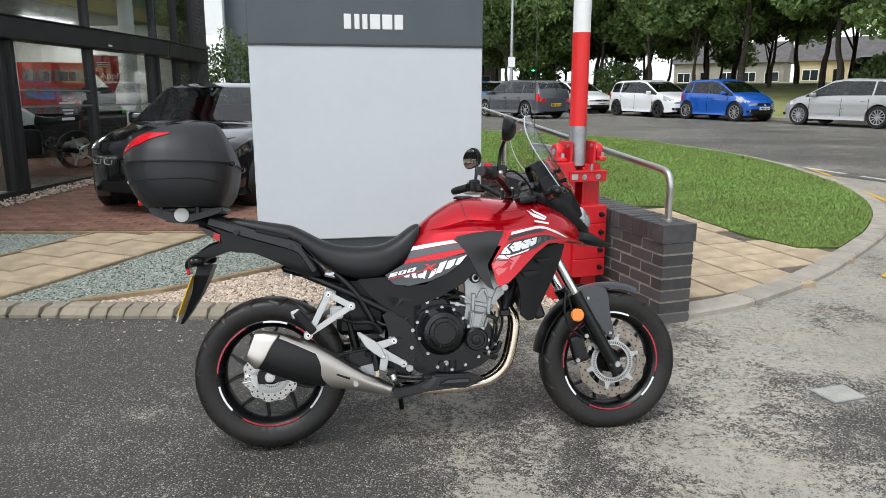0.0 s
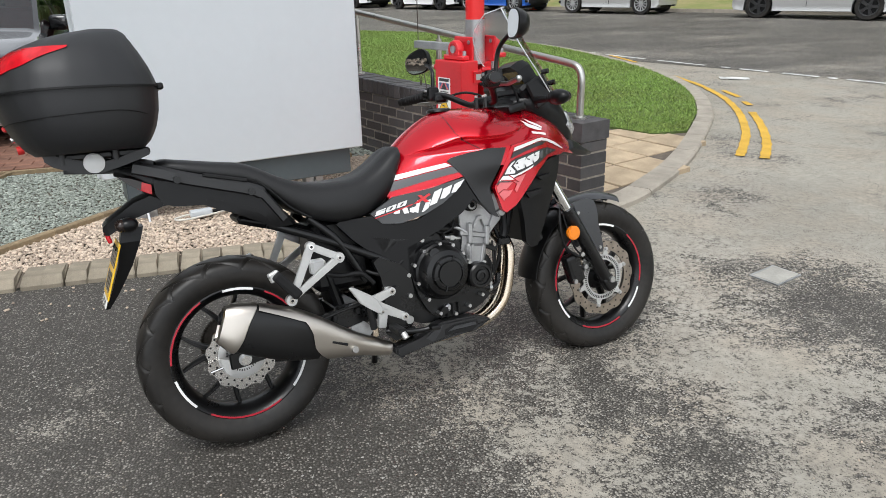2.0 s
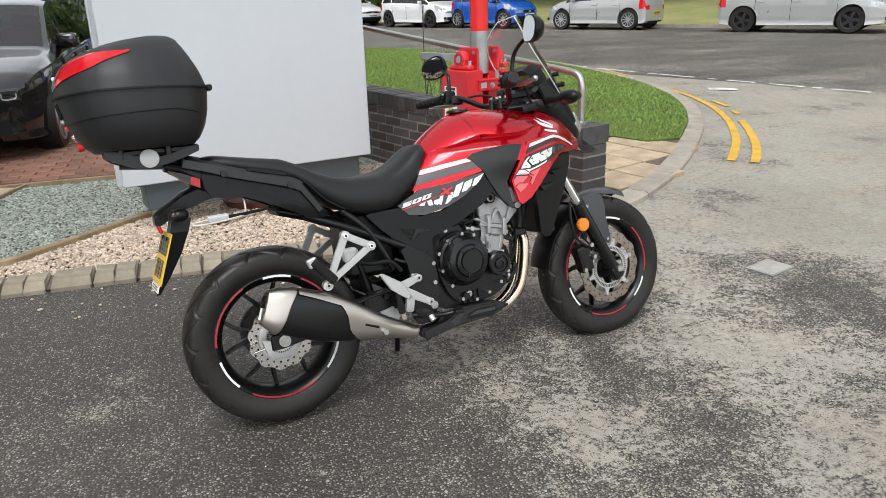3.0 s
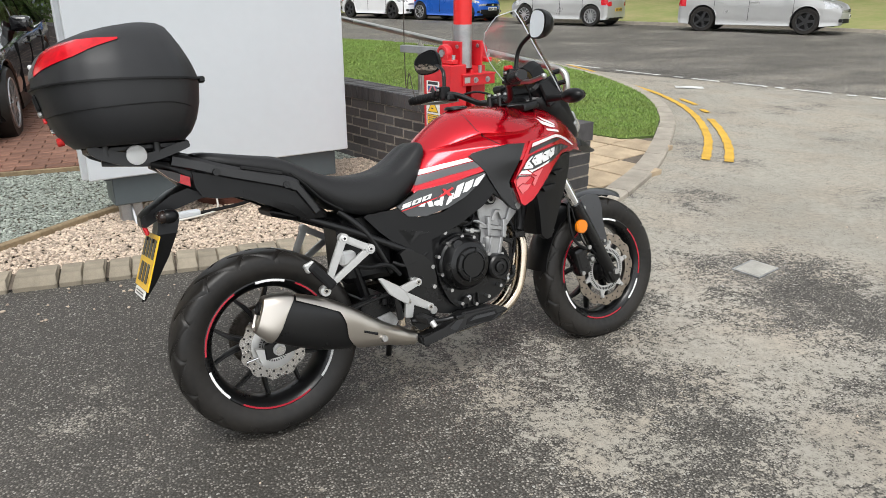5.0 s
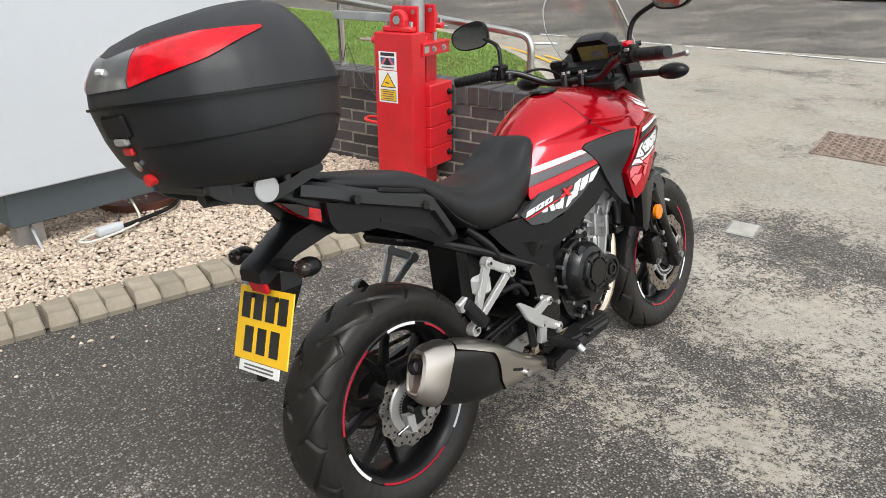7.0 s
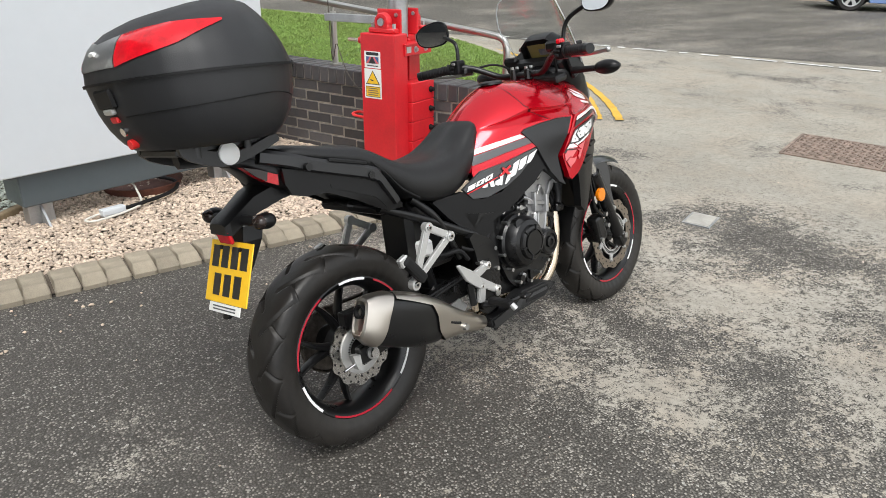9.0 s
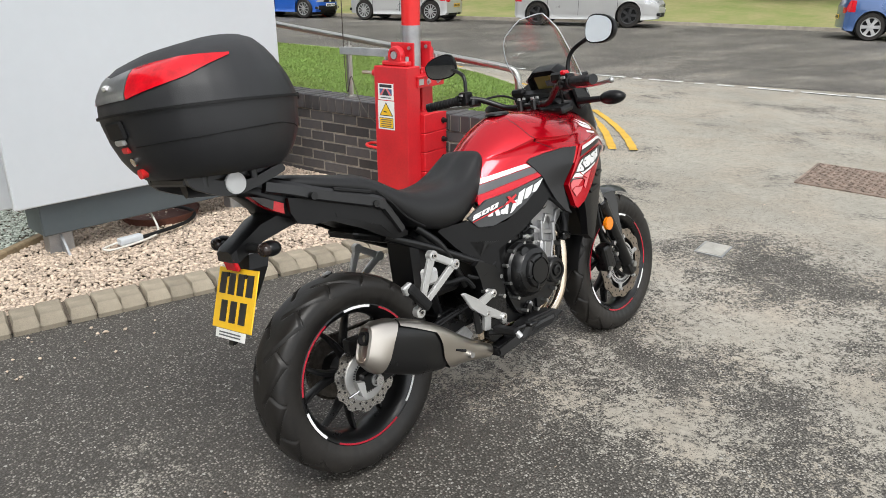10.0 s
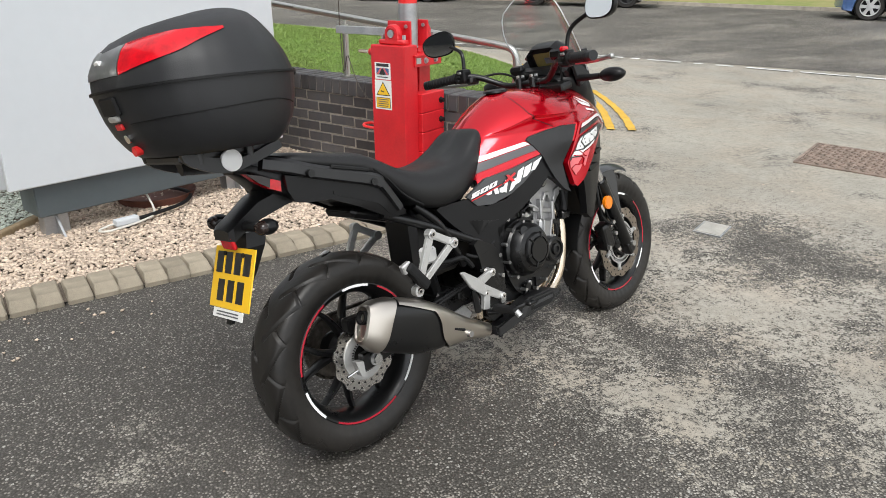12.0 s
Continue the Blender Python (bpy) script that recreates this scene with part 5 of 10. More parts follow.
def wheel(name, c, R, wide, rear):
    rim_r = 0.2145
    hw = wide * 0.40
    wh = part(name, loft(bmesh.new(), [[(c[0] + x, c[1] + y, c[2] + z) for x, y, z in ring] for ring in tyre_mesh(R, wide, rim_r, 1)], True, False), "tyre", moto, "worn black road tyre with swept grooves on a black cast wheel", True, 55)
    bm = bmesh.new()
    lathe(bm, [(rim_r + 0.002, -hw * 0.86), (rim_r + 0.004, -hw), (rim_r - 0.004, -hw - 0.003), (rim_r - 0.016, -hw * 0.93), (rim_r - 0.030, -hw * 0.55), (rim_r - 0.034, 0), (rim_r - 0.030, hw * 0.55), (rim_r - 0.016, hw * 0.93), (rim_r - 0.004, hw + 0.003), (rim_r + 0.004, hw), (rim_r + 0.002, hw * 0.86)], c, "y", 96)
    part("rim", bm, "satin_black", wh, "black cast rim", True)
    for a0, a1 in (((118, 178), (38, 62), (236, 300)) if rear else ((112, 186), (345, 405), (243, 296))):
        part("red_tape", arc_band(bmesh.new(), c, rim_r - 0.0080, rim_r - 0.0025, -hw - 0.0015, a0, a1), "rim_red", wh, "red rim stripe")
    for a0, a1 in (((72, 98), (192, 222), (316, 344)) if rear else ((66, 92), (196, 222), (312, 338))):
        part("white_tape", arc_band(bmesh.new(), c, rim_r - 0.0095, rim_r - 0.0020, -hw - 0.0015, a0, a1), "white_decal", wh, "white rim stripe")
    # five forked spokes
    for i in range(5):
        bm = bmesh.new()
        a = radians(72 * i + (30 if rear else 18))
        for fork in (-1, 1):
            rings = []
            for t in (0, 0.25, 0.5, 0.75, 1.0):
                r = 0.045 + (rim_r - 0.036 - 0.045) * t
                ang = a + fork * radians(3 + 15 * t)
                w = 0.012 * (1 - 0.45 * t)
                d = 0.020 * (1 - 0.35 * t)
                ux, uz, vx, vz = math.cos(ang), math.sin(ang), -math.sin(ang), math.cos(ang)
                p = Vector((c[0] + r * ux, c[1], c[2] + r * uz))
                rings.append([p + Vector((vx * w * k, y, vz * w * k)) for k, y in ((-1, -d * 0.5), (-0.55, -d), (0.55, -d), (1, -d * 0.5), (1, d * 0.5), (0.55, d), (-0.55, d), (-1, d * 0.5))])
            loft(bm, rings)
        part("spoke", bm, "satin_black", wh, smooth=True)
    bm = bmesh.new()
    lathe(bm, [(0.0, -0.055), (0.03, -0.055), (0.034, -0.048), (0.052, -0.03), (0.052, 0.03), (0.034, 0.048), (0.03, 0.055), (0.0, 0.055)], c, "y", 32)
    part("hub", bm, "satin_black", wh, smooth=True)
    return wh


RC, FC = (0.0, 0.0, 0.301), (1.421, 0.0, 0.293)
rear_w = wheel("rear_wheel", RC, 0.304, 0.158, True)
front_w = wheel("front_wheel", FC, 0.298, 0.122, False)


def brake_disc(parent, c, r_in, r_out, y, waves, rear):
    d = part("brake_disc", petal_disc(bmesh.new(), c, r_in, r_out, y, 0.005, waves, 0.007), "disc" if rear else "disc_worn", parent, "polished petal brake disc" if rear else "worn bronze-tinted petal brake disc", True)
    bm = bmesh.new()
    for j in range(waves * 2):
        for k, rr in enumerate((0.30, 0.72)):
            a = 2 * math.pi * (j + 0.5 * k) / (waves * 2)
            r = r_in + (r_out - r_in) * rr
            p = (c[0] + r * math.cos(a), y - 0.0008, c[2] + r * math.sin(a))
            rod(bm, p, (p[0], y + 0.001, p[2]), 0.0036, seg=7)
    part("drilling", bm, "rubber", d, "dark drilled holes")
    return d


rd_ = brake_disc(rear_w, RC, 0.072, 0.111, -0.082, 11, True)
bm = lathe(bmesh.new(), [(0.040, -0.078), (0.074, -0.078), (0.074, -0.086), (0.056, -0.088), (0.040, -0.086), (0.040, -0.078)], RC, "y", 40)
part("disc_carrier", bm, "silver_paint", rear_w, smooth=True)
bm = bmesh.new()
for j in range(40):
    a = 2 * math.pi * j / 40
    block(bm, (RC[0] + 0.0475 * math.cos(a), -0.0885, RC[2] + 0.0475 * math.sin(a)), (0.006, 0.002, 0.0028), turn=Matrix.Rotation(-a, 3, "Y"))
part("sensor_ring", bm, "rubber", rear_w, "slotted sensor ring")
fd_ = brake_disc(front_w, FC, 0.112, 0.153, -0.068, 12, False)
bm = bmesh.new()
lathe(bm, [(0.070, -0.064), (0.092, -0.064), (0.092, -0.070), (0.070, -0.070), (0.070, -0.064)], FC, "y", 48)
for j in range(6):
    a = 2 * math.pi * j / 6 + 0.3
    u = Vector((math.cos(a), 0, math.sin(a)))
    v = Vector((-math.sin(a), 0, math.cos(a)))
    rings = [[Vector(FC) + u * r + v * s * w + Vector((0, y, 0)) for s, y in ((-1, -0.071), (1, -0.071), (1, -0.066), (-1, -0.066))] for r, w in ((0.088, 0.014), (0.105, 0.008), (0.120, 0.008))]
    loft(bm, rings)
part("disc_carrier", bm, "silver_paint", front_w, "white-silver disc carrier", smooth=True)
for j in range(6):
    a = 2 * math.pi * j / 6 + 0.3
    bolt((FC[0] + 0.114 * math.cos(a), -0.071, FC[2] + 0.114 * math.sin(a)), 0.008, "silver_paint", front_w)
bm = bmesh.new()
for j in range(60):
    a = 2 * math.pi * j / 60
    block(bm, (FC[0] + 0.081 * math.cos(a), -0.0705, FC[2] + 0.081 * math.sin(a)), (0.010, 0.002, 0.0032), turn=Matrix.Rotation(-a, 3, "Y"))
part("sensor_ring", bm, "rubber", front_w, "slotted sensor ring")
# chain drive on the far side
bm = lathe(bmesh.new(), [(0.05, 0.075), (0.098, 0.075), (0.098, 0.082), (0.05, 0.082), (0.05, 0.075)], RC, "y", 44)
part("sprocket", bm, "chain", rear_w, "dark steel sprocket", True)
bm = bmesh.new()
chain_pts = [Vector((RC[0] + 0.101 * math.cos(radians(a)), 0.078, RC[2] + 0.101 * math.sin(radians(a)))) for a in range(82, 279, 6)]
chain_pts = [Vector((0.50, 0.078, 0.40))] + chain_pts + [Vector((0.50, 0.078, 0.33))]
for a, b in zip(chain_pts, chain_pts[1:]):
    k = max(1, round((b - a).length / 0.0105))
    for i in range(k):
        p, q = a.lerp(b, i / k), a.lerp(b, (i + 0.86) / k)
        rod(bm, p, q, 0.0062, seg=5)
tagged(part("chain", bm, "chain", moto, "oily drive chain"), kind="stuff")

# -- swingarm, axle ends --
for s in (-1, 1):
    bm = bmesh.new()
    rings = []
    for x, z, h in ((0.49, 0.365, 0.036), (0.40, 0.362, 0.036), (0.25, 0.345, 0.033), (0.12, 0.322, 0.030), (0.0, 0.303, 0.028), (-0.045, 0.300, 0.026)):
        y = s * (0.095 + 0.025 * max(0, (0.3 - x)) / 0.3)
        rings.append([(x, y - 0.013, z - h), (x, y + 0.013, z - h), (x, y + 0.013, z + h), (x, y - 0.013, z + h)])
    loft(bm, rings)
    bmesh.ops.bevel(bm, geom=bm.edges[:], offset=0.004, segments=1, affect="EDGES")
    part("swingarm", bm, "satin_black", moto, "black box-section swingarm")
bm = bmesh.new()
block(bm, (0.36, 0, 0.365), (0.09, 0.18, 0.06), 0.01)
part("swingarm_bridge", bm, "satin_black", moto)
part("axle_nut", rod(bmesh.new(), (0.0, -0.138, 0.301), (0.0, -0.152, 0.301), 0.0155, seg=6), "chrome", moto, "bright axle nut")
part("axle_washer", rod(bmesh.new(), (0.0, -0.130, 0.301), (0.0, -0.139, 0.301), 0.020, seg=20), "alu", moto, smooth=True)
bm = plate_xz(bmesh.new(), [(-0.075, 0.318), (-0.048, 0.312), (-0.046, 0.262), (-0.062, 0.270)], -0.143, 0.022)
part("chain_adjuster", bm, "silver_paint", moto, "silver chain adjuster")
part("adjuster_bolt", rod(bmesh.new(), (-0.06, -0.135, 0.29), (-0.105, -0.135, 0.282), 0.004, seg=8), "chrome", moto)
bm = block(bmesh.new(), (-0.01, -0.085, 0.408), (0.085, 0.045, 0.045), 0.010, seg=2)
part("rear_caliper", bm, "satin_black", moto, "black rear brake caliper")

# -- silencer: a slanted can with a heat shield --
mu_o, mu_d, mu_n = Vector((-0.066, 0, 0.437)), Vector((0.933, 0, -0.36)), Vector((0.36, 0, 0.933))
MU_H = [(0, 0.064), (0.03, 0.072), (0.11, 0.079), (0.22, 0.080), (0.30, 0.067), (0.38, 0.047), (0.46, 0.031), (0.575, 0.021)]
MU_W = [(0, 0.040), (0.03, 0.046), (0.11, 0.050), (0.22, 0.050), (0.30, 0.043), (0.38, 0.035), (0.46, 0.027), (0.575, 0.021)]
MU_Y = [(0, -0.186), (0.2, -0.180), (0.40, -0.165), (0.575, -0.140)]


def can_ring(s, grow=0.0, n=28):
    h, w, y = soft_curve(MU_H, s, 0.02) + grow, soft_curve(MU_W, s, 0.02) + grow, soft_curve(MU_Y, s, 0.02)
    e = 0.62 if s < 0.3 else 0.62 + 0.38 * min(1, (s - 0.3) / 0.25)
    out = []
    for j in range(n):
        a = 2 * math.pi * j / n
        ca, sa = math.cos(a), math.sin(a)
        out.append(mu_o + mu_d * s + mu_n * (h * math.copysign(abs(sa) ** e, sa)) + Vector((0, y + w * math.copysign(abs(ca) ** e, ca), 0)))
    return out


can = part("silencer", loft(bmesh.new(), [can_ring(s, -0.001) for s in (0.045, 0.08, 0.12, 0.16, 0.20, 0.24, 0.27, 0.30, 0.32)]), "satin_black", moto, "satin black silencer with brushed steel ends", True, 60)
def can_point(s, j, grow, n=56):
    return can_ring(s, grow, n)[j]


cap_rows = []
for j in range(56):
    a = 2 * math.pi * j / 56
    e = 0.072 + 0.018 * math.sin(a)
    cap_rows.append([can_point(q, j, g) for q, g in ((0.010, -0.030), (0.006, -0.020), (0.0, -0.017), (0.004, -0.010), (0.030, -0.002), (e - 0.010, 0.004), (e, 0.004), (e + 0.002, 0.0))])
bm = loft(bmesh.new(), [[row[i] for row in cap_rows] for i in range(8)], True, False)
part("end_cap", bm, "brushed", can, "brushed steel end cap", True, 30)
part("end_face", loft(bmesh.new(), [can_ring(0.010, -0.030), can_ring(0.012, -0.048)], True, True), "brushed", can, smooth=True)
oc = mu_o + mu_n * 0.018 + Vector((0, -0.184, 0))
part("outlet", lathe(bmesh.new(), [(0.020, 0.0), (0.020, 0.016), (0.015, 0.016), (0.013, 0.0)], (0, 0, 0), "x", 24), "rubber", can, "black outlet pipe", True).matrix_local = Matrix.Translation(oc + mu_d * 0.012) @ Matrix.Rotation(radians(180 + 21), 4, "Y")
# the steel cone reaches back over the top outer edge as a shield
cone_rows = []
for j in range(56):
    a = 2 * math.pi * j / 56
    top = max(0.0, min(1.0, (36 - abs(math.degrees(a) - 112)) / 12))
    s0 = (0.285 - 0.075 * math.sin(a)) * (1 - top) + 0.094 * top
    cone_rows.append([can_ring(s0 + (0.575 - s0) * (i / 22) ** 0.9, 0.0045 if i < 20 else 0.002, 56)[j] for i in range(23)])
bm = loft(bmesh.new(), [[row[i] for row in cone_rows] for i in range(23)], True, False)
part("cone", bm, "brushed", can, "brushed steel silencer cone and heat shield", True, 50)
sc = mu_o + mu_d * 0.43 + mu_n * -0.01 + Vector((0, -0.193, 0))
part("shield_bolt", rod(bmesh.new(), sc, sc + Vector((0, -0.014, 0)), 0.012, 0.010, 16), "alu", can, smooth=True)
a, b = mu_o + mu_d * 0.345 + mu_n * 0.004 + Vector((0, -0.2085, 0)), mu_o + mu_d * 0.40 + mu_n * 0.002 + Vector((0, -0.201, 0))
part("shield_slot", pipe(bmesh.new(), [a, a.lerp(b, 0.5), b], 0.005, 8, 2), "rubber", can, "dark slot")

# -- header pipes --
for y in (-0.088, -0.032):
    bm = pipe(bmesh.new(), [(0.965, y * 0.7, 0.545), (0.995, y * 0.9, 0.49), (0.985, y, 0.40), (0.957, y, 0.305), (0.895, y, 0.246), (0.80, y, 0.222), (0.66, y, 0.212), (0.52, y * 1.2, 0.222)], 0.019, 16, 8)
    part("header_pipe", bm, "bronze", moto, "heat-tinted steel header pipe", True)

# -- engine --
crank = part("crankcase", plate_xz(bmesh.new(), outline([(0.562, 0.500), (0.606, 0.550), (0.68, 0.570), (0.74, 0.552), (0.785, 0.490), (0.845, 0.478), (0.873, 0.42), (0.858, 0.372), (0.80, 0.322), (0.72, 0.292), (0.64, 0.302), (0.592, 0.38)], 2), -0.150, 0.30), "satin_black", moto, "black engine crankcase", True, 35)
bm = bmesh.new()
lathe(bm, [(0.098, -0.150), (0.098, -0.168), (0.091, -0.176), (0.088, -0.194), (0.076, -0.210), (0.060, -0.216), (0.059, -0.224), (0.056, -0.229), (0.047, -0.231), (0.046, -0.226), (0.041, -0.226), (0.040, -0.233), (0.0, -0.233)], (0.677, 0, 0.464), "y", 48)
cc = part("clutch_cover", bm, "satin_black", crank, "round black clutch cover", True, 30)
for j in range(6):
    a = 2 * math.pi * j / 6 + 0.2
    bm = block(bmesh.new(), (0.677 + 0.052 * math.cos(a), -0.2285, 0.464 + 0.052 * math.sin(a)), (0.020, 0.010, 0.005), 0.001, Matrix.Rotation(-a, 3, "Y"))
    part("rib", bm, "satin_black", cc)
bm = lathe(bmesh.new(), [(0.046, -0.150), (0.046, -0.192), (0.040, -0.198), (0.032, -0.198), (0.030, -0.192), (0.022, -0.192), (0.020, -0.200), (0.012, -0.201), (0.011, -0.196), (0.0, -0.196)], (0.812, 0, 0.428), "y", 36)
part("pulse_cover", bm, "satin_black", crank, "small round black engine cover", True, 30)
part("filler_cap", rod(bmesh.new(), (0.645, -0.160, 0.528), (0.640, -0.205, 0.535), 0.018, seg=12), "satin_black", crank, "black oil filler cap", True)
part("sight_glass", rod(bmesh.new(), (0.675, -0.150, 0.326), (0.675, -0.168, 0.326), 0.013, seg=16), "satin_black", crank, smooth=True)
for x, z in ((0.577, 0.501), (0.585, 0.437), (0.616, 0.542), (0.676, 0.558), (0.724, 0.547), (0.760, 0.512), (0.782, 0.478), (0.839, 0.468), (0.862, 0.421), (0.857, 0.390), (0.822, 0.355), (0.768, 0.325), (0.713, 0.308), (0.655, 0.320), (0.617, 0.376)):
    part("case_bolt", rod(bmesh.new(), (x, -0.150, z), (x, -0.176, z), 0.0065, seg=8), "alu", crank)
bm = plate_xz(bmesh.new(), outline([(0.552, 0.56), (0.62, 0.60), (0.72, 0.585), (0.78, 0.54), (0.885, 0.49), (0.905, 0.40), (0.85, 0.295), (0.60, 0.272), (0.535, 0.34)], 2), -0.128, 0.256)
part("engine_block", bm, "satin_black", moto, "black engine block", True, 35)
# cylinders lean forward
bm = plate_xz(bmesh.new(), [(0.771, 0.651), (0.783, 0.678), (0.815, 0.700), (0.955, 0.700), (0.965, 0.640), (0.945, 0.605), (0.918, 0.581), (0.890, 0.565), (0.876, 0.520), (0.868, 0.478), (0.850, 0.440), (0.775, 0.455), (0.765, 0.481), (0.782, 0.545), (0.777, 0.565)], -0.135, 0.27)
bmesh.ops.bevel(bm, geom=bm.edges[:], offset=0.004, segments=1, affect="EDGES")
cyl = part("cylinder_block", bm, "silver_grey", moto, "bright grey cast cylinder block")


def cast(name, pts, y, thick, bevel=0.003):
    bm = plate_xz(bmesh.new(), pts, y, thick)
    bmesh.ops.bevel(bm, geom=bm.edges[:], offset=bevel, segments=1, affect="EDGES")
    return part(name, bm, "silver_grey", cyl)


cast("gasket_flange", [(0.772, 0.588), (0.771, 0.570), (0.888, 0.541), (0.890, 0.560)], -0.146, 0.02)
cast("casting_rib", [(0.802, 0.610), (0.817, 0.608), (0.812, 0.535), (0.797, 0.538)], -0.155, 0.025)
cast("casting_rib", [(0.868, 0.592), (0.883, 0.590), (0.876, 0.520), (0.861, 0.523)], -0.155, 0.025)
cast("casting_rib", [(0.820, 0.590), (0.842, 0.628), (0.862, 0.626), (0.873, 0.585), (0.866, 0.585), (0.857, 0.617), (0.846, 0.618), (0.829, 0.589)], -0.147, 0.018, 0.0015)
cast("water_jacket", [(0.790, 0.540), (0.868, 0.526), (0.845, 0.450), (0.780, 0.463)], -0.158, 0.03, 0.008)
cast("casting_rib", [(0.803, 0.536), (0.812, 0.535), (0.800, 0.465), (0.791, 0.467)], -0.163, 0.01, 0.002)
cast("casting_rib", [(0.846, 0.530), (0.854, 0.528), (0.834, 0.458), (0.826, 0.460)], -0.163, 0.01, 0.002)
cast("casting_web", [(0.905, 0.628), (0.948, 0.642), (0.952, 0.630), (0.905, 0.612), (0.893, 0.580), (0.885, 0.582)], -0.145, 0.015, 0.002)
part("plug_cover", rod(bmesh.new(), (0.817, -0.130, 0.669), (0.817, -0.158, 0.671), 0.021, seg=24), "rubber", cyl, "round black plug cover", True)
part("plug_ring", lathe(bmesh.new(), [(0.010, -0.158), (0.010, -0.162), (0.016, -0.162), (0.016, -0.158)], (0.817, 0, 0.671), "y", 20), "alu", cyl, smooth=True)
part("stay_bolt", rod(bmesh.new(), (0.940, -0.13, 0.628), (0.940, -0.148, 0.628), 0.013, seg=12), "alu", cyl, smooth=True)
part("injector", rod(bmesh.new(), (0.706, -0.12, 0.572), (0.788, -0.12, 0.554), 0.011, 0.008, 12), "alu", moto, "metal pipe union", True)
part("union_nut", rod(bmesh.new(), (0.738, -0.12, 0.566), (0.752, -0.12, 0.563), 0.015, seg=6), "alu", moto)
part("connector", block(bmesh.new(), (0.660, -0.135, 0.598), (0.034, 0.02, 0.026), 0.005), "rubber", moto, "black plug connector")
part("connector_bolt", rod(bmesh.new(), (0.660, -0.140, 0.598), (0.660, -0.150, 0.598), 0.007, seg=10), "alu", moto)
part("cylinder_head", block(bmesh.new(), (0.87, 0, 0.715), (0.17, 0.20, 0.07), 0.012), "satin_black", moto, "black cylinder head")
part("oil_filter", rod(bmesh.new(), (0.86, -0.085, 0.365), (0.915, -0.085, 0.35), 0.030, seg=24), "gloss_black", moto, "black oil filter", True)
part("starter", rod(bmesh.new(), (0.68, -0.09, 0.605), (0.76, -0.09, 0.59), 0.024, seg=18), "satin_black", moto, smooth=True)
part("hose", pipe(bmesh.new(), [(0.72, -0.135, 0.655), (0.735, -0.14, 0.62), (0.77, -0.13, 0.60), (0.79, -0.125, 0.57)], 0.007, 8), "rubber", moto, "black rubber hose", True)
part("hose", pipe(bmesh.new(), [(0.90, -0.12, 0.60), (0.925, -0.13, 0.55), (0.93, -0.12, 0.47), (0.905, -0.11, 0.40)], 0.006, 8), "rubber", moto, "black rubber hose", True)
part("hose", pipe(bmesh.new(), [(0.955, -0.13, 0.64), (0.948, -0.145, 0.57), (0.935, -0.15, 0.54)], 0.013, 10), "rubber", moto, "thick black radiator hose", True)
part("coupling", block(bmesh.new(), (0.935, -0.15, 0.527), (0.045, 0.03, 0.03), 0.006), "satin_black", moto)
part("engine_bolt", rod(bmesh.new(), (0.545, -0.13, 0.318), (0.545, -0.162, 0.318), 0.017, 0.014, 16), "alu", moto, smooth=True)
for k in range(4):
    a = 0.030 + 0.008 * (k % 2)
    part("cooling_rib", block(bmesh.new(), (0.665 + 0.022 * k, -0.154, 0.316 + 0.002 * k), (0.005, 0.012, 0.040), 0.0015), "satin_black", crank)
part("drain_star", lathe(bmesh.new(), [(0.0, -0.150), (0.014, -0.150), (0.012, -0.162), (0.006, -0.164), (0.0, -0.162)], (0.690, 0, 0.331), "y", 10), "silver_grey", crank, "small silver star mark")
part("oil_cooler_pipe", pipe(bmesh.new(), [(0.842, -0.14, 0.378), (0.868, -0.145, 0.366), (0.905, -0.13, 0.372), (0.925, -0.11, 0.40)], 0.011, 10), "satin_black", moto, "black cooling pipe", True)
part("hose_clip", rod(bmesh.new(), (0.862, -0.145, 0.368), (0.872, -0.145, 0.366), 0.014, seg=14), "alu", moto, smooth=True)
for pts in ([(0.73, -0.14, 0.66), (0.745, -0.148, 0.63), (0.735, -0.15, 0.60), (0.70, -0.148, 0.588)], [(0.945, -0.12, 0.60), (0.93, -0.135, 0.54), (0.905, -0.14, 0.49), (0.90, -0.13, 0.43)], [(0.90, -0.13, 0.53), (0.892, -0.145, 0.48), (0.888, -0.14, 0.42), (0.875, -0.14, 0.38)]):
    part("wire_loom", pipe(bmesh.new(), pts, 0.0038, 7), "rubber", moto, "black wire loom", True)
part("spark_lead", pipe(bmesh.new(), [(0.755, -0.13, 0.600), (0.775, -0.14, 0.590), (0.795, -0.142, 0.575)], 0.006, 8), "alu", moto, "bright braided lead", True)
part("bracket_tab", block(bmesh.new(), (0.885, -0.142, 0.510), (0.045, 0.012, 0.018), 0.003, Matrix.Rotation(radians(28), 3, "Y")), "satin_black", moto, "black bracket")
# belly guard
bm = plate_xz(bmesh.new(), [(0.474, 0.244), (0.478, 0.212), (0.500, 0.204), (0.619, 0.228), (0.704, 0.234), (0.773, 0.234), (0.840, 0.262), (0.838, 0.268), (0.781, 0.290), (0.643, 0.291), (0.600, 0.268), (0.566, 0.247)], -0.186, 0.055)
bmesh.ops.bevel(bm, geom=bm.edges[:], offset=0.007, segments=2, affect="EDGES")
guard = part("belly_guard", bm, "dark_plastic", moto, "dark grey moulded belly guard", True, 35)
# the recess's shade and the lit facets are put in as darker and lighter plates
part("guard_recess_shade", plate_xz(bmesh.new(), [(0.655, 0.246), (0.662, 0.264), (0.694, 0.276), (0.783, 0.276), (0.790, 0.257), (0.760, 0.240)], -0.1875, 0.004), "rubber", guard, "dark plate for the shade in the recess")
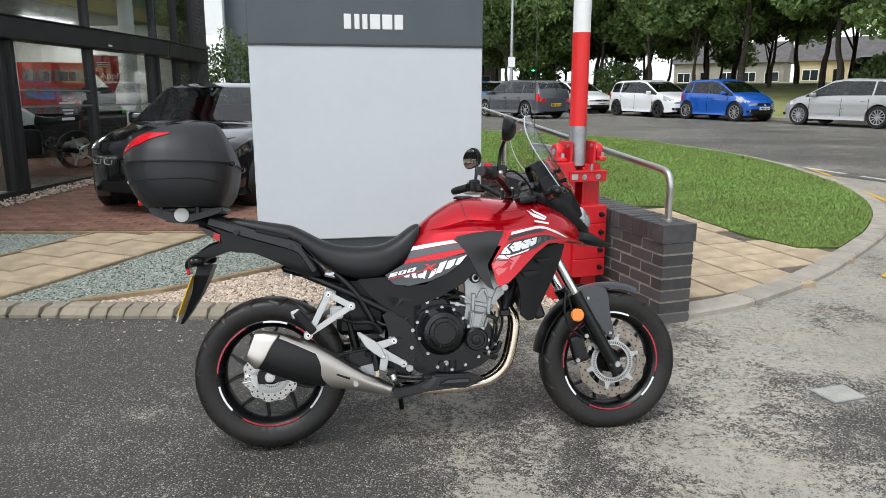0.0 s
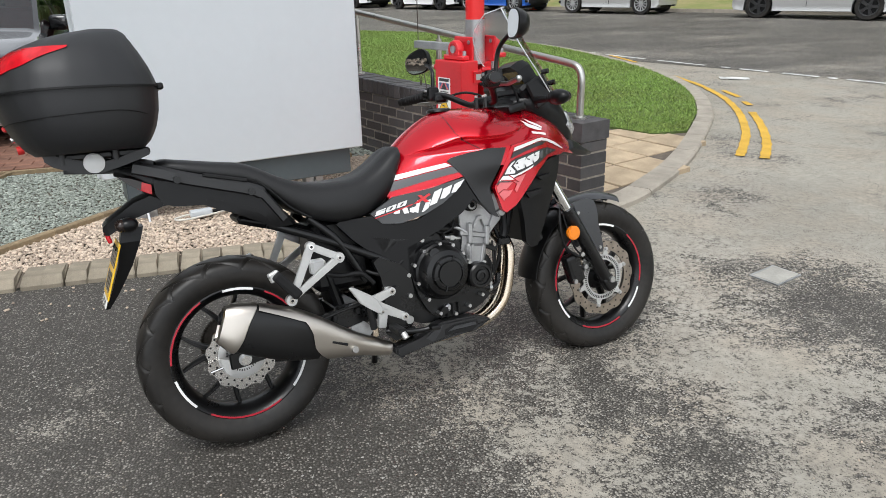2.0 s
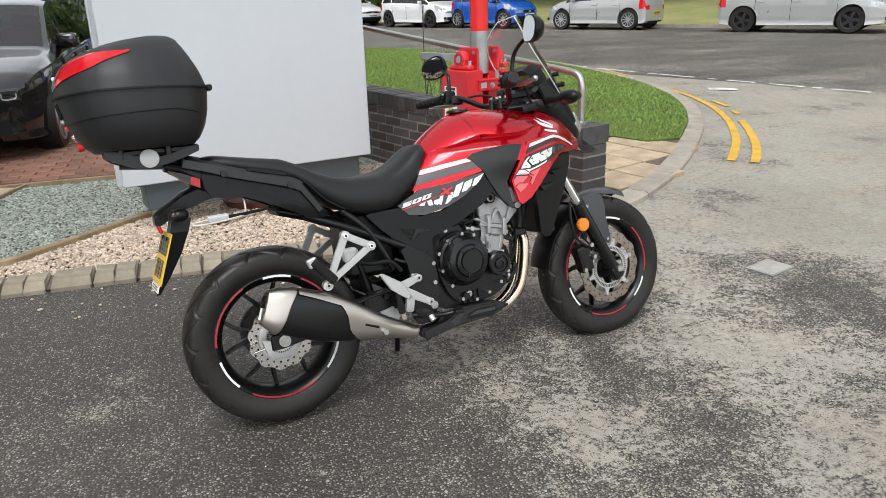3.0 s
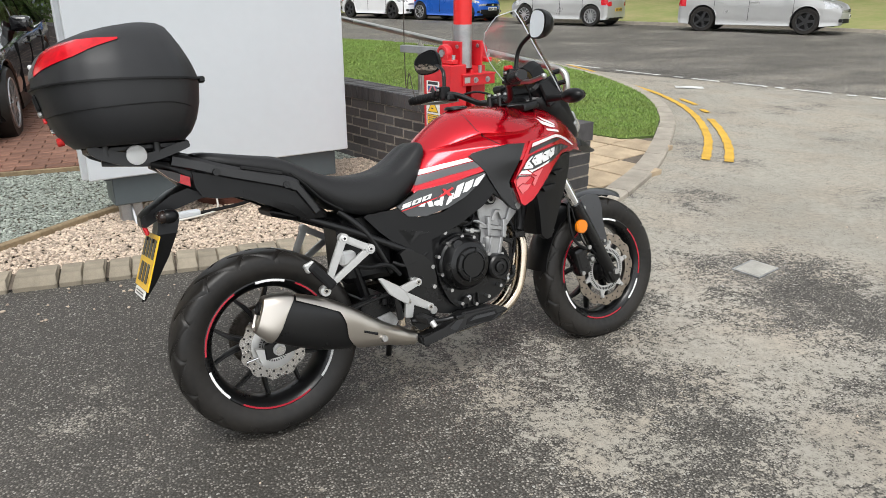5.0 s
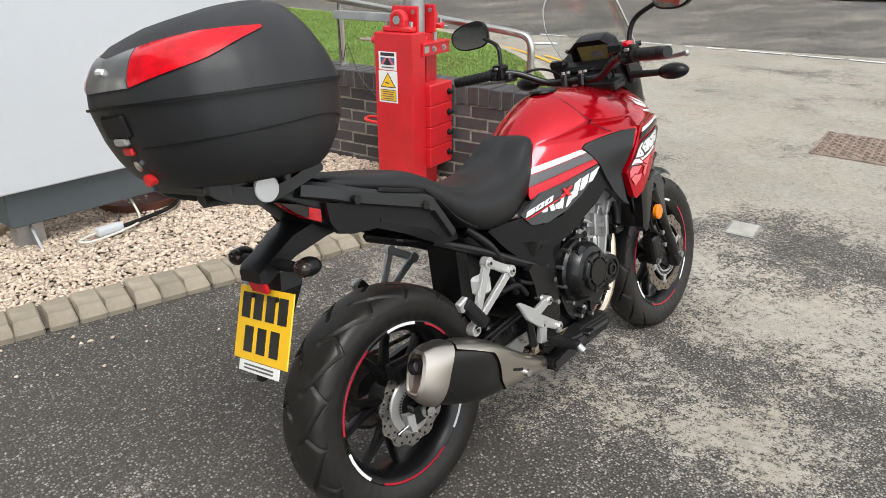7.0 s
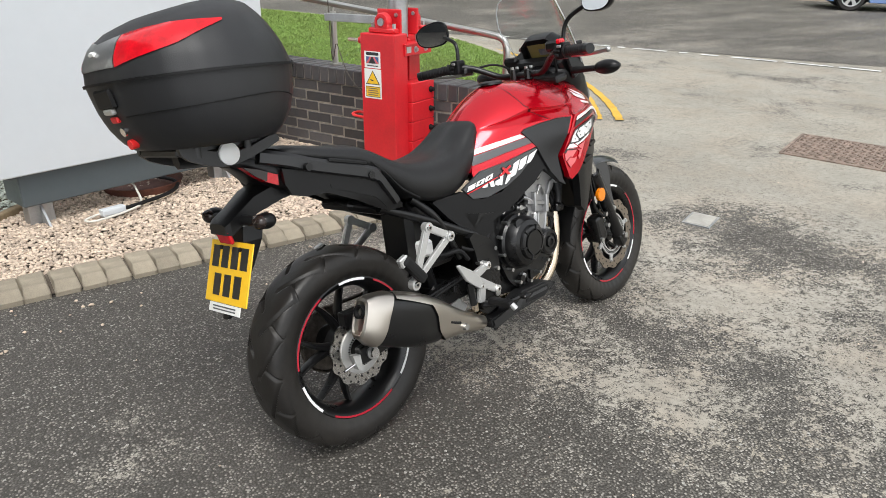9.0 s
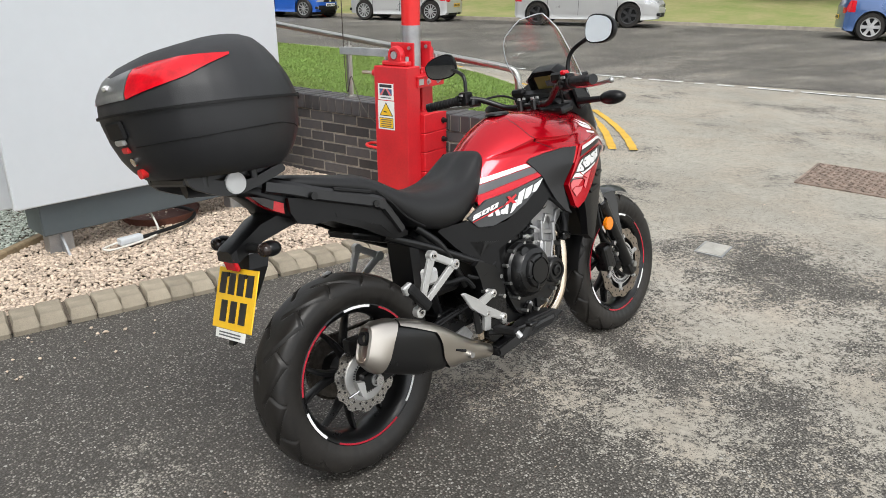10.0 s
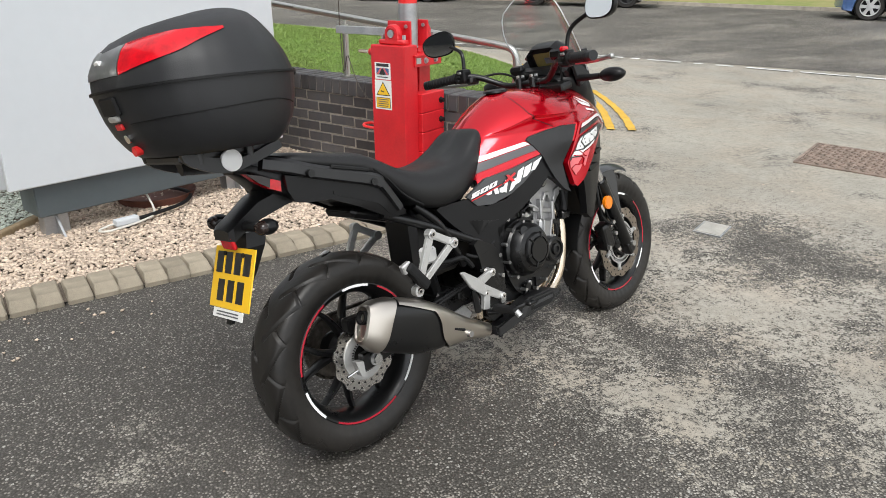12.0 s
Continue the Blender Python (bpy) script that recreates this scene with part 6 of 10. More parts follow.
part("guard_rib", plate_xz(bmesh.new(), [(0.668, 0.256), (0.696, 0.270), (0.776, 0.270), (0.779, 0.259), (0.70, 0.258)], -0.1895, 0.004), "grey_gloss", guard, "raised rib in lighter grey for its lit face")
part("guard_step", plate_xz(bmesh.new(), [(0.586, 0.250), (0.604, 0.262), (0.640, 0.284), (0.652, 0.284), (0.640, 0.262), (0.618, 0.238), (0.606, 0.236)], -0.1885, 0.004), "grey_gloss", guard)
bolt((0.50, -0.172, 0.207), 0.010, "satin_black", guard)
bolt((0.805, -0.175, 0.252), 0.008, "satin_black", guard)
part("side_stand", pipe(bmesh.new(), [(0.50, 0.12, 0.24), (0.53, 0.20, 0.14), (0.545, 0.262, 0.05)], 0.012, 10), "satin_black", moto, "black side stand", True)

# -- frame, brackets, foot rests --
for s in (-1, 1):
    part("frame_tube", pipe(bmesh.new(), [(0.13, s * 0.10, 0.700), (0.30, s * 0.115, 0.625), (0.42, s * 0.125, 0.565), (0.50, s * 0.13, 0.525)], 0.0135, 12), "satin_black", moto, "black frame tube", True)
    part("frame_tube", pipe(bmesh.new(), [(0.26, s * 0.10, 0.70), (0.33, s * 0.12, 0.63), (0.38, s * 0.12, 0.55), (0.42, s * 0.12, 0.47)], 0.0125, 12), "satin_black", moto, "black frame tube", True)
    part("frame_plate", plate_xz(bmesh.new(), outline([(0.43, 0.56), (0.56, 0.50), (0.575, 0.40), (0.55, 0.27), (0.47, 0.25), (0.46, 0.36), (0.47, 0.45)], 1), s * 0.145 - 0.012, 0.024), "satin_black", moto, "black pivot plate", True, 35)
    part("frame_spar", pipe(bmesh.new(), [(0.54, s * 0.11, 0.50), (0.66, s * 0.115, 0.64), (0.85, s * 0.11, 0.77), (1.06, s * 0.05, 0.90)], 0.026, 12, flat=0.6), "satin_black", moto, smooth=True)
part("pivot_bolt", rod(bmesh.new(), (0.508, -0.155, 0.425), (0.508, -0.168, 0.425), 0.017, seg=20), "satin_black", moto, smooth=True)
part("pivot_bolt", rod(bmesh.new(), (0.535, -0.155, 0.285), (0.535, -0.166, 0.285), 0.014, seg=12), "satin_black", moto, smooth=True)
part("battery_box", block(bmesh.new(), (0.36, 0, 0.565), (0.20, 0.15, 0.24), 0.02), "black_plastic", moto, "black inner tray")
part("inner_fender", block(bmesh.new(), (0.17, 0, 0.685), (0.26, 0.15, 0.03), 0.012, Matrix.Rotation(radians(18), 3, "Y")), "black_plastic", moto, "black inner mudguard")
part("hugger", block(bmesh.new(), (0.325, 0.0, 0.44), (0.035, 0.16, 0.20), 0.012, Matrix.Rotation(radians(-14), 3, "Y")), "black_plastic", moto, "black shock guard")
part("reservoir", block(bmesh.new(), (0.262, -0.13, 0.545), (0.05, 0.04, 0.05), 0.008), "white_decal", moto, "milky brake fluid reservoir")
part("hose", pipe(bmesh.new(), [(0.28, -0.13, 0.52), (0.33, -0.14, 0.505), (0.40, -0.14, 0.50), (0.44, -0.14, 0.46)], 0.008, 8), "rubber", moto, smooth=True)
for s in (-1, 1):
    def bar(name, p0, p1, w0, w1, y, thick, parent, label="", m="silver_paint"):
        """A flat cast bar between two bosses."""
        d = Vector((p1[0] - p0[0], p1[1] - p0[1])).normalized()
        nn = Vector((-d.y, d.x))
        pts = [(p0[0] + nn.x * w0, p0[1] + nn.y * w0), (p1[0] + nn.x * w1, p1[1] + nn.y * w1), (p1[0] - nn.x * w1, p1[1] - nn.y * w1), (p0[0] - nn.x * w0, p0[1] - nn.y * w0)]
        bm = plate_xz(bmesh.new(), pts, y - thick / 2, thick)
        bmesh.ops.bevel(bm, geom=bm.edges[:], offset=0.003, segments=2, affect="EDGES")
        return part(name, bm, m, parent, label)

    br = bar("pillion_bracket", (0.232, 0.622), (0.156, 0.470), 0.013, 0.011, s * 0.186, 0.016, moto, "silver pillion foot rest bracket")
    bar("strut", (0.318, 0.575), (0.165, 0.476), 0.012, 0.010, s * 0.186, 0.015, br)
    bar("strut", (0.228, 0.625), (0.322, 0.573), 0.011, 0.012, s * 0.186, 0.015, br)
    for x, z, q in ((0.232, 0.622, 0.016), (0.318, 0.575, 0.016), (0.153, 0.468, 0.017)):
        part("boss", rod(bmesh.new(), (x, s * 0.176, z), (x, s * 0.197, z), q, seg=20), "silver_paint", br, smooth=True)
        part("boss_bolt", rod(bmesh.new(), (x, s * 0.197, z), (x, s * 0.202, z), q * 0.62, q * 0.5, seg=12), "chrome", br)
        part("bolt_socket", rod(bmesh.new(), (x, s * 0.2018, z), (x, s * 0.2026, z), q * 0.28, seg=6), "rubber", br)
    peg = part("pillion_peg", block(bmesh.new(), (0.142, s * 0.205, 0.520), (0.105, 0.030, 0.032), 0.009, Matrix.Rotation(radians(50), 3, "Y"), 2), "rubber", moto, "folded black pillion foot peg")
    part("peg_tip", block(bmesh.new(), (0.108, s * 0.203, 0.553), (0.030, 0.02, 0.035), 0.004, Matrix.Rotation(radians(70), 3, "Y")), "silver_paint", peg)
    hp = plate_xz(bmesh.new(), [(0.337, 0.470), (0.352, 0.471), (0.412, 0.432), (0.432, 0.412), (0.445, 0.384), (0.440, 0.360), (0.398, 0.392), (0.372, 0.412)], s * 0.183 - 0.006, 0.012)
    bmesh.ops.bevel(hp, geom=hp.edges[:], offset=0.003, segments=1, affect="EDGES")
    heel = part("heel_plate", hp, "silver_paint", moto, "silver heel plate and foot rest hanger")
    bar("arm", (0.415, 0.412), (0.482, 0.433), 0.016, 0.012, s * 0.178, 0.014, heel)
    bar("arm", (0.425, 0.395), (0.520, 0.340), 0.017, 0.012, s * 0.177, 0.014, heel)
    bar("arm", (0.448, 0.380), (0.437, 0.318), 0.016, 0.014, s * 0.178, 0.018, heel)
    for x, z, q in ((0.482, 0.433, 0.0135), (0.520, 0.340, 0.0135), (0.442, 0.372, 0.008)):
        part("boss", rod(bmesh.new(), (x, s * 0.160, z), (x, s * 0.187, z), q, seg=18), "silver_paint", heel, smooth=True)
        part("boss_bolt", rod(bmesh.new(), (x, s * 0.187, z), (x, s * 0.191, z), q * 0.62, seg=12), "chrome", heel)
        part("bolt_socket", rod(bmesh.new(), (x, s * 0.1908, z), (x, s * 0.1916, z), q * 0.28, seg=6), "rubber", heel)
    fp = part("foot_peg", block(bmesh.new(), (0.470, s * 0.235, 0.316), (0.030, 0.095, 0.024), 0.008, None, 2), "rubber", moto, "black rubber foot peg")
    part("peg_end", rod(bmesh.new(), (0.470, s * 0.28, 0.316), (0.475, s * 0.292, 0.300), 0.010, seg=10), "silver_paint", fp, smooth=True)
part("brake_pedal", pipe(bmesh.new(), [(0.455, -0.165, 0.30), (0.50, -0.185, 0.292), (0.56, -0.20, 0.287), (0.60, -0.215, 0.292)], 0.0085, 10), "satin_black", moto, "black brake pedal", True)
part("pedal_tip", block(bmesh.new(), (0.605, -0.222, 0.294), (0.035, 0.04, 0.014), 0.004), "satin_black", moto)
part("master_cylinder", rod(bmesh.new(), (0.415, -0.165, 0.315), (0.405, -0.165, 0.395), 0.012, seg=14), "satin_black", moto, "rear brake master cylinder", True)
part("clevis", block(bmesh.new(), (0.418, -0.167, 0.305), (0.018, 0.018, 0.03), 0.003), "bronze", moto)
part("silencer_bracket", plate_xz(bmesh.new(), [(0.352, 0.325), (0.40, 0.335), (0.43, 0.30), (0.40, 0.268), (0.355, 0.28)], -0.12, 0.006), "galv", moto, "zinc silencer bracket")

# -- small fittings round the engine and pivot --
for pts, q, m in (([(0.60, -0.135, 0.585), (0.64, -0.142, 0.600), (0.70, -0.140, 0.588), (0.715, -0.13, 0.545)], 0.005, "rubber"), ([(0.42, -0.135, 0.505), (0.46, -0.15, 0.49), (0.52, -0.15, 0.505), (0.57, -0.14, 0.535)], 0.006, "rubber"), ([(0.44, -0.13, 0.33), (0.50, -0.155, 0.305), (0.56, -0.158, 0.285)], 0.006, "rubber"), ([(0.875, -0.12, 0.54), (0.90, -0.135, 0.50), (0.905, -0.13, 0.44), (0.885, -0.12, 0.39)], 0.0045, "rubber")):
    part("cable", pipe(bmesh.new(), pts, q, 8), m, moto, "black cable", True)
for x, y, z in ((0.47, -0.158, 0.44), (0.555, -0.158, 0.40), (0.48, -0.158, 0.30), (0.56, -0.150, 0.468), (0.90, -0.136, 0.505), (0.62, -0.150, 0.578)):
    part("frame_bolt", rod(bmesh.new(), (x, y + 0.01, z), (x, y - 0.008, z), 0.0075, seg=10), "alu", moto)
for x, z in ((0.30, 0.345), (0.20, 0.330), (0.38, 0.355)):
    part("swingarm_clip", block(bmesh.new(), (x, -0.122, z + 0.02), (0.016, 0.012, 0.022), 0.003), "rubber", moto)
part("brake_pipe", pipe(bmesh.new(), [(0.42, -0.128, 0.40), (0.32, -0.126, 0.385), (0.18, -0.128, 0.362), (0.05, -0.12, 0.40)], 0.0045, 8), "rubber", moto, "black rear brake hose", True)

# -- bodywork: the tank and fairing swell out to wide shoulders --
WIDE = [(0.53, 0.095), (0.58, 0.120), (0.65, 0.150), (0.73, 0.178), (0.80, 0.208), (0.86, 0.238), (0.93, 0.254), (1.00, 0.250), (1.06, 0.236), (1.12, 0.208), (1.19, 0.172), (1.26, 0.130), (1.31, 0.085)]
TOP = [(0.53, 0.800), (0.57, 0.852), (0.606, 0.890), (0.652, 0.930), (0.723, 0.976), (0.793, 1.002), (0.88, 1.002), (0.95, 0.996), (1.017, 0.992), (1.10, 0.994), (1.15, 0.984), (1.20, 0.957), (1.26, 0.902), (1.31, 0.830)]
LOW = [(0.53, 0.725), (0.60, 0.742), (0.70, 0.765), (0.78, 0.785), (0.86, 0.80), (1.06, 0.80), (1.20, 0.812), (1.31, 0.795)]
LOWW = [(0.33, 0.105), (0.45, 0.135), (0.55, 0.155), (0.62, 0.168), (0.72, 0.180), (0.80, 0.203), (0.88, 0.230), (0.95, 0.240), (1.02, 0.236), (1.10, 0.214), (1.20, 0.175), (1.30, 0.12)]


CREASE = [(0.62, 0.862), (0.70, 0.880), (0.79, 0.906), (0.85, 0.900), (0.92, 0.899), (0.98, 0.909), (1.03, 0.927), (1.09, 0.952)]
CREASE_IN = [(0.62, 0.0), (0.70, 0.012), (0.79, 0.024), (0.92, 0.020), (1.02, 0.014), (1.09, 0.0)]
CREASE_LOW = [(0.62, 0.853), (0.83, 0.858), (0.92, 0.860), (1.09, 0.868)]


def tank_side(x, z):
    """Half width of the tank and fairing at a place of the side view."""
    w, hi, lo = soft_curve(WIDE, x), soft_curve(TOP, x), soft_curve(LOW, x)
    if z >= hi:
        return 0.012
    c = min(1.0, (hi - z) / (hi - lo))
    body = w * (1 - (1 - c) ** 2.4) ** 0.62
    # a hollow below the sharp shoulder crease
    zc, zb = soft_curve(CREASE, x, 0.015), curve(CREASE_LOW, x)
    if zb < z < zc:
        u = (z - zb) / (zc - zb)
        body -= curve(CREASE_IN, x) * min(1.0, (1 - u) / 0.22) * min(1.0, u / 0.7)
    if z < lo:
        t = min(1.0, (lo - z) / 0.06)
        body = body * (1 - t) + soft_curve(LOWW, x) * t
    return body


def side_low(x, z):
    return soft_curve(LOWW, x)


bm = bmesh.new()
rings = []
for i in range(101):
    x = 0.535 + (1.305 - 0.535) * i / 100
    hi, lo = soft_curve(TOP, x), soft_curve(LOW, x)
    zc = min(soft_curve(CREASE, x, 0.015), hi - 0.25 * (hi - lo))
    zb = min(curve(CREASE_LOW, x), zc - 0.006)
    zs = [hi - (hi - zc) * (j / 30) ** 1.5 for j in range(30)] + [zc - (zc - zb) * j / 14 for j in range(14)] + [zb - (zb - lo) * j / 14 for j in range(15)]
    half = [(tank_side(x, z) if j else 0.0, z) for j, z in enumerate(zs)]
    rings.append([(x, -y, z) for y, z in half[::-1]] + [(x, y, z) for y, z in half[1:]])
loft(bm, rings, False)
tank = part("tank_fairing", bm, "red_paint", moto, "glossy candy red tank and fairing", True, 38)
bm = bmesh.new()
lathe(bm, [(0.0, 1.008), (0.034, 1.007), (0.043, 1.002), (0.045, 0.995)], (0.80, 0, 0), "z", 32)
part("fuel_cap", bm, "satin_black", moto, "black and silver fuel cap", True)


def decal(name, pts, material, off=0.003, label="", parent=None, fn=tank_side, cell=0.012):
    return shell(name, pts, fn, material, off, 0.002, cell, parent or tank, label)


# seam between tank and fairing, and its trim
decal("seam", [(0.7750, 0.9955), (0.7772, 0.9955), (0.7752, 0.950), (0.780, 0.9165), (0.8045, 0.892), (0.836, 0.862), (0.834, 0.860), (0.8025, 0.890), (0.778, 0.915), (0.7730, 0.950)], "rubber", 0.0010, "dark panel gap")
decal("white_stripe", [(0.553, 0.797), (0.640, 0.813), (0.724, 0.825), (0.740, 0.814), (0.650, 0.799), (0.552, 0.781)], "white_decal", label="white tank stripe")
decal("grey_stripe", [(0.552, 0.778), (0.650, 0.796), (0.742, 0.811), (0.768, 0.792), (0.655, 0.772), (0.546, 0.748)], "grey_decal", label="dark grey tank stripe")
decal("red_edge", [(0.545, 0.746), (0.655, 0.770), (0.770, 0.791), (0.786, 0.779), (0.66, 0.746), (0.535, 0.714)], "red_paint", 0.004, label="red lower edge of the tank")

# dark infill panel and frame cover
infill = shell("infill_panel", [(0.729, 0.830), (0.742, 0.840), (0.80, 0.852), (0.86, 0.860), (0.914, 0.857), (0.888, 0.80), (0.853, 0.727), (0.868, 0.645), (0.878, 0.625), (0.855, 0.638), (0.822, 0.680), (0.790, 0.740), (0.775, 0.772)], lambda x, z: max(tank_side(x, min(z, 0.84)), tank_side(x, z)), "dark_plastic", 0.007, 0.02, 0.015, label="matt dark grey infill panel", both=True)
shell("frame_cover", [(0.345, 0.668), (0.365, 0.676), (0.462, 0.680), (0.530, 0.642), (0.615, 0.650), (0.712, 0.706), (0.778, 0.770), (0.822, 0.686), (0.860, 0.642), (0.835, 0.668), (0.803, 0.694), (0.762, 0.653), (0.676, 0.602), (0.60, 0.574), (0.551, 0.556), (0.540, 0.480), (0.556, 0.432), (0.520, 0.47), (0.483, 0.525), (0.395, 0.608)], lambda x, z: side_low(x, z) - 0.004, "black_plastic", 0.0, 0.02, label="matt black frame cover", both=True)
shell("cover_recess", [(0.455, 0.610), (0.545, 0.592), (0.575, 0.588), (0.520, 0.585), (0.490, 0.555), (0.512, 0.598)], lambda x, z: side_low(x, z) - 0.003, "satin_black", 0.0, 0.004)
side_panel = shell("side_panel", [(0.455, 0.688), (0.533, 0.734), (0.656, 0.748), (0.790, 0.774), (0.745, 0.727), (0.700, 0.694), (0.632, 0.664), (0.550, 0.645), (0.490, 0.652)], side_low, "panel_grey", 0.002, 0.01, label="glossy dark grey side panel with model graphics", both=True)
# model graphics: number, red cross and tread blocks
def glyph(name, k, shapes, material, off):
    """Strokes of one slanted digit in its own unit box."""
    ox, oz = 0.4675 + 0.0360 * k, 0.6785 + 0.0087 * k
    for q in shapes:
        decal(name, [(ox + 0.031 * a + 0.0075 * b, oz + 0.0075 * a + 0.0165 * b) for a, b in q], material, off, "white model number", side_panel, side_low, 0.03)


FIVE = [[(0, 0), (0.95, 0), (1, 0.12), (1, 0.62), (0.3, 0.62), (0.3, 0.78), (1, 0.78), (1, 1), (0, 1), (0, 0.42), (0.72, 0.42), (0.72, 0.22), (0, 0.22)]]
ZERO = [[(0.5, 0), (0.94, 0), (1, 0.1), (1, 0.9), (0.94, 1), (0.5, 1), (0.5, 0.78), (0.74, 0.78), (0.74, 0.22), (0.5, 0.22)],
        [(0, 0.1), (0.06, 0), (0.5, 0), (0.5, 0.22), (0.26, 0.22), (0.26, 0.78), (0.5, 0.78), (0.5, 1), (0.06, 1), (0, 0.9)]]
for k, shapes in enumerate((FIVE, ZERO, ZERO)):
    glyph("model_digit", k, shapes, "white_decal", 0.0060)
for k, q in enumerate((
    [(0.597, 0.704), (0.612, 0.714), (0.652, 0.734), (0.656, 0.728), (0.641, 0.720), (0.615, 0.706)],
    [(0.612, 0.731), (0.624, 0.731), (0.650, 0.705), (0.634, 0.705)])):
    decal("red_cross", q, "red_decal", 0.0075 + 0.0006 * k, "red cross graphic", side_panel, side_low)
decal("red_underline", [(0.467, 0.674), (0.527, 0.688), (0.594, 0.705), (0.594, 0.702), (0.527, 0.685), (0.467, 0.671)], "red_decal", 0.0065, parent=side_panel, fn=side_low)
for q in (
    [(0.596, 0.678), (0.611, 0.714), (0.622, 0.716), (0.609, 0.673)],
    [(0.622, 0.674), (0.641, 0.710), (0.658, 0.714), (0.646, 0.686), (0.629, 0.675)],
    [(0.650, 0.691), (0.671, 0.735), (0.699, 0.745), (0.690, 0.724), (0.675, 0.698)],
    [(0.689, 0.709), (0.704, 0.742), (0.734, 0.752), (0.723, 0.725), (0.705, 0.711)],
    [(0.729, 0.725), (0.742, 0.752), (0.775, 0.766), (0.760, 0.745), (0.743, 0.727)],
    [(0.527, 0.682), (0.543, 0.691), (0.552, 0.692), (0.548, 0.679), (0.533, 0.679)],
    [(0.558, 0.692), (0.568, 0.697), (0.575, 0.695), (0.579, 0.676), (0.563, 0.676)],
    [(0.583, 0.691), (0.592, 0.694), (0.606, 0.696), (0.595, 0.675), (0.582, 0.679)]):
    decal("tread_block", q, "white_decal", 0.0060, "white tread graphic", side_panel, side_low)


def low_side(x, z):
    return 0.985 * soft_curve(WIDE, x, 0.04)


# red lower fairing panel with arrow graphics
red_low = shell("lower_fairing", [(0.936, 0.862), (0.966, 0.866), (1.043, 0.879), (1.070, 0.881), (1.143, 0.860), (1.200, 0.833), (1.222, 0.818), (1.177, 0.807), (1.104, 0.808), (1.042, 0.765), (0.995, 0.721), (0.968, 0.692), (0.934, 0.659), (0.898, 0.640), (0.886, 0.650), (0.865, 0.728), (0.874, 0.746)], low_side, "red_paint", 0.008, 0.02, 0.015, label="red lower fairing panel with arrow graphics", both=True)


def low_decal(name, pts, material, off, label=""):
    return decal(name, pts, material, 0.008 + off, label, red_low, low_side)


low_decal("white_line", [(0.944, 0.854), (0.990, 0.864), (1.042, 0.874), (1.065, 0.876), (1.095, 0.870), (1.141, 0.854), (1.197, 0.826), (1.183, 0.828), (1.137, 0.846), (1.091, 0.862), (1.064, 0.866), (1.041, 0.864), (0.990, 0.853), (0.939, 0.841)], "white_decal", 0.0040, "white edge line")
low_decal("dark_band", [(0.937, 0.838), (0.990, 0.850), (1.041, 0.861), (1.064, 0.863), (1.088, 0.860), (1.070, 0.852), (1.026, 0.846), (0.975, 0.834), (0.926, 0.818)], "black_decal", 0.0040, "black band")
low_decal("black_field", [(0.869, 0.737), (0.895, 0.768), (0.926, 0.808), (0.944, 0.816), (0.994, 0.827), (1.052, 0.837), (1.094, 0.840), (1.150, 0.825), (1.094, 0.816), (1.059, 0.798), (1.028, 0.783), (1.005, 0.777), (0.941, 0.756), (0.925, 0.743)], "black_decal", 0.0040, "black arrow field")
# white blocks with arrow-shaped gaps between them, then a white band that fades into the red
for q in (
    [(0.900, 0.768), (0.912, 0.789), (0.928, 0.804), (0.940, 0.809), (0.923, 0.792), (0.938, 0.775), (0.936, 0.768)],
    [(0.933, 0.793), (0.951, 0.811), (0.983, 0.818), (0.964, 0.799), (0.976, 0.782), (0.947, 0.776)],
    [(0.974, 0.800), (0.994, 0.819), (1.021, 0.826), (1.005, 0.808), (1.013, 0.792), (0.985, 0.784)],
    [(1.013, 0.810), (1.028, 0.827), (1.049, 0.832), (1.039, 0.818), (1.043, 0.807), (1.021, 0.795)],
    [(0.880, 0.748), (0.893, 0.763), (0.939, 0.763), (0.979, 0.775), (1.016, 0.787), (1.009, 0.779), (0.969, 0.766), (0.934, 0.756), (0.926, 0.744)]):
    low_decal("arrow", q, "white_decal", 0.0060, "white arrow graphic")
for q in ([(1.047, 0.814), (1.058, 0.831), (1.067, 0.832), (1.057, 0.819), (1.062, 0.808), (1.056, 0.806)], [(1.080, 0.822), (1.088, 0.833), (1.094, 0.833), (1.086, 0.822), (1.092, 0.815), (1.087, 0.815)], [(1.106, 0.825), (1.112, 0.832), (1.117, 0.832), (1.111, 0.825), (1.117, 0.819), (1.113, 0.819)]):
    low_decal("arrow", q, "grey_decal", 0.0060, "grey arrow graphic")
# scratches worn into the blocks
for q in ([(0.941, 0.800), (0.949, 0.804), (0.952, 0.801), (0.946, 0.797)], [(0.988, 0.813), (0.999, 0.810), (1.001, 0.806), (0.990, 0.808)], [(1.020, 0.822), (1.031, 0.820), (1.029, 0.816), (1.022, 0.818)], [(0.948, 0.790), (0.955, 0.787), (0.950, 0.785)], [(0.917, 0.781), (0.923, 0.779), (0.919, 0.775)]):
    low_decal("arrow_wear", q, "black_decal", 0.0068)
for q in (
    [(0.871, 0.729), (0.882, 0.743), (0.927, 0.739), (0.901, 0.718), (0.892, 0.721), (0.872, 0.708)],
    [(0.877, 0.705), (0.890, 0.716), (0.911, 0.713), (0.925, 0.715), (0.911, 0.697), (0.894, 0.687), (0.891, 0.681)],
    [(0.931, 0.750), (0.981, 0.763), (0.963, 0.745), (0.957, 0.733), (0.938, 0.704), (0.932, 0.714), (0.943, 0.732), (0.930, 0.741)]):
    low_decal("arrow", q, "pink_decal", 0.0050, "faded pale red arrow graphic")
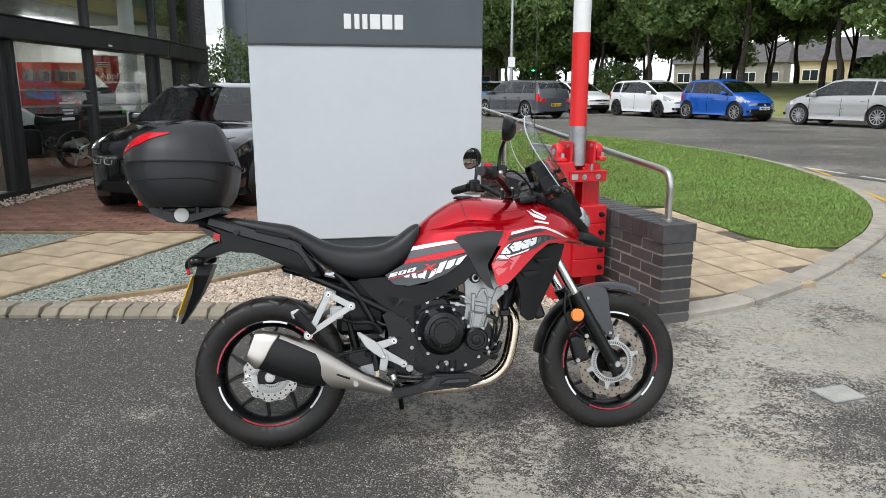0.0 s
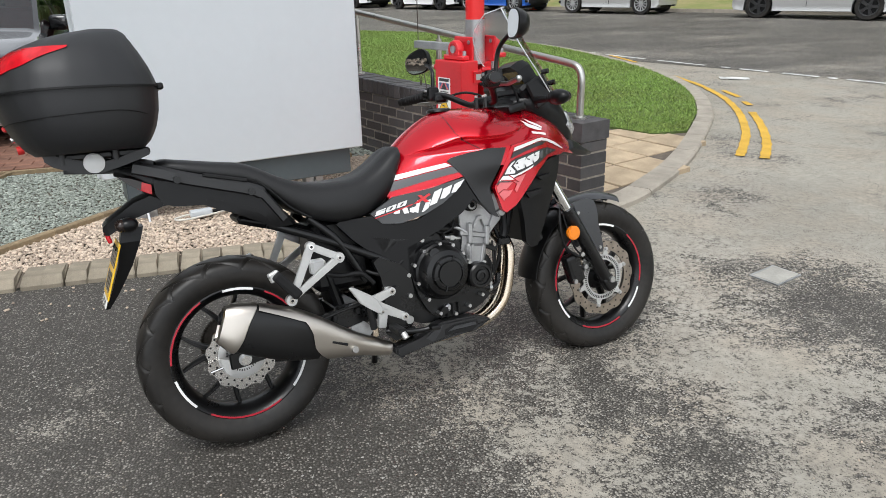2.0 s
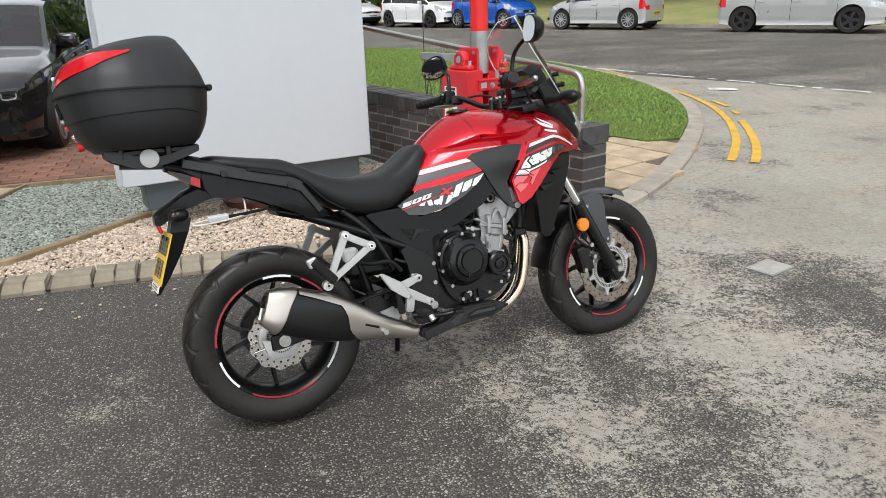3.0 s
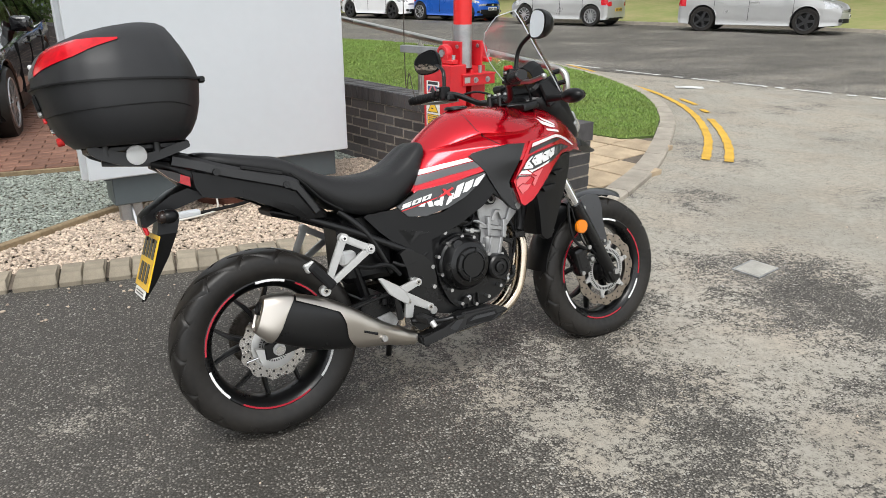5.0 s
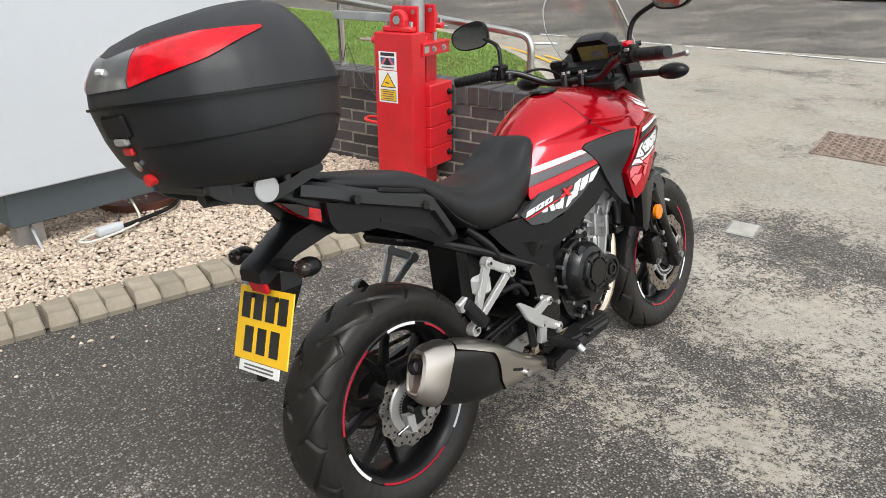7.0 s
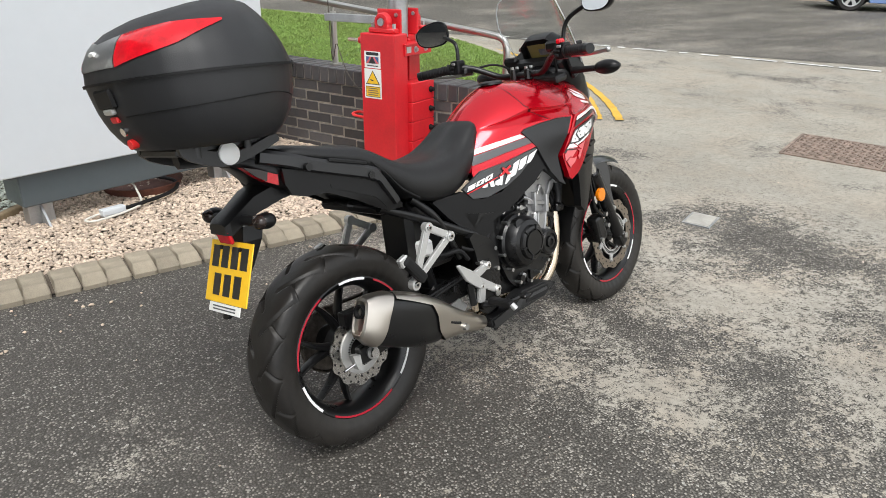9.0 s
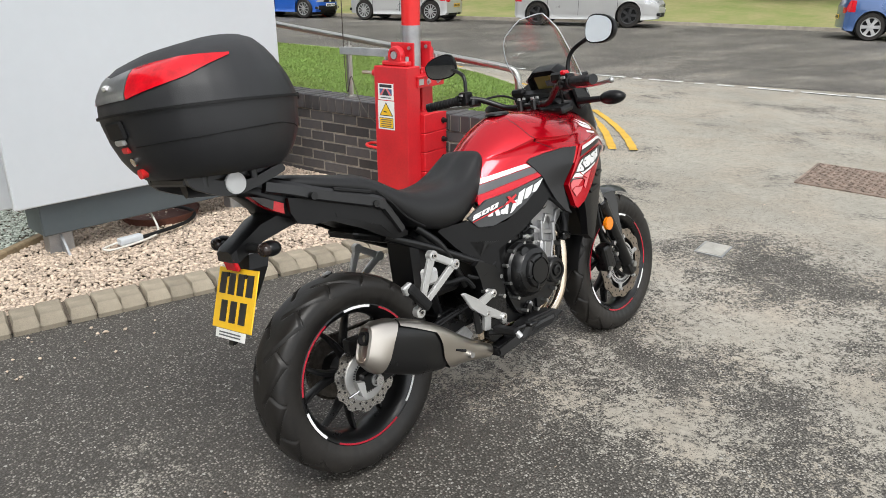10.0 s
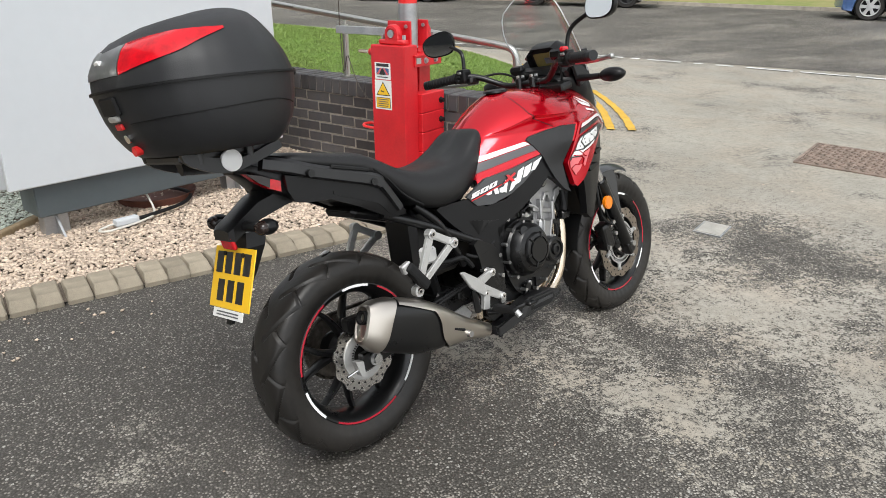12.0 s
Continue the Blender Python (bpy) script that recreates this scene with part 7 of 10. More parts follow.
for q in ([(0.884, 0.752), (0.930, 0.747), (0.950, 0.741), (0.950, 0.738), (0.928, 0.744), (0.886, 0.749)], [(0.912, 0.763), (0.945, 0.738), (0.948, 0.739), (0.915, 0.765)]):
    low_decal("red_streak", q, "red_paint", 0.0070)
# wing mark as a plain white shape
for q in ([(1.030, 0.940), (1.050, 0.928), (1.076, 0.917), (1.104, 0.903), (1.094, 0.899), (1.070, 0.904), (1.052, 0.912), (1.040, 0.922)], [(1.048, 0.945), (1.064, 0.936), (1.084, 0.926), (1.108, 0.911), (1.104, 0.906), (1.080, 0.918), (1.058, 0.931)]):
    decal("wing_bar", q, "white_decal", 0.0030, "plain white wing shape")
decal("name_bar", [(1.050, 0.891), (1.112, 0.881), (1.112, 0.889), (1.050, 0.899)], "white_decal", 0.0028, "plain white bar")

# radiator shroud
shroud = shell("radiator_shroud", [(0.978, 0.702), (1.020, 0.745), (1.068, 0.780), (1.130, 0.800), (1.188, 0.802), (1.165, 0.740), (1.140, 0.686), (1.092, 0.598), (1.042, 0.502), (1.015, 0.498), (0.990, 0.520), (0.985, 0.60), (0.975, 0.66)], lambda x, z: tank_side(x, max(z, 0.70)) - 0.012 - 0.05 * max(0, 0.72 - z), "black_plastic", 0.0, 0.03, label="black moulded radiator shroud", both=True)
shell("shroud_fin", [(0.985, 0.695), (1.060, 0.700), (1.075, 0.690), (1.000, 0.676)], lambda x, z: tank_side(x, 0.7) + 0.004, "black_plastic", 0.0, 0.02, parent=shroud)
shell("shroud_fin", [(1.045, 0.742), (1.110, 0.748), (1.128, 0.738), (1.066, 0.728)], lambda x, z: tank_side(x, 0.72) + 0.004, "black_plastic", 0.0, 0.02, parent=shroud)
part("radiator", block(bmesh.new(), (1.045, 0, 0.62), (0.045, 0.30, 0.26), 0.008, Matrix.Rotation(radians(-20), 3, "Y")), "satin_black", moto, "black radiator")
part("fan_hose", pipe(bmesh.new(), [(0.99, -0.13, 0.66), (0.965, -0.14, 0.60), (0.95, -0.14, 0.55)], 0.014, 10), "rubber", moto, smooth=True)

# beak, cowl and headlight
bm = bmesh.new()
hull(bm, [(1.225, 0.145, 0.805, 0.835), (1.28, 0.125, 0.800, 0.86), (1.34, 0.085, 0.788, 0.845), (1.40, 0.045, 0.780, 0.812), (1.448, 0.008, 0.782, 0.790)], [(0.85, 0), (1, 0.3), (0.9, 0.7), (0.5, 1), (0, 1.05)], 16)
part("beak", bm, "black_plastic", moto, "black front beak", True, 50)
bm = bmesh.new()
hull(bm, [(1.06, 0.085, 0.985, 1.02), (1.12, 0.120, 0.965, 1.055), (1.18, 0.125, 0.93, 1.075), (1.24, 0.105, 0.885, 1.045), (1.30, 0.080, 0.845, 0.955), (1.33, 0.05, 0.84, 0.89)], [(0.9, 0), (1, 0.25), (0.97, 0.6), (0.75, 0.9), (0, 1.0)], 20)
part("cowl", bm, "black_plastic", moto, "matt black headlight cowl", True, 50)
bm = bmesh.new()
hull(bm, [(1.24, 0.095, 0.86, 0.985), (1.30, 0.085, 0.86, 0.965), (1.335, 0.060, 0.87, 0.92)], [(0.8, 0), (1, 0.4), (0.8, 0.85), (0, 1.0)], 10)
part("headlight", bm, "head_lens", moto, "clear headlight lens", True)

# windscreen
rows_s = []
for t in range(13):
    f = t / 12
    z = 1.02 + 0.325 * f
    xc = curve([(1.02, 1.285), (1.106, 1.232), (1.21, 1.160), (1.345, 1.092)], z)
    hw = curve([(1.02, 0.125), (1.09, 0.150), (1.20, 0.158), (1.28, 0.135), (1.325, 0.095), (1.345, 0.06)], z)
    rows_s.append([(xc - 0.10 * (k / 8) ** 2 * (hw / 0.15), hw * k / 8, z - 0.012 * (k / 8) ** 2) for k in range(-8, 9)])
bm = bmesh.new()
va = [[bm.verts.new(p) for p in r] for r in rows_s]
vb = [[bm.verts.new((p[0] - 0.0030, p[1], p[2] - 0.002)) for p in r] for r in rows_s]
for g, flip in ((va, False), (vb, True)):
    for a, b in zip(g, g[1:]):
        for i in range(16):
            q = (a[i], a[i + 1], b[i + 1], b[i])
            bm.faces.new(q[::-1] if flip else q)
edge_a = va[0] + [r[-1] for r in va[1:]] + va[-1][-2::-1] + [r[0] for r in va[-2:0:-1]]
edge_b = vb[0] + [r[-1] for r in vb[1:]] + vb[-1][-2::-1] + [r[0] for r in vb[-2:0:-1]]
for i in range(len(edge_a)):
    j = (i + 1) % len(edge_a)
    bm.faces.new((edge_a[i], edge_a[j], edge_b[j], edge_b[i]))
scr = part("windscreen", bm, "screen", moto, "clear acrylic windscreen", True, 40)
scr.visible_shadow = False
bm = bmesh.new()
for s in (-1, 1):
    pipe(bm, [rows_s[i][8 + s * 8] for i in range(0, 13, 2)], 0.0022, 6, 2)
pipe(bm, [rows_s[12][i] for i in range(0, 17, 2)], 0.0022, 6, 2)
part("screen_edge", bm, "sign_grey", scr, "polished screen edge", True)
for z in (1.06, 1.10):
    for s in (-1, 1):
        x = curve([(1.02, 1.285), (1.106, 1.232), (1.21, 1.160)], z)
        part("screen_bolt", rod(bmesh.new(), (x - 0.075, s * 0.125, z), (x - 0.06, s * 0.145, z + 0.003), 0.009, seg=12), "satin_black", scr)

# dash
dn = Matrix.Rotation(radians(-28), 3, "Y")
D_OUT = [(-0.088, -0.030), (-0.060, -0.058), (0.060, -0.058), (0.088, -0.030), (0.080, 0.040), (0.048, 0.064), (-0.048, 0.064), (-0.080, 0.040)]


def dash_ring(x, k):
    return [Vector((1.145, 0.0, 1.095)) + dn @ Vector((x, y * k, z * k)) for y, z in D_OUT]


bm = loft(bmesh.new(), [dash_ring(0.030, 0.55), dash_ring(0.022, 0.86), dash_ring(0.0, 0.98), dash_ring(-0.030, 1.0), dash_ring(-0.042, 0.98), dash_ring(-0.042, 0.92), dash_ring(-0.026, 0.88), dash_ring(-0.025, 0.3)])
dash = part("dash", bm, "black_plastic", moto, "black instrument housing with a raised rim", True, 32)
part("lcd", block(bmesh.new(), Vector((1.145, 0.0, 1.098)) + dn @ Vector((-0.0255, 0, 0.003)), (0.004, 0.122, 0.062), 0.002, dn), "lcd", dash, "amber-grey display")
part("lcd_digits", block(bmesh.new(), Vector((1.145, 0.01, 1.098)) + dn @ Vector((-0.0282, -0.02, 0.0)), (0.001, 0.045, 0.024), 0.0, dn), "poster_mix", dash)
part("dash_button", rod(bmesh.new(), Vector((1.145, 0.0, 1.095)) + dn @ Vector((-0.026, 0.055, -0.040)), Vector((1.145, 0.0, 1.095)) + dn @ Vector((-0.031, 0.055, -0.040)), 0.006, seg=12), "silver_grey", dash)
part("socket", block(bmesh.new(), (1.10, 0.13, 1.045), (0.03, 0.07, 0.07), 0.01, dn), "black_plastic", moto, "black socket panel")
part("inner_cowl", block(bmesh.new(), (1.11, 0.0, 1.03), (0.05, 0.22, 0.07), 0.012, Matrix.Rotation(radians(-35), 3, "Y")), "black_plastic", moto)
for s in (-1, 1):
    part("cowl_wing", block(bmesh.new(), (1.145, s * 0.128, 1.035), (0.085, 0.014, 0.10), 0.006, Matrix.Rotation(radians(-25), 3, "Y")), "black_plastic", moto, "black screen bracket")
    part("indicator_stem", rod(bmesh.new(), (1.125, s * 0.13, 1.005), (1.118, s * 0.245, 1.005), 0.013, 0.010, 12), "rubber", moto, smooth=True)
    bm = bmesh.new()
    bmesh.ops.create_uvsphere(bm, u_segments=20, v_segments=12, radius=1, matrix=Matrix.Translation((1.113, s * 0.285, 1.006)) @ Matrix.Diagonal((0.030, 0.052, 0.026, 1)))
    ind = part("front_indicator", bm, "black_plastic", moto, "black front indicator pod", True)
    bm = bmesh.new()
    bmesh.ops.create_uvsphere(bm, u_segments=16, v_segments=10, radius=1, matrix=Matrix.Translation((1.128, s * 0.288, 1.006)) @ Matrix.Diagonal((0.020, 0.044, 0.021, 1)))
    part("lens", bm, "smoke_lens", ind, "smoked lens", True)

# -- fork and front mudguard --
f_top, f_bot = Vector((1.085, 0, 0.885)), Vector((1.425, 0, 0.272))
for s in (-1, 1):
    off = Vector((0, s * 0.104, 0))
    part("stanchion", rod(bmesh.new(), f_top + off, f_top.lerp(f_bot, 0.60) + off, 0.0205, seg=24), "chrome", moto, "bright fork tube", True)
    bm = rod(bmesh.new(), f_top.lerp(f_bot, 0.485) + off, f_top.lerp(f_bot, 0.97) + off, 0.0265, 0.0245, 24)
    rod(bm, f_top.lerp(f_bot, 0.475) + off, f_top.lerp(f_bot, 0.50) + off, 0.0285, seg=24)
    sl = part("slider", bm, "satin_black", moto, "black fork slider", True)
    part("axle_lug", block(bmesh.new(), f_bot + off + Vector((-0.004, 0, 0.006)), (0.050, 0.044, 0.062), 0.012, Matrix.Rotation(radians(-29), 3, "Y"), 2), "satin_black", sl)
part("axle_end", rod(bmesh.new(), (1.421, -0.12, 0.293), (1.421, -0.137, 0.293), 0.0135, 0.012, 16), "alu", moto, smooth=True)
part("axle", rod(bmesh.new(), (1.421, -0.12, 0.293), (1.421, 0.12, 0.293), 0.012), "alu", moto, smooth=True)
part("lower_yoke", block(bmesh.new(), f_top.lerp(f_bot, 0.16), (0.075, 0.27, 0.035), 0.012, Matrix.Rotation(radians(-29), 3, "Y"), 2), "satin_black", moto, "black fork yoke")
part("upper_yoke", block(bmesh.new(), (1.045, 0, 0.985), (0.075, 0.27, 0.03), 0.012, Matrix.Rotation(radians(-10), 3, "Y"), 2), "satin_black", moto, "black upper yoke")
part("steering_column", rod(bmesh.new(), (1.115, 0, 0.83), (1.03, 0, 0.99), 0.03), "satin_black", moto, smooth=True)


def guard_arc(name, a0, a1, r, hw, thick, material, label, crown=0.016, taper=0.0):
    rings = []
    n = 16
    for i in range(n + 1):
        f = i / n
        a = radians(a0 + (a1 - a0) * f)
        w = hw * (1 - taper * f)
        ring = []
        for k in range(-4, 5):
            rr = r + crown * (1 - (k / 4) ** 2)
            ring.append((FC[0] + rr * math.cos(a), w * k / 4, FC[2] + rr * math.sin(a)))
        for k in range(4, -5, -1):
            rr = r + crown * (1 - (k / 4) ** 2) - thick
            ring.append((FC[0] + rr * math.cos(a), w * k / 4, FC[2] + rr * math.sin(a)))
        rings.append(ring)
    return part(name, loft(bmesh.new(), rings), material, moto, label, True, 50)


mg = guard_arc("front_mudguard", 118, 66, 0.313, 0.072, 0.004, "grey_gloss", "gunmetal grey front mudguard", 0.024, 0.45)
guard_arc("rear_fender", 172, 116, 0.312, 0.066, 0.004, "black_plastic", "black inner front fender")
for s in (-1, 1):
    bm = plate_xz(bmesh.new(), outline([(1.262, 0.598), (1.325, 0.618), (1.385, 0.616), (1.405, 0.575), (1.408, 0.50), (1.428, 0.42), (1.420, 0.395), (1.395, 0.405), (1.330, 0.505), (1.275, 0.565)], 1), s * 0.078 - 0.004, 0.008)
    part("mudguard_stay", bm, "grey_gloss", mg, "grey mudguard side")
    bolt((1.312, s * 0.082, 0.568), 0.008, "alu", mg, s)
    bolt((1.408, s * 0.082, 0.418), 0.008, "alu", mg, s)
shell("mudguard_vent", [(1.352, 0.612), (1.400, 0.610), (1.42, 0.602), (1.375, 0.598)], lambda x, z: 0.069, "rubber", 0.0, 0.006, parent=mg)
bm = rod(bmesh.new(), (1.248, -0.128, 0.505), (1.248, -0.140, 0.505), 0.027, 0.027, 28)
rod(bm, (1.248, -0.140, 0.505), (1.248, -0.1425, 0.505), 0.024, 0.023, 28)
part("side_reflector", bm, "amber", moto, "round amber side reflector", True)
bm = block(bmesh.new(), (1.262, -0.098, 0.360), (0.062, 0.05, 0.115), 0.014, Matrix.Rotation(radians(-15), 3, "Y"), 2)
cal = part("front_caliper", bm, "satin_black", moto, "black front brake caliper")
for x, z in ((1.288, 0.415), (1.300, 0.365), (1.25, 0.315)):
    part("caliper_bolt", rod(bmesh.new(), (x, -0.12, z), (x, -0.133, z), 0.009, seg=10), "alu", cal)
part("brake_hose", pipe(bmesh.new(), [(1.205, -0.115, 0.60), (1.195, -0.13, 0.52), (1.22, -0.125, 0.45), (1.27, -0.13, 0.41)], 0.0055, 8), "rubber", moto, "black brake hose", True)
part("sensor_wire", pipe(bmesh.new(), [(1.215, -0.12, 0.58), (1.255, -0.125, 0.45), (1.32, -0.115, 0.39), (1.36, -0.10, 0.36)], 0.0035, 6), "rubber", moto, smooth=True)

# -- handlebar --
g_r, g_l = Vector((0.797, -0.415, 1.077)), Vector((0.826, 0.368, 1.050))
bar_pts = [g_r, Vector((0.855, -0.28, 1.078)), Vector((0.900, -0.205, 1.068)), Vector((0.965, -0.115, 1.020)), Vector((0.985, -0.05, 1.012)), Vector((0.990, 0.02, 1.010)), Vector((0.978, 0.10, 1.012)), Vector((0.925, 0.19, 1.055)), Vector((0.880, 0.25, 1.062)), g_l]
part("handlebar", pipe(bmesh.new(), bar_pts, 0.0115, 14, 8), "satin_black", moto, "black tubular handlebar", True)
for end, nxt in ((g_r, bar_pts[1]), (g_l, bar_pts[-2])):
    d = (nxt - end).normalized()
    bm = bmesh.new()
    gp = [(0.0, 0.0155), (0.004, 0.0168)]
    for k in range(7):
        gp += [(0.018 + k * 0.013, 0.0164), (0.0195 + k * 0.013, 0.0180), (0.0265 + k * 0.013, 0.0180), (0.028 + k * 0.013, 0.0164)]
    gp += [(0.111, 0.0165), (0.112, 0.021), (0.121, 0.021), (0.122, 0.014)]
    g_u = d.orthogonal().normalized()
    g_v = d.cross(g_u)
    loft(bm, [[end + d * a + (g_u * math.cos(q) + g_v * math.sin(q)) * rad for q in (2 * math.pi * j / 18 for j in range(18))] for a, rad in gp])
    gr = part("grip", bm, "rubber", moto, "ribbed black rubber grip", True, 40)
    part("bar_end", rod(bmesh.new(), end - d * 0.016, end + d * 0.002, 0.0165, 0.018, 20), "satin_black", gr, "black bar end weight", True)
    sw = part("switch_block", block(bmesh.new(), end + d * 0.148 + Vector((0.004, 0, 0.002)), (0.048, 0.042, 0.056), 0.012, None, 2), "black_plastic", moto, "black switch housing")
    for k in range(3):
        part("switch", block(bmesh.new(), end + d * 0.148 + Vector((-0.026, 0.006 * (k - 1), 0.016 - 0.014 * k)), (0.008, 0.016, 0.009), 0.002), "rubber" if k else "silver_grey", sw)
    if end is g_r:
        part("kill_switch", block(bmesh.new(), end + d * 0.148 + Vector((-0.008, 0.0, 0.033)), (0.030, 0.022, 0.016), 0.005), "red_lens", sw, "red stop switch")
lv = [g_r + Vector((0.115, 0.175, -0.012)), g_r + Vector((0.105, 0.10, -0.016)), g_r + Vector((0.075, 0.03, -0.016)), g_r + Vector((0.062, -0.035, -0.010))]
part("brake_lever", pipe(bmesh.new(), lv, 0.0072, 10, 6, 1.3, 0.75), "alu", moto, "polished brake lever", True)
bm = bmesh.new()
bmesh.ops.create_uvsphere(bm, u_segments=12, v_segments=8, radius=0.010, matrix=Matrix.Translation(lv[-1]))
part("lever_ball", bm, "alu", moto, smooth=True)
part("lever_perch", block(bmesh.new(), g_r + Vector((0.095, 0.165, -0.002)), (0.06, 0.04, 0.03), 0.008), "satin_black", moto)
part("fluid_reservoir", block(bmesh.new(), g_r + Vector((0.115, 0.205, 0.022)), (0.045, 0.06, 0.035), 0.008), "satin_black", moto, "black brake fluid reservoir")
lv = [g_l + Vector((0.11, -0.165, -0.012)), g_l + Vector((0.09, -0.09, -0.016)), g_l + Vector((0.062, -0.02, -0.014)), g_l + Vector((0.05, 0.025, -0.010))]
part("clutch_lever", pipe(bmesh.new(), lv, 0.0068, 10, 6, 1.3, 0.75), "alu", moto, "polished clutch lever", True)
part("lever_perch", block(bmesh.new(), g_l + Vector((0.085, -0.16, -0.002)), (0.05, 0.035, 0.03), 0.008), "satin_black", moto)
for x in (-0.03, 0.035):
    part("bar_clamp", block(bmesh.new(), (0.988, x, 1.012), (0.04, 0.025, 0.045), 0.006), "satin_black", moto)
    part("clamp_bolt", rod(bmesh.new(), (0.975, x, 1.034), (0.974, x, 1.042), 0.007, seg=10), "alu", moto)
    part("clamp_bolt", rod(bmesh.new(), (1.003, x, 1.034), (1.004, x, 1.042), 0.007, seg=10), "alu", moto)
part("clutch_cable", pipe(bmesh.new(), [g_l + Vector((0.11, -0.16, 0)), (0.99, 0.14, 1.06), (1.06, 0.11, 1.03), (1.08, 0.07, 0.97)], 0.0045, 8), "rubber", moto, "black clutch cable", True)
part("brake_line", pipe(bmesh.new(), [g_r + Vector((0.12, 0.22, 0.0)), (0.98, -0.14, 1.10), (1.06, -0.10, 1.04), (1.10, -0.09, 0.90)], 0.0045, 8), "rubber", moto, "black brake line", True)


def mirror_head(c, s):
    """A rounded wing mirror facing back."""
    bm = bmesh.new()
    rings = []
    for x, k in ((0.034, 0.25), (0.028, 0.60), (0.014, 0.88), (0.0, 0.99), (-0.010, 1.0), (-0.012, 0.95)):
        ring = []
        for j in range(28):
            a = 2 * math.pi * j / 28
            ca, sa = math.cos(a), math.sin(a)
            y = 0.072 * k * math.copysign(abs(ca) ** 0.75, ca)
            z = 0.046 * k * math.copysign(abs(sa) ** 0.75, sa) * (1 - 0.16 * s * ca)
            ring.append((x, y, z))
        rings.append(ring)
    loft(bm, rings)
    turn = Matrix.Translation(c) @ Matrix.Rotation(radians(s * 17), 4, "Z") @ Matrix.Rotation(radians(7 if s < 0 else -7), 4, "Y") @ Matrix.Rotation(radians(s * -8), 4, "X")
    bmesh.ops.transform(bm, matrix=turn, verts=bm.verts)
    ob = part("mirror", bm, "black_plastic", moto, "black wing mirror", True, 50)
    bm = bmesh.new()
    ring = []
    for j in range(28):
        a = 2 * math.pi * j / 28
        ca, sa = math.cos(a), math.sin(a)
        ring.append(bm.verts.new((-0.0128, 0.066 * math.copysign(abs(ca) ** 0.75, ca), 0.041 * math.copysign(abs(sa) ** 0.75, sa) * (1 - 0.16 * s * ca))))
    bm.faces.new(ring)
    bmesh.ops.transform(bm, matrix=turn, verts=bm.verts)
    part("mirror_glass", bm, "mirror", ob, "mirror glass")
    return ob


mirror_head((0.895, -0.405, 1.232), -1)
mirror_head((0.905, 0.362, 1.200), 1)
part("mirror_stem", pipe(bmesh.new(), [(0.895, -0.255, 1.09), (0.900, -0.262, 1.15), (0.905, -0.285, 1.185), (0.907, -0.345, 1.213), (0.907, -0.372, 1.222)], 0.0075, 10), "satin_black", moto, "black mirror stem", True)
part("mirror_stem", pipe(bmesh.new(), [(0.895, 0.235, 1.07), (0.902, 0.238, 1.13), (0.908, 0.255, 1.16), (0.915, 0.305, 1.183), (0.916, 0.33, 1.190)], 0.0075, 10), "satin_black", moto, "black mirror stem", True)

# -- seat --
SEAT = [(-0.160, 0.085, 0.898, 0.922), (-0.145, 0.105, 0.892, 0.930), (-0.09, 0.120, 0.878, 0.921), (0.0, 0.125, 0.852, 0.906), (0.083, 0.125, 0.828, 0.894), (0.135, 0.130, 0.798, 0.870), (0.191, 0.137, 0.748, 0.838), (0.248, 0.142, 0.706, 0.815), (0.31, 0.145, 0.682, 0.803), (0.363, 0.145, 0.674, 0.800), (0.42, 0.142, 0.676, 0.803), (0.465, 0.134, 0.686, 0.813), (0.516, 0.122, 0.712, 0.840), (0.556, 0.110, 0.752, 0.872), (0.582, 0.102, 0.80, 0.890), (0.598, 0.090, 0.845, 0.894)]
bm = bmesh.new()
hull(bm, SEAT, [(0.80, 0.0), (0.93, 0.10), (1.0, 0.32), (0.99, 0.58), (0.93, 0.80), (0.78, 0.94), (0.5, 1.0), (0.25, 1.005), (0, 1.0)], 64)
part("seat", bm, "vinyl", moto, "long black vinyl seat dipping at the rider", True, 70)
part("seat_welt", pipe(bmesh.new(), [(0.105, -0.127, 0.842), (0.15, -0.134, 0.80), (0.20, -0.138, 0.745), (0.26, -0.143, 0.705)], 0.003, 6), "rubber", moto, smooth=True)

# -- tail --
bm = bmesh.new()
hull(bm, [(-0.275, 0.030, 0.895, 0.922), (-0.235, 0.062, 0.868, 0.915), (-0.19, 0.085, 0.826, 0.900), (-0.12, 0.104, 0.794, 0.875), (-0.04, 0.112, 0.788, 0.852), (0.04, 0.114, 0.752, 0.828), (0.12, 0.118, 0.708, 0.795), (0.19, 0.120, 0.690, 0.735), (0.215, 0.114, 0.686, 0.700)], [(0.70, 0.0), (0.90, 0.10), (0.98, 0.40), (1.0, 0.62), (0.94, 0.90), (0.6, 1.0), (0, 1.0)], 40)
part("tail_cowl", bm, "black_plastic", moto, "black tail cowl", True, 45)
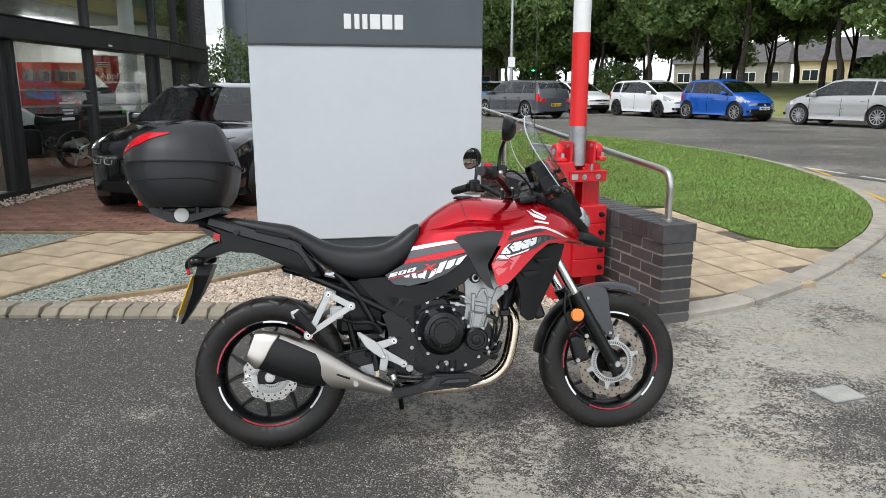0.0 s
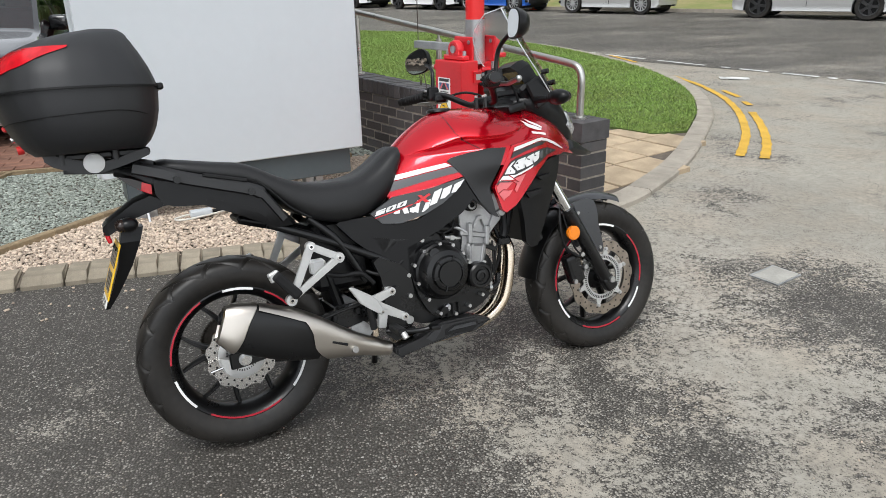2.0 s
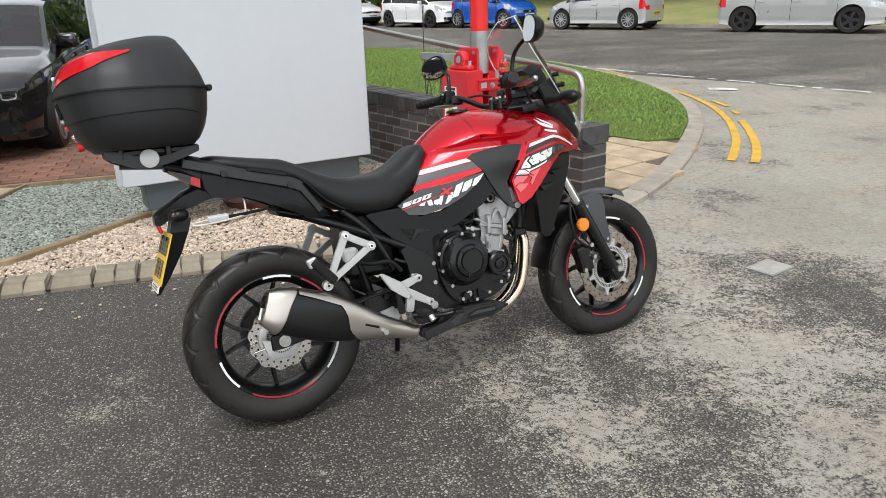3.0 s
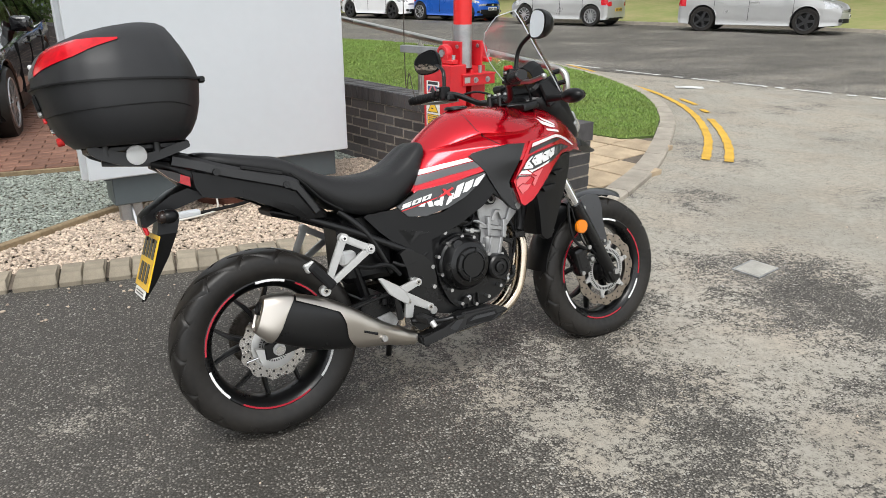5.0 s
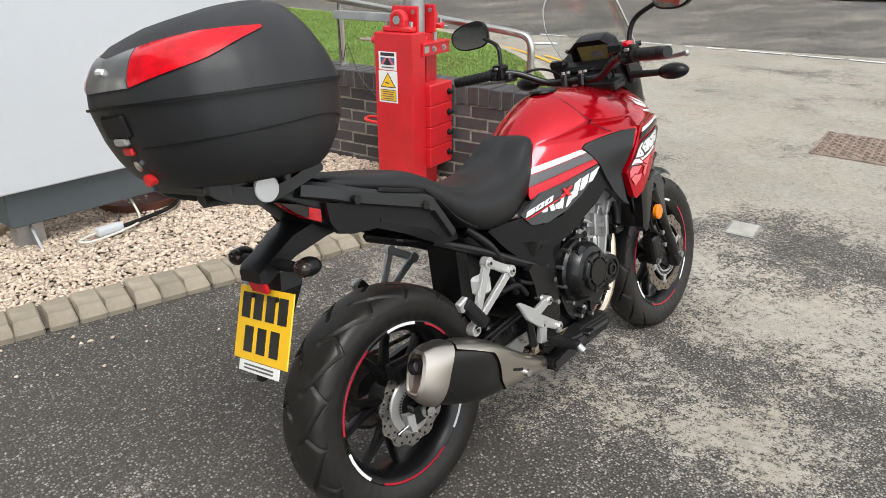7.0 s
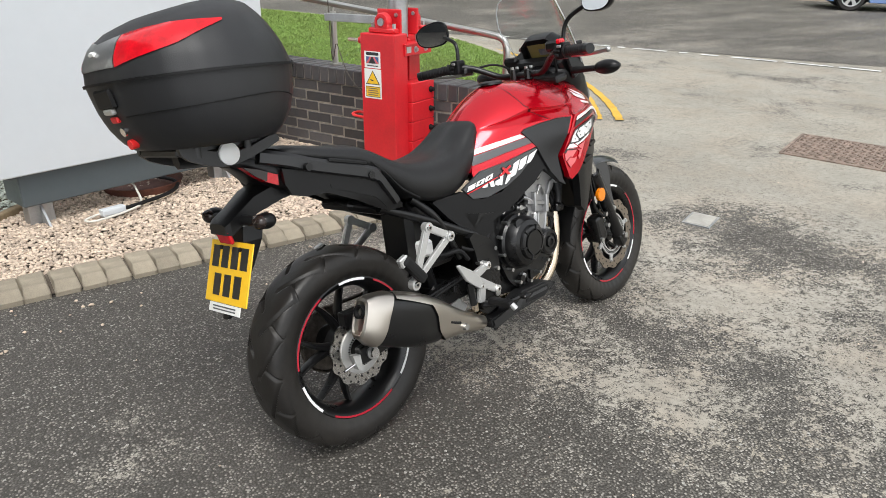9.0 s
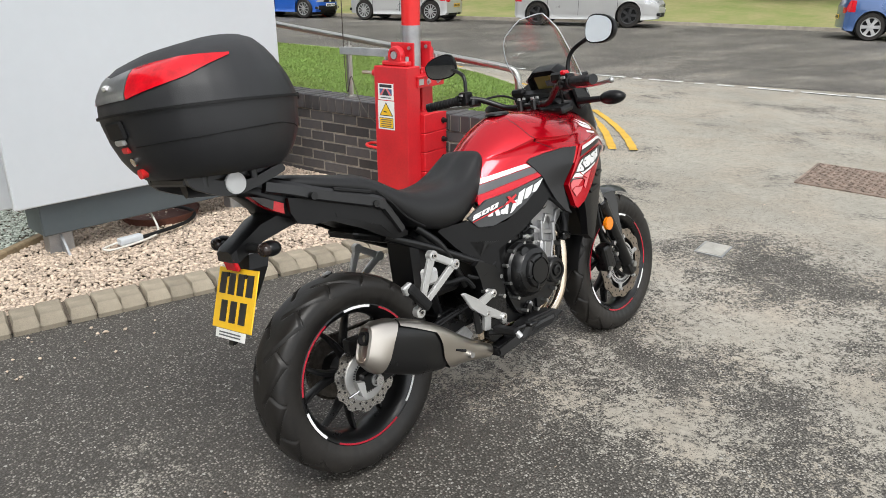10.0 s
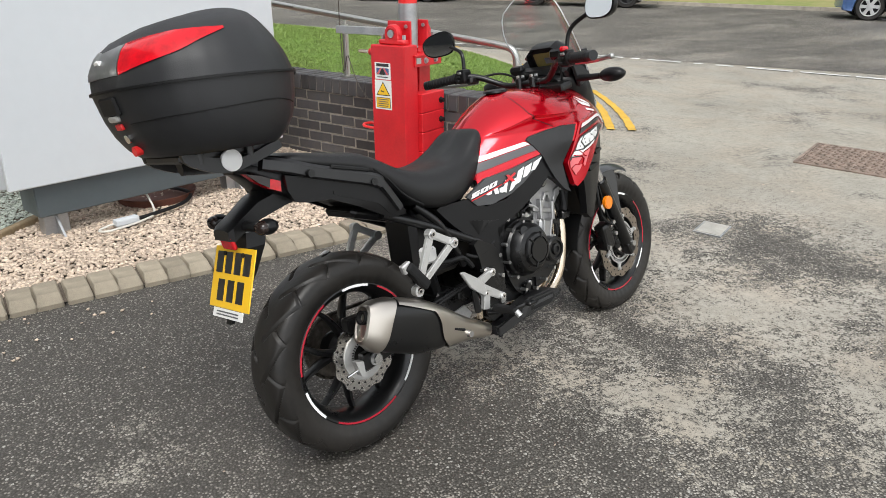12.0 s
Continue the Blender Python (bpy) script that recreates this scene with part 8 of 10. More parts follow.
for s in (-1, 1):
    pts = smooth_path([(-0.225, s * 0.088, 0.914), (-0.16, s * 0.112, 0.894), (-0.10, s * 0.122, 0.872), (0.0, s * 0.127, 0.842), (0.08, s * 0.130, 0.818), (0.118, s * 0.130, 0.800), (0.145, s * 0.129, 0.765), (0.180, s * 0.127, 0.712)], 5)
    rings = []
    for i, q in enumerate(pts):
        d = (pts[min(i + 1, len(pts) - 1)] - pts[max(i - 1, 0)]).normalized()
        up = Vector((0, s, 0)).cross(d).normalized() * -s
        up = up if up.z > 0 else -up
        hh = 0.019 if i < 26 else 0.013
        rings.append([q + up * (a * hh) + Vector((0, s * b, 0)) for a, b in ((-1, -0.012), (-1, 0.004), (-0.75, 0.011), (0.55, 0.011), (1, 0.004), (1, -0.012))])
    gr = part("grab_rail", loft(bmesh.new(), rings), "dark_plastic", moto, "dark grey moulded grab rail", True, 30)
    for x, z in ((-0.115, 0.868), (0.088, 0.808)):
        part("rail_bolt", rod(bmesh.new(), (x, s * 0.128, z), (x, s * 0.146, z), 0.0105, seg=16), "satin_black", gr, smooth=True)
    part("rail_slot", block(bmesh.new(), (0.02, s * 0.131, 0.858), (0.13, 0.012, 0.012), 0.003, Matrix.Rotation(radians(14), 3, "Y")), "rubber", gr, "dark slot")
# tail lamp, plate hanger, plate
tl = shell("tail_lamp", [(-0.268, 0.893), (-0.232, 0.882), (-0.182, 0.860), (-0.184, 0.832), (-0.212, 0.846), (-0.238, 0.865)], lambda x, z: 0.088 + 0.10 * (x + 0.21) if x < -0.21 else 0.088 + 0.3 * (x + 0.21), "red_lens", 0.0, 0.03, label="red tail lamp lens")
shell("clear_tip", [(-0.269, 0.8935), (-0.232, 0.8825), (-0.206, 0.871), (-0.212, 0.847), (-0.239, 0.8645)], lambda x, z: 0.0885 + 0.10 * (x + 0.21), "smoke_lens", 0.001, 0.004, parent=tl, label="smoked lens tip")
shell("tail_panel", [(-0.178, 0.874), (-0.150, 0.867), (-0.051, 0.848), (0.043, 0.826), (0.122, 0.800), (0.150, 0.768), (0.205, 0.690), (0.152, 0.688), (0.10, 0.714), (0.041, 0.745), (-0.052, 0.786), (-0.12, 0.790), (-0.158, 0.800), (-0.176, 0.832)], lambda x, z: 0.110 + 0.04 * (x + 0.19) - 0.25 * max(0.0, 0.76 - 0.25 * x - z), "black_plastic", 0.004, 0.012, 0.02, label="black angular tail side panel", both=True)
# the crease's shade is put in as a dark strip on the panel
shell("panel_crease", [(-0.040, 0.806), (0.110, 0.752), (0.150, 0.708), (0.140, 0.706), (0.104, 0.742), (-0.040, 0.796)], lambda x, z: 0.110 + 0.04 * (x + 0.19) - 0.25 * max(0.0, 0.76 - 0.25 * x - z), "rubber", 0.0055, 0.004, label="dark strip for the shade along the panel crease")
bm = bmesh.new()
rings = []
for x, z, w, t in ((-0.08, 0.812, 0.070, 0.010), (-0.16, 0.820, 0.068, 0.028), (-0.235, 0.795, 0.052, 0.028), (-0.285, 0.765, 0.046, 0.024), (-0.315, 0.748, 0.050, 0.022), (-0.328, 0.742, 0.040, 0.014)):
    rings.append([(x, -w, z - t), (x, w, z - t), (x, w, z + t * 0.6), (x, w * 0.6, z + t), (x, -w * 0.6, z + t), (x, -w, z + t * 0.6)])
loft(bm, rings)
part("plate_hanger", bm, "black_plastic", moto, "black rear mudguard and plate hanger", True, 30)
bm = bmesh.new()
rings = []
for x, z, w, t in ((-0.250, 0.74, 0.045, 0.030), (-0.262, 0.70, 0.050, 0.028), (-0.285, 0.63, 0.036, 0.020), (-0.322, 0.555, 0.022, 0.012), (-0.352, 0.505, 0.012, 0.006)):
    rings.append([(x - t, -w, z), (x + t, -w, z), (x + t, w, z), (x - t, w, z)])
loft(bm, rings)
part("hanger_flap", bm, "black_plastic", moto, "black tapering flap")
PL = Matrix.Translation((-0.322, -0.003, 0.6235)) @ Matrix.Rotation(radians(2), 4, "Z") @ Matrix.Rotation(radians(20), 4, "Y")
PL3 = PL.to_3x3()
plate = part("number_plate", block(bmesh.new(), PL.translation, (0.004, 0.204, 0.166), 0.0015, PL3), "plate_yellow", moto, "yellow rear number plate with dark bars")
for row, zc in enumerate((0.040, -0.035)):
    n_b = 4 if row == 0 else 3
    for i in range(n_b):
        y = 0.069 - i * (0.046 if row == 0 else 0.049) - (0.020 if row else 0)
        part("dark_bar", block(bmesh.new(), PL @ Vector((-0.0028, y, zc)), (0.0015, 0.032, 0.058), 0.0, PL3), "black_decal", plate)
part("dealer_strip", block(bmesh.new(), PL @ Vector((-0.001, 0.0, -0.096)), (0.003, 0.15, 0.024), 0.0, PL3), "plate_white", plate, "white strip under the plate")
for dz in (-0.092, -0.100):
    part("strip_line", block(bmesh.new(), PL @ Vector((-0.0032, 0.0, dz)), (0.001, 0.11, 0.0035), 0.0, PL3), "grey_decal", plate)
for y in (0.045, -0.045):
    part("plate_screw", rod(bmesh.new(), PL @ Vector((-0.002, y, 0.064)), PL @ Vector((-0.0065, y, 0.064)), 0.006, seg=10), "rubber", plate)
part("rear_reflector", block(bmesh.new(), (-0.318, -0.012, 0.720), (0.012, 0.062, 0.036), 0.003, Matrix.Rotation(radians(-14), 3, "Y")), "red_lens", moto, "red rear reflector")
for s in (-1, 1):
    part("indicator_stem", rod(bmesh.new(), (-0.275, s * 0.045, 0.757), (-0.275, s * 0.10, 0.757), 0.014, 0.012, 12), "rubber", moto, smooth=True)
    bm = bmesh.new()
    bmesh.ops.create_uvsphere(bm, u_segments=20, v_segments=12, radius=1, matrix=Matrix.Translation((-0.262, s * 0.130, 0.758)) @ Matrix.Diagonal((0.028, 0.028, 0.021, 1)))
    ind = part("rear_indicator", bm, "black_plastic", moto, "black rear indicator pod", True)
    bm = bmesh.new()
    bmesh.ops.create_uvsphere(bm, u_segments=20, v_segments=12, radius=1, matrix=Matrix.Translation((-0.279, s * 0.131, 0.758)) @ Matrix.Diagonal((0.018, 0.025, 0.019, 1)))
    part("lens", bm, "smoke_lens", ind, "smoked amber lens", True)
# luggage rack
rack = part("rack", block(bmesh.new(), (-0.305, 0, 0.958), (0.27, 0.205, 0.022), 0.006), "dark_plastic", moto, "black luggage rack")
for s in (-1, 1):
    bm = plate_xz(bmesh.new(), outline([(-0.442, 0.976), (-0.436, 0.944), (-0.372, 0.915), (-0.336, 0.908), (-0.292, 0.910), (-0.176, 0.944), (-0.172, 0.956), (-0.183, 0.969), (-0.279, 0.938), (-0.340, 0.943)], 1), s * 0.112 - 0.008, 0.016)
    fl = part("rack_wing", bm, "dark_plastic", rack, "black bent rack edge", True, 35)
    bm = lathe(bmesh.new(), [(0.0, s * 0.128), (0.022, s * 0.127), (0.027, s * 0.124), (0.028, s * 0.116)], (-0.319, 0, 0.9375), "y", 32)
    part("rack_badge", bm, "white_decal", fl, "round white badge", True)
for x in (-0.395, -0.262):
    for s in (-1, 1):
        part("rubber_buffer", rod(bmesh.new(), (x, s * 0.112, 0.94), (x, s * 0.112, 0.972), 0.010), "dark_plastic", rack, smooth=True)
part("rack_arm", pipe(bmesh.new(), [(-0.40, 0, 0.935), (-0.30, 0.0, 0.925), (-0.2, 0, 0.915), (-0.13, 0, 0.89)], 0.03, 8, 3, 0.5), "dark_plastic", rack, smooth=True)

# ---- top case ----
case = thing("top_case", "matt black motorcycle top case with red reflectors", "top case", at=BIKE_AT)
PLAN = [(-0.117, 0.0), (-0.118, 0.07), (-0.122, 0.135), (-0.136, 0.182), (-0.178, 0.226), (-0.252, 0.260), (-0.340, 0.276), (-0.410, 0.262), (-0.470, 0.220), (-0.512, 0.155), (-0.536, 0.080), (-0.543, 0.0)]


def plan_at(u):
    """Point of the case's outline; u runs from the front (0) over the right side to the back (1) and on to the left."""
    u = u % 2.0
    side = -1 if u <= 1 else 1
    v = u if u <= 1 else 2 - u
    f = v * (len(PLAN) - 1)
    i = min(int(f), len(PLAN) - 2)
    a, b, t = Vector(PLAN[i]), Vector(PLAN[i + 1]), f - int(f) if int(f) < len(PLAN) - 1 else 1.0
    p = a.lerp(b, t)
    return p.x, side * p.y


KX = [(0.968, 0.66), (0.985, 0.77), (1.02, 0.875), (1.06, 0.945), (1.12, 1.0), (1.165, 0.955), (1.20, 0.865), (1.225, 0.755), (1.25, 0.57), (1.265, 0.40), (1.275, 0.22)]
KY = [(0.968, 0.76), (0.985, 0.85), (1.02, 0.93), (1.06, 0.975), (1.12, 1.0), (1.165, 0.965), (1.20, 0.89), (1.225, 0.81), (1.25, 0.68), (1.265, 0.52), (1.275, 0.30)]
CXS = [(0.968, -0.322), (1.12, -0.333), (1.165, -0.338), (1.20, -0.335), (1.225, -0.325), (1.25, -0.300), (1.275, -0.252)]


def case_pt(u, z, grow=0.0):
    x, y = plan_at(u)
    kx, ky, cx = soft_curve(KX, z, 0.006), soft_curve(KY, z, 0.006), curve(CXS, z)
    px, py = cx + (x + 0.33) * kx, y * ky
    d = Vector((px - cx, py)).normalized() * grow
    lift = 0.968 + (z - 0.968) * 1.075 if z < 1.12 else 1.1314 + (z - 1.12) * 1.075
    return Vector((px + d.x, py + d.y, lift))


def case_body(bm, zs, n=72, cap=True):
    return loft(bm, [[case_pt(2 * j / n, z) for j in range(n)] for z in zs], True, cap)


part("case_bottom", case_body(bmesh.new(), [0.968, 0.975, 0.985, 1.0, 1.02, 1.04, 1.06, 1.08, 1.10, 1.118]), "box_plastic", case, "matt black case shell", True, 60)
part("case_lid", case_body(bmesh.new(), [1.123, 1.14, 1.155, 1.17, 1.185, 1.20, 1.212, 1.225, 1.238, 1.25, 1.258, 1.265, 1.270, 1.274]), "box_plastic", case, "matt black domed lid", True, 60)
bm = loft(bmesh.new(), [[case_pt(2 * j / 72, z, g) for j in range(72)] for z, g in ((1.1175, 0.0), (1.1175, 0.006), (1.1225, 0.006), (1.1225, 0.0))], True, False)
part("seam_lip", bm, "rubber", case, "dark lip round the joint", True)


def case_patch(name, rows_p, material, label, grow=0.003, parent=None):
    """A plate on the lid between pairs of (u, low z, top z)."""
    bm = bmesh.new()
    out_r, in_r = [], []
    for u, lo, hi in rows_p:
        out_r.append([bm.verts.new(case_pt(u, lo + (hi - lo) * k / 5, grow)) for k in range(6)])
        in_r.append([bm.verts.new(case_pt(u, lo + (hi - lo) * k / 5, -0.004)) for k in range(6)])
    for a, b in zip(out_r, out_r[1:]):
        for k in range(5):
            bm.faces.new((a[k], a[k + 1], b[k + 1], b[k]))
    rim = [r[0] for r in out_r] + out_r[-1][1:] + [r[5] for r in out_r[-2::-1]] + out_r[0][4:0:-1]
    rin = [r[0] for r in in_r] + in_r[-1][1:] + [r[5] for r in in_r[-2::-1]] + in_r[0][4:0:-1]
    for i in range(len(rim)):
        j = (i + 1) % len(rim)
        bm.faces.new((rim[i], rim[j], rin[j], rin[i]))
    return part(name, bm, material, case, label, True, 40)


for s in (1, -1):
    U = (lambda u: u) if s == 1 else (lambda u: 2 - u)
    rows_p = []
    for i in range(13):
        f = i / 12
        u = 0.888 - 0.345 * f
        lo = curve([(0, 1.148), (0.55, 1.176), (0.8, 1.20), (1, 1.216)], f)
        hi = curve([(0, 1.210), (0.12, 1.215), (0.5, 1.222), (1, 1.221)], f)
        rows_p.append((U(u), lo, hi))
    case_patch("red_reflector", rows_p, "red_lens", "red wedge reflector")
case_patch("rear_badge", [(0.892 + 0.216 * i / 12, 1.148, curve([(0, 1.210), (6, 1.200), (12, 1.210)], i)) for i in range(13)], "silver_grey", "grey rear badge plate")
part("badge_bar", pipe(bmesh.new(), [case_pt(0.985, 1.18, 0.005), case_pt(1.0, 1.181, 0.006), case_pt(1.015, 1.18, 0.005)], 0.006, 6, 2), "white_decal", case, "plain white bar")
part("front_hinge", block(bmesh.new(), case_pt(0.18, 1.12, 0.004), (0.02, 0.035, 0.018), 0.004), "black_plastic", case)
part("front_hinge", block(bmesh.new(), case_pt(1.82, 1.12, 0.004), (0.02, 0.035, 0.018), 0.004), "black_plastic", case)
# a thin dark bead puts the shade of the shell's crease into colour
crease = [case_pt(0.92 - 0.60 * i / 12, curve([(0, 1.048), (9, 1.062), (10, 1.062), (12, 1.050)], i), 0.0008) for i in range(13)]
part("crease_shade_line", pipe(bmesh.new(), crease, 0.0016, 6, 2), "rubber", case, "thin dark bead for the shade of the moulded crease", True)
bk = lambda z, g=0.003: case_pt(0.985, z, g)
# no hollow is cut; a dark block gives the latch recess its shade
part("latch_recess_shade", block(bmesh.new(), bk(1.088, 0.0), (0.012, 0.095, 0.045), 0.005, Matrix.Rotation(radians(-10), 3, "Y")), "rubber", case, "dark block for the shade in the latch recess")
part("latch", block(bmesh.new(), bk(1.062), (0.012, 0.050, 0.014), 0.003, Matrix.Rotation(radians(-14), 3, "Y")), "silver_paint", case, "silver latch")
part("release_button", block(bmesh.new(), bk(1.044, 0.002), (0.010, 0.034, 0.015), 0.004, Matrix.Rotation(radians(-14), 3, "Y"), 2), "red_tape", case, "red release button")
part("key_lock", rod(bmesh.new(), bk(1.018, -0.002), bk(1.016, 0.006), 0.011, seg=16), "chrome", case, "key lock", True)
part("lower_button", rod(bmesh.new(), bk(0.990, -0.002), bk(0.988, 0.016), 0.012, seg=16), "red_tape", case, "red lower button", True)

# ---- cars ----
def car(label, at, paint, L, W, H, wb, kind="hatch", rim="rim", spokes=9, group="parked cars", plate_front="plate_white", lamp="head_lens", facing="", name="car"):
    """A car in its own axes: x forward, y left, origin on the ground under the middle of the wheelbase."""
    c = thing(name, label, "car", group, at)
    hw = W / 2
    saloon = kind == "saloon"
    fo = (L - wb) * (0.43 if saloon else 0.55)
    xf, xr = wb / 2 + fo, wb / 2 + fo - L
    wr = 0.225 * H if not saloon else 0.24 * H
    ax = (wb / 2, -wb / 2)
    arch = wr + 0.045
    if saloon:
        cowl, rf_, rb_, deck = wb / 2 - 0.56, wb / 2 - 1.38, -wb / 2 + 0.46, -wb / 2 - 0.25
        top_pts = [(xr, 0.60), (xr + 0.03, 0.735), (xr + 0.12, 0.755), (deck, 0.765), (rb_, 0.955), (-0.25, 1.0), (rf_, 0.965), (cowl, 0.685), (cowl + 0.06, 0.672), (wb / 2, 0.63), (xf - 0.28, 0.575), (xf - 0.08, 0.525), (xf - 0.02, 0.49), (xf, 0.45)]
    else:
        cowl, rf_, rb_, deck = wb / 2 - 0.18, wb / 2 - 0.92, xr + 0.36, xr + 0.10
        top_pts = [(xr, 0.50), (xr + 0.02, 0.60), (deck, 0.70), (rb_, 0.945), (rb_ + 0.3, 0.985), (-0.05, 1.0), (rf_, 0.955), (cowl, 0.672), (cowl + 0.06, 0.658), (wb / 2 + 0.2, 0.61), (xf - 0.25, 0.55), (xf - 0.08, 0.50), (xf - 0.02, 0.455), (xf, 0.41)]
    top_pts = [(x, z * H) for x, z in top_pts]
    belt_pts = [(xr, 0.645 * H), (0, 0.625 * H), (cowl, 0.60 * H), (xf, 0.56 * H)]
    wide = [(xr, 0.80), (xr + 0.05, 0.90), (xr + 0.35, 0.97), (-wb / 2, 1.0), (wb / 2 - 0.1, 1.0), (xf - 0.5, 0.965), (xf - 0.2, 0.90), (xf - 0.05, 0.82), (xf, 0.76)]

    def spread(a, b, n):
        return [a + (b - a) * i / n for i in range(n)]

    xs = spread(xr, xr + 0.12, 5) + spread(xr + 0.12, -wb / 2 - arch, 6)
    for k, s_ in enumerate((-1, 1)):
        xs += [s_ * wb / 2 - arch * math.cos(math.pi * i / 18) for i in range(19)]
        if k == 0:
            xs += spread(-wb / 2 + arch, wb / 2 - arch, 34)[1:]
    xs += spread(wb / 2 + arch, xf - 0.10, 9)[1:] + [xf - 0.10, xf - 0.07, xf - 0.045, xf - 0.02, xf]
    rows = []
    for x in xs:
        T, B, w = soft_curve(top_pts, x, 0.03), curve(belt_pts, x), hw * soft_curve(wide, x, 0.06)
        lo = 0.20 + 0.07 * max(0, (abs(x) - wb / 2 - arch)) + (0.06 if x > xf - 0.03 or x < xr + 0.03 else 0)
        for a in ax:
            d = arch * arch - (x - a) ** 2
            if d > 0:
                lo = max(lo, wr + math.sqrt(d))
        Bs = min(B, T - 0.035)
        k = max(0.0, (T - Bs) / (0.40 * H))
        half = [(w - 0.20, lo + 0.01), (w - 0.022, lo), (w - 0.006, lo + 0.012)]
        for i in range(1, 9):
            t = i / 8
            z = lo + (Bs - lo) * t
            zz = (z - 0.2) / max(0.05, Bs - 0.2)
            half.append((w * (1 - 0.05 * (1 - zz) ** 3 - 0.03 * zz ** 4) - (0.010 if 0.42 < zz < 0.62 else 0), z))
        yb = half[-1][0]
        yr_ = yb - 0.03 - (0.185 * hw / 0.9) * k
        half += [(yb + (yr_ - yb) * f, Bs + (T - 0.02 - Bs) * f) for f in (0.07, 0.36, 0.66, 0.90, 1.0)]
        half += [(yr_ * 0.94, T - 0.008), (yr_ * 0.88, T), (yr_ * 0.55, T + 0.012), (0, T + 0.016)]
        rows.append(half)
    n_half = len(rows[0])
    verts, faces = [], {}
    for x, half in zip(xs, rows):
        ring = [(x, y, z) for y, z in half] + [(x, -y, z) for y, z in half[-2::-1]]
        verts += ring
    K = 2 * n_half - 1

    def warp(v):
        x, y, z = v
        f = max(0.0, min(1.0, (x - (xf - 1.0)) / 1.0))
        x -= (0.30 if saloon else 0.26) * f * f * abs(y / hw) ** 2.4
        g = max(0.0, min(1.0, ((xr + 0.6) - x) / 0.6))
        x += 0.10 * g * g * abs(y / hw) ** 2.4
        return (x, y, z)

    # front and rear faces as grids that shrink to the middle
    caps = []
    for side, base in ((1, K * (len(xs) - 1)), (-1, 0)):
        prev = list(range(base, base + n_half))
        mir = [base + K - 1 - i for i in range(n_half)]
        for s_ in (0.88, 0.72, 0.56, 0.40, 0.22, 0.0):
            ring_p = [len(verts) + i for i in range(n_half)]
            verts += [(verts[base + i][0] + side * 0.012 * (1 - s_), verts[base + i][1] * s_, verts[base + i][2]) for i in range(n_half)]
            ring_m = [len(verts) + i for i in range(n_half)]
            verts += [(verts[base + i][0] + side * 0.012 * (1 - s_), -verts[base + i][1] * s_, verts[base + i][2]) for i in range(n_half)]
            for i in range(n_half - 1):
                caps.append((side, (prev[i], prev[i + 1], ring_p[i + 1], ring_p[i])))
                caps.append((side, (mir[i], mir[i + 1], ring_m[i + 1], ring_m[i])))
            prev, mir = ring_p, ring_m
    G0 = 10
    roof_in = G0 + 6
    pil = -0.10 if not saloon else -0.12
    for i in range(len(xs) - 1):
        xm = (xs[i] + xs[i + 1]) / 2
        for j in range(K - 1):
            q = (i * K + j, i * K + j + 1, (i + 1) * K + j + 1, (i + 1) * K + j)
            jj = j if j < n_half - 1 else K - 2 - j
            s_ = "left" if j < n_half - 1 else "right"
            ctr = [sum(verts[v][a] for v in q) / 4 for a in range(3)]
            key = "body"
            tall = (rows[i][G0 + 5][1] - rows[i][G0][1]) + (rows[i + 1][G0 + 5][1] - rows[i + 1][G0][1])
            if G0 + 1 <= jj < G0 + 4 and tall > 0.16 and xm > (rb_ - 0.05 if not saloon else -wb / 2 + 0.25):
                if abs(xm - pil) < 0.045:
                    key = "pillar_" + s_
                elif not saloon and abs(xm - (-wb / 2 + 0.22)) < 0.03:
                    key = "body"
                else:
                    key = "window_" + s_ + ("f" if xm > pil else "r")
            elif jj >= roof_in and rf_ + 0.03 < xm < cowl - 0.01:
                key = "windscreen"
            elif jj >= roof_in and (deck + 0.05 < xm < rb_ - 0.05):
                key = "rear_window"
            elif not saloon and xf - 0.62 < xm < xf and 0.46 * H - (xf - xm) * 0.02 < ctr[2] < rows[i][G0][1] + 0.012 and xm > xf - 0.50 - 0.6 * (ctr[2] - 0.5 * H) and ctr[2] > 0.435 * H + 0.12 * (xf - xm) and jj >= 3:
                key = "headlight_" + s_
            elif xm < xr + 0.24 and 0.47 * H < ctr[2] < 0.64 * H and 3 <= jj < G0 + 1 and abs(ctr[1]) > 0.5 * hw:
                key = "tail_" + s_
            elif jj <= 3 and abs(xm) < wb / 2 - arch:
                key = "sill_" + s_
            faces.setdefault(key, []).append(q)
    for side, q in caps:
        y, z = [sum(verts[v][a] for v in q) / 4 for a in (1, 2)]
        key = "body"
        if side > 0:
            if not saloon and z > 0.385 * H and abs(y) > 0.42 * hw:
                key = "headlight_" + ("left" if y > 0 else "right")
            elif z > 0.375 * H and abs(y) < 0.40 * hw:
                key = "grille"
            elif z < 0.285 * H and abs(y) < 0.62 * hw:
                key = "intake"
        else:
            if z > 0.44 * H and abs(y) > 0.62 * hw and z < 0.62 * H:
                key = "tail_" + ("left" if y > 0 else "right")
        faces.setdefault(key, []).append(q)
    verts = [warp(v) for v in verts]
    look_of = {"body": ("body", paint, ""), "pillar": ("door_pillar", "gloss_black", "black door pillar"), "windscreen": ("windscreen", "car_glass", "dark windscreen"), "rear_window": ("rear_window", "car_glass", "dark rear window"), "sill": ("sill", "black_plastic" if saloon else paint, ""), "grille": ("grille", "rubber", "black grille"), "intake": ("intake", "rubber", "black lower intake")}
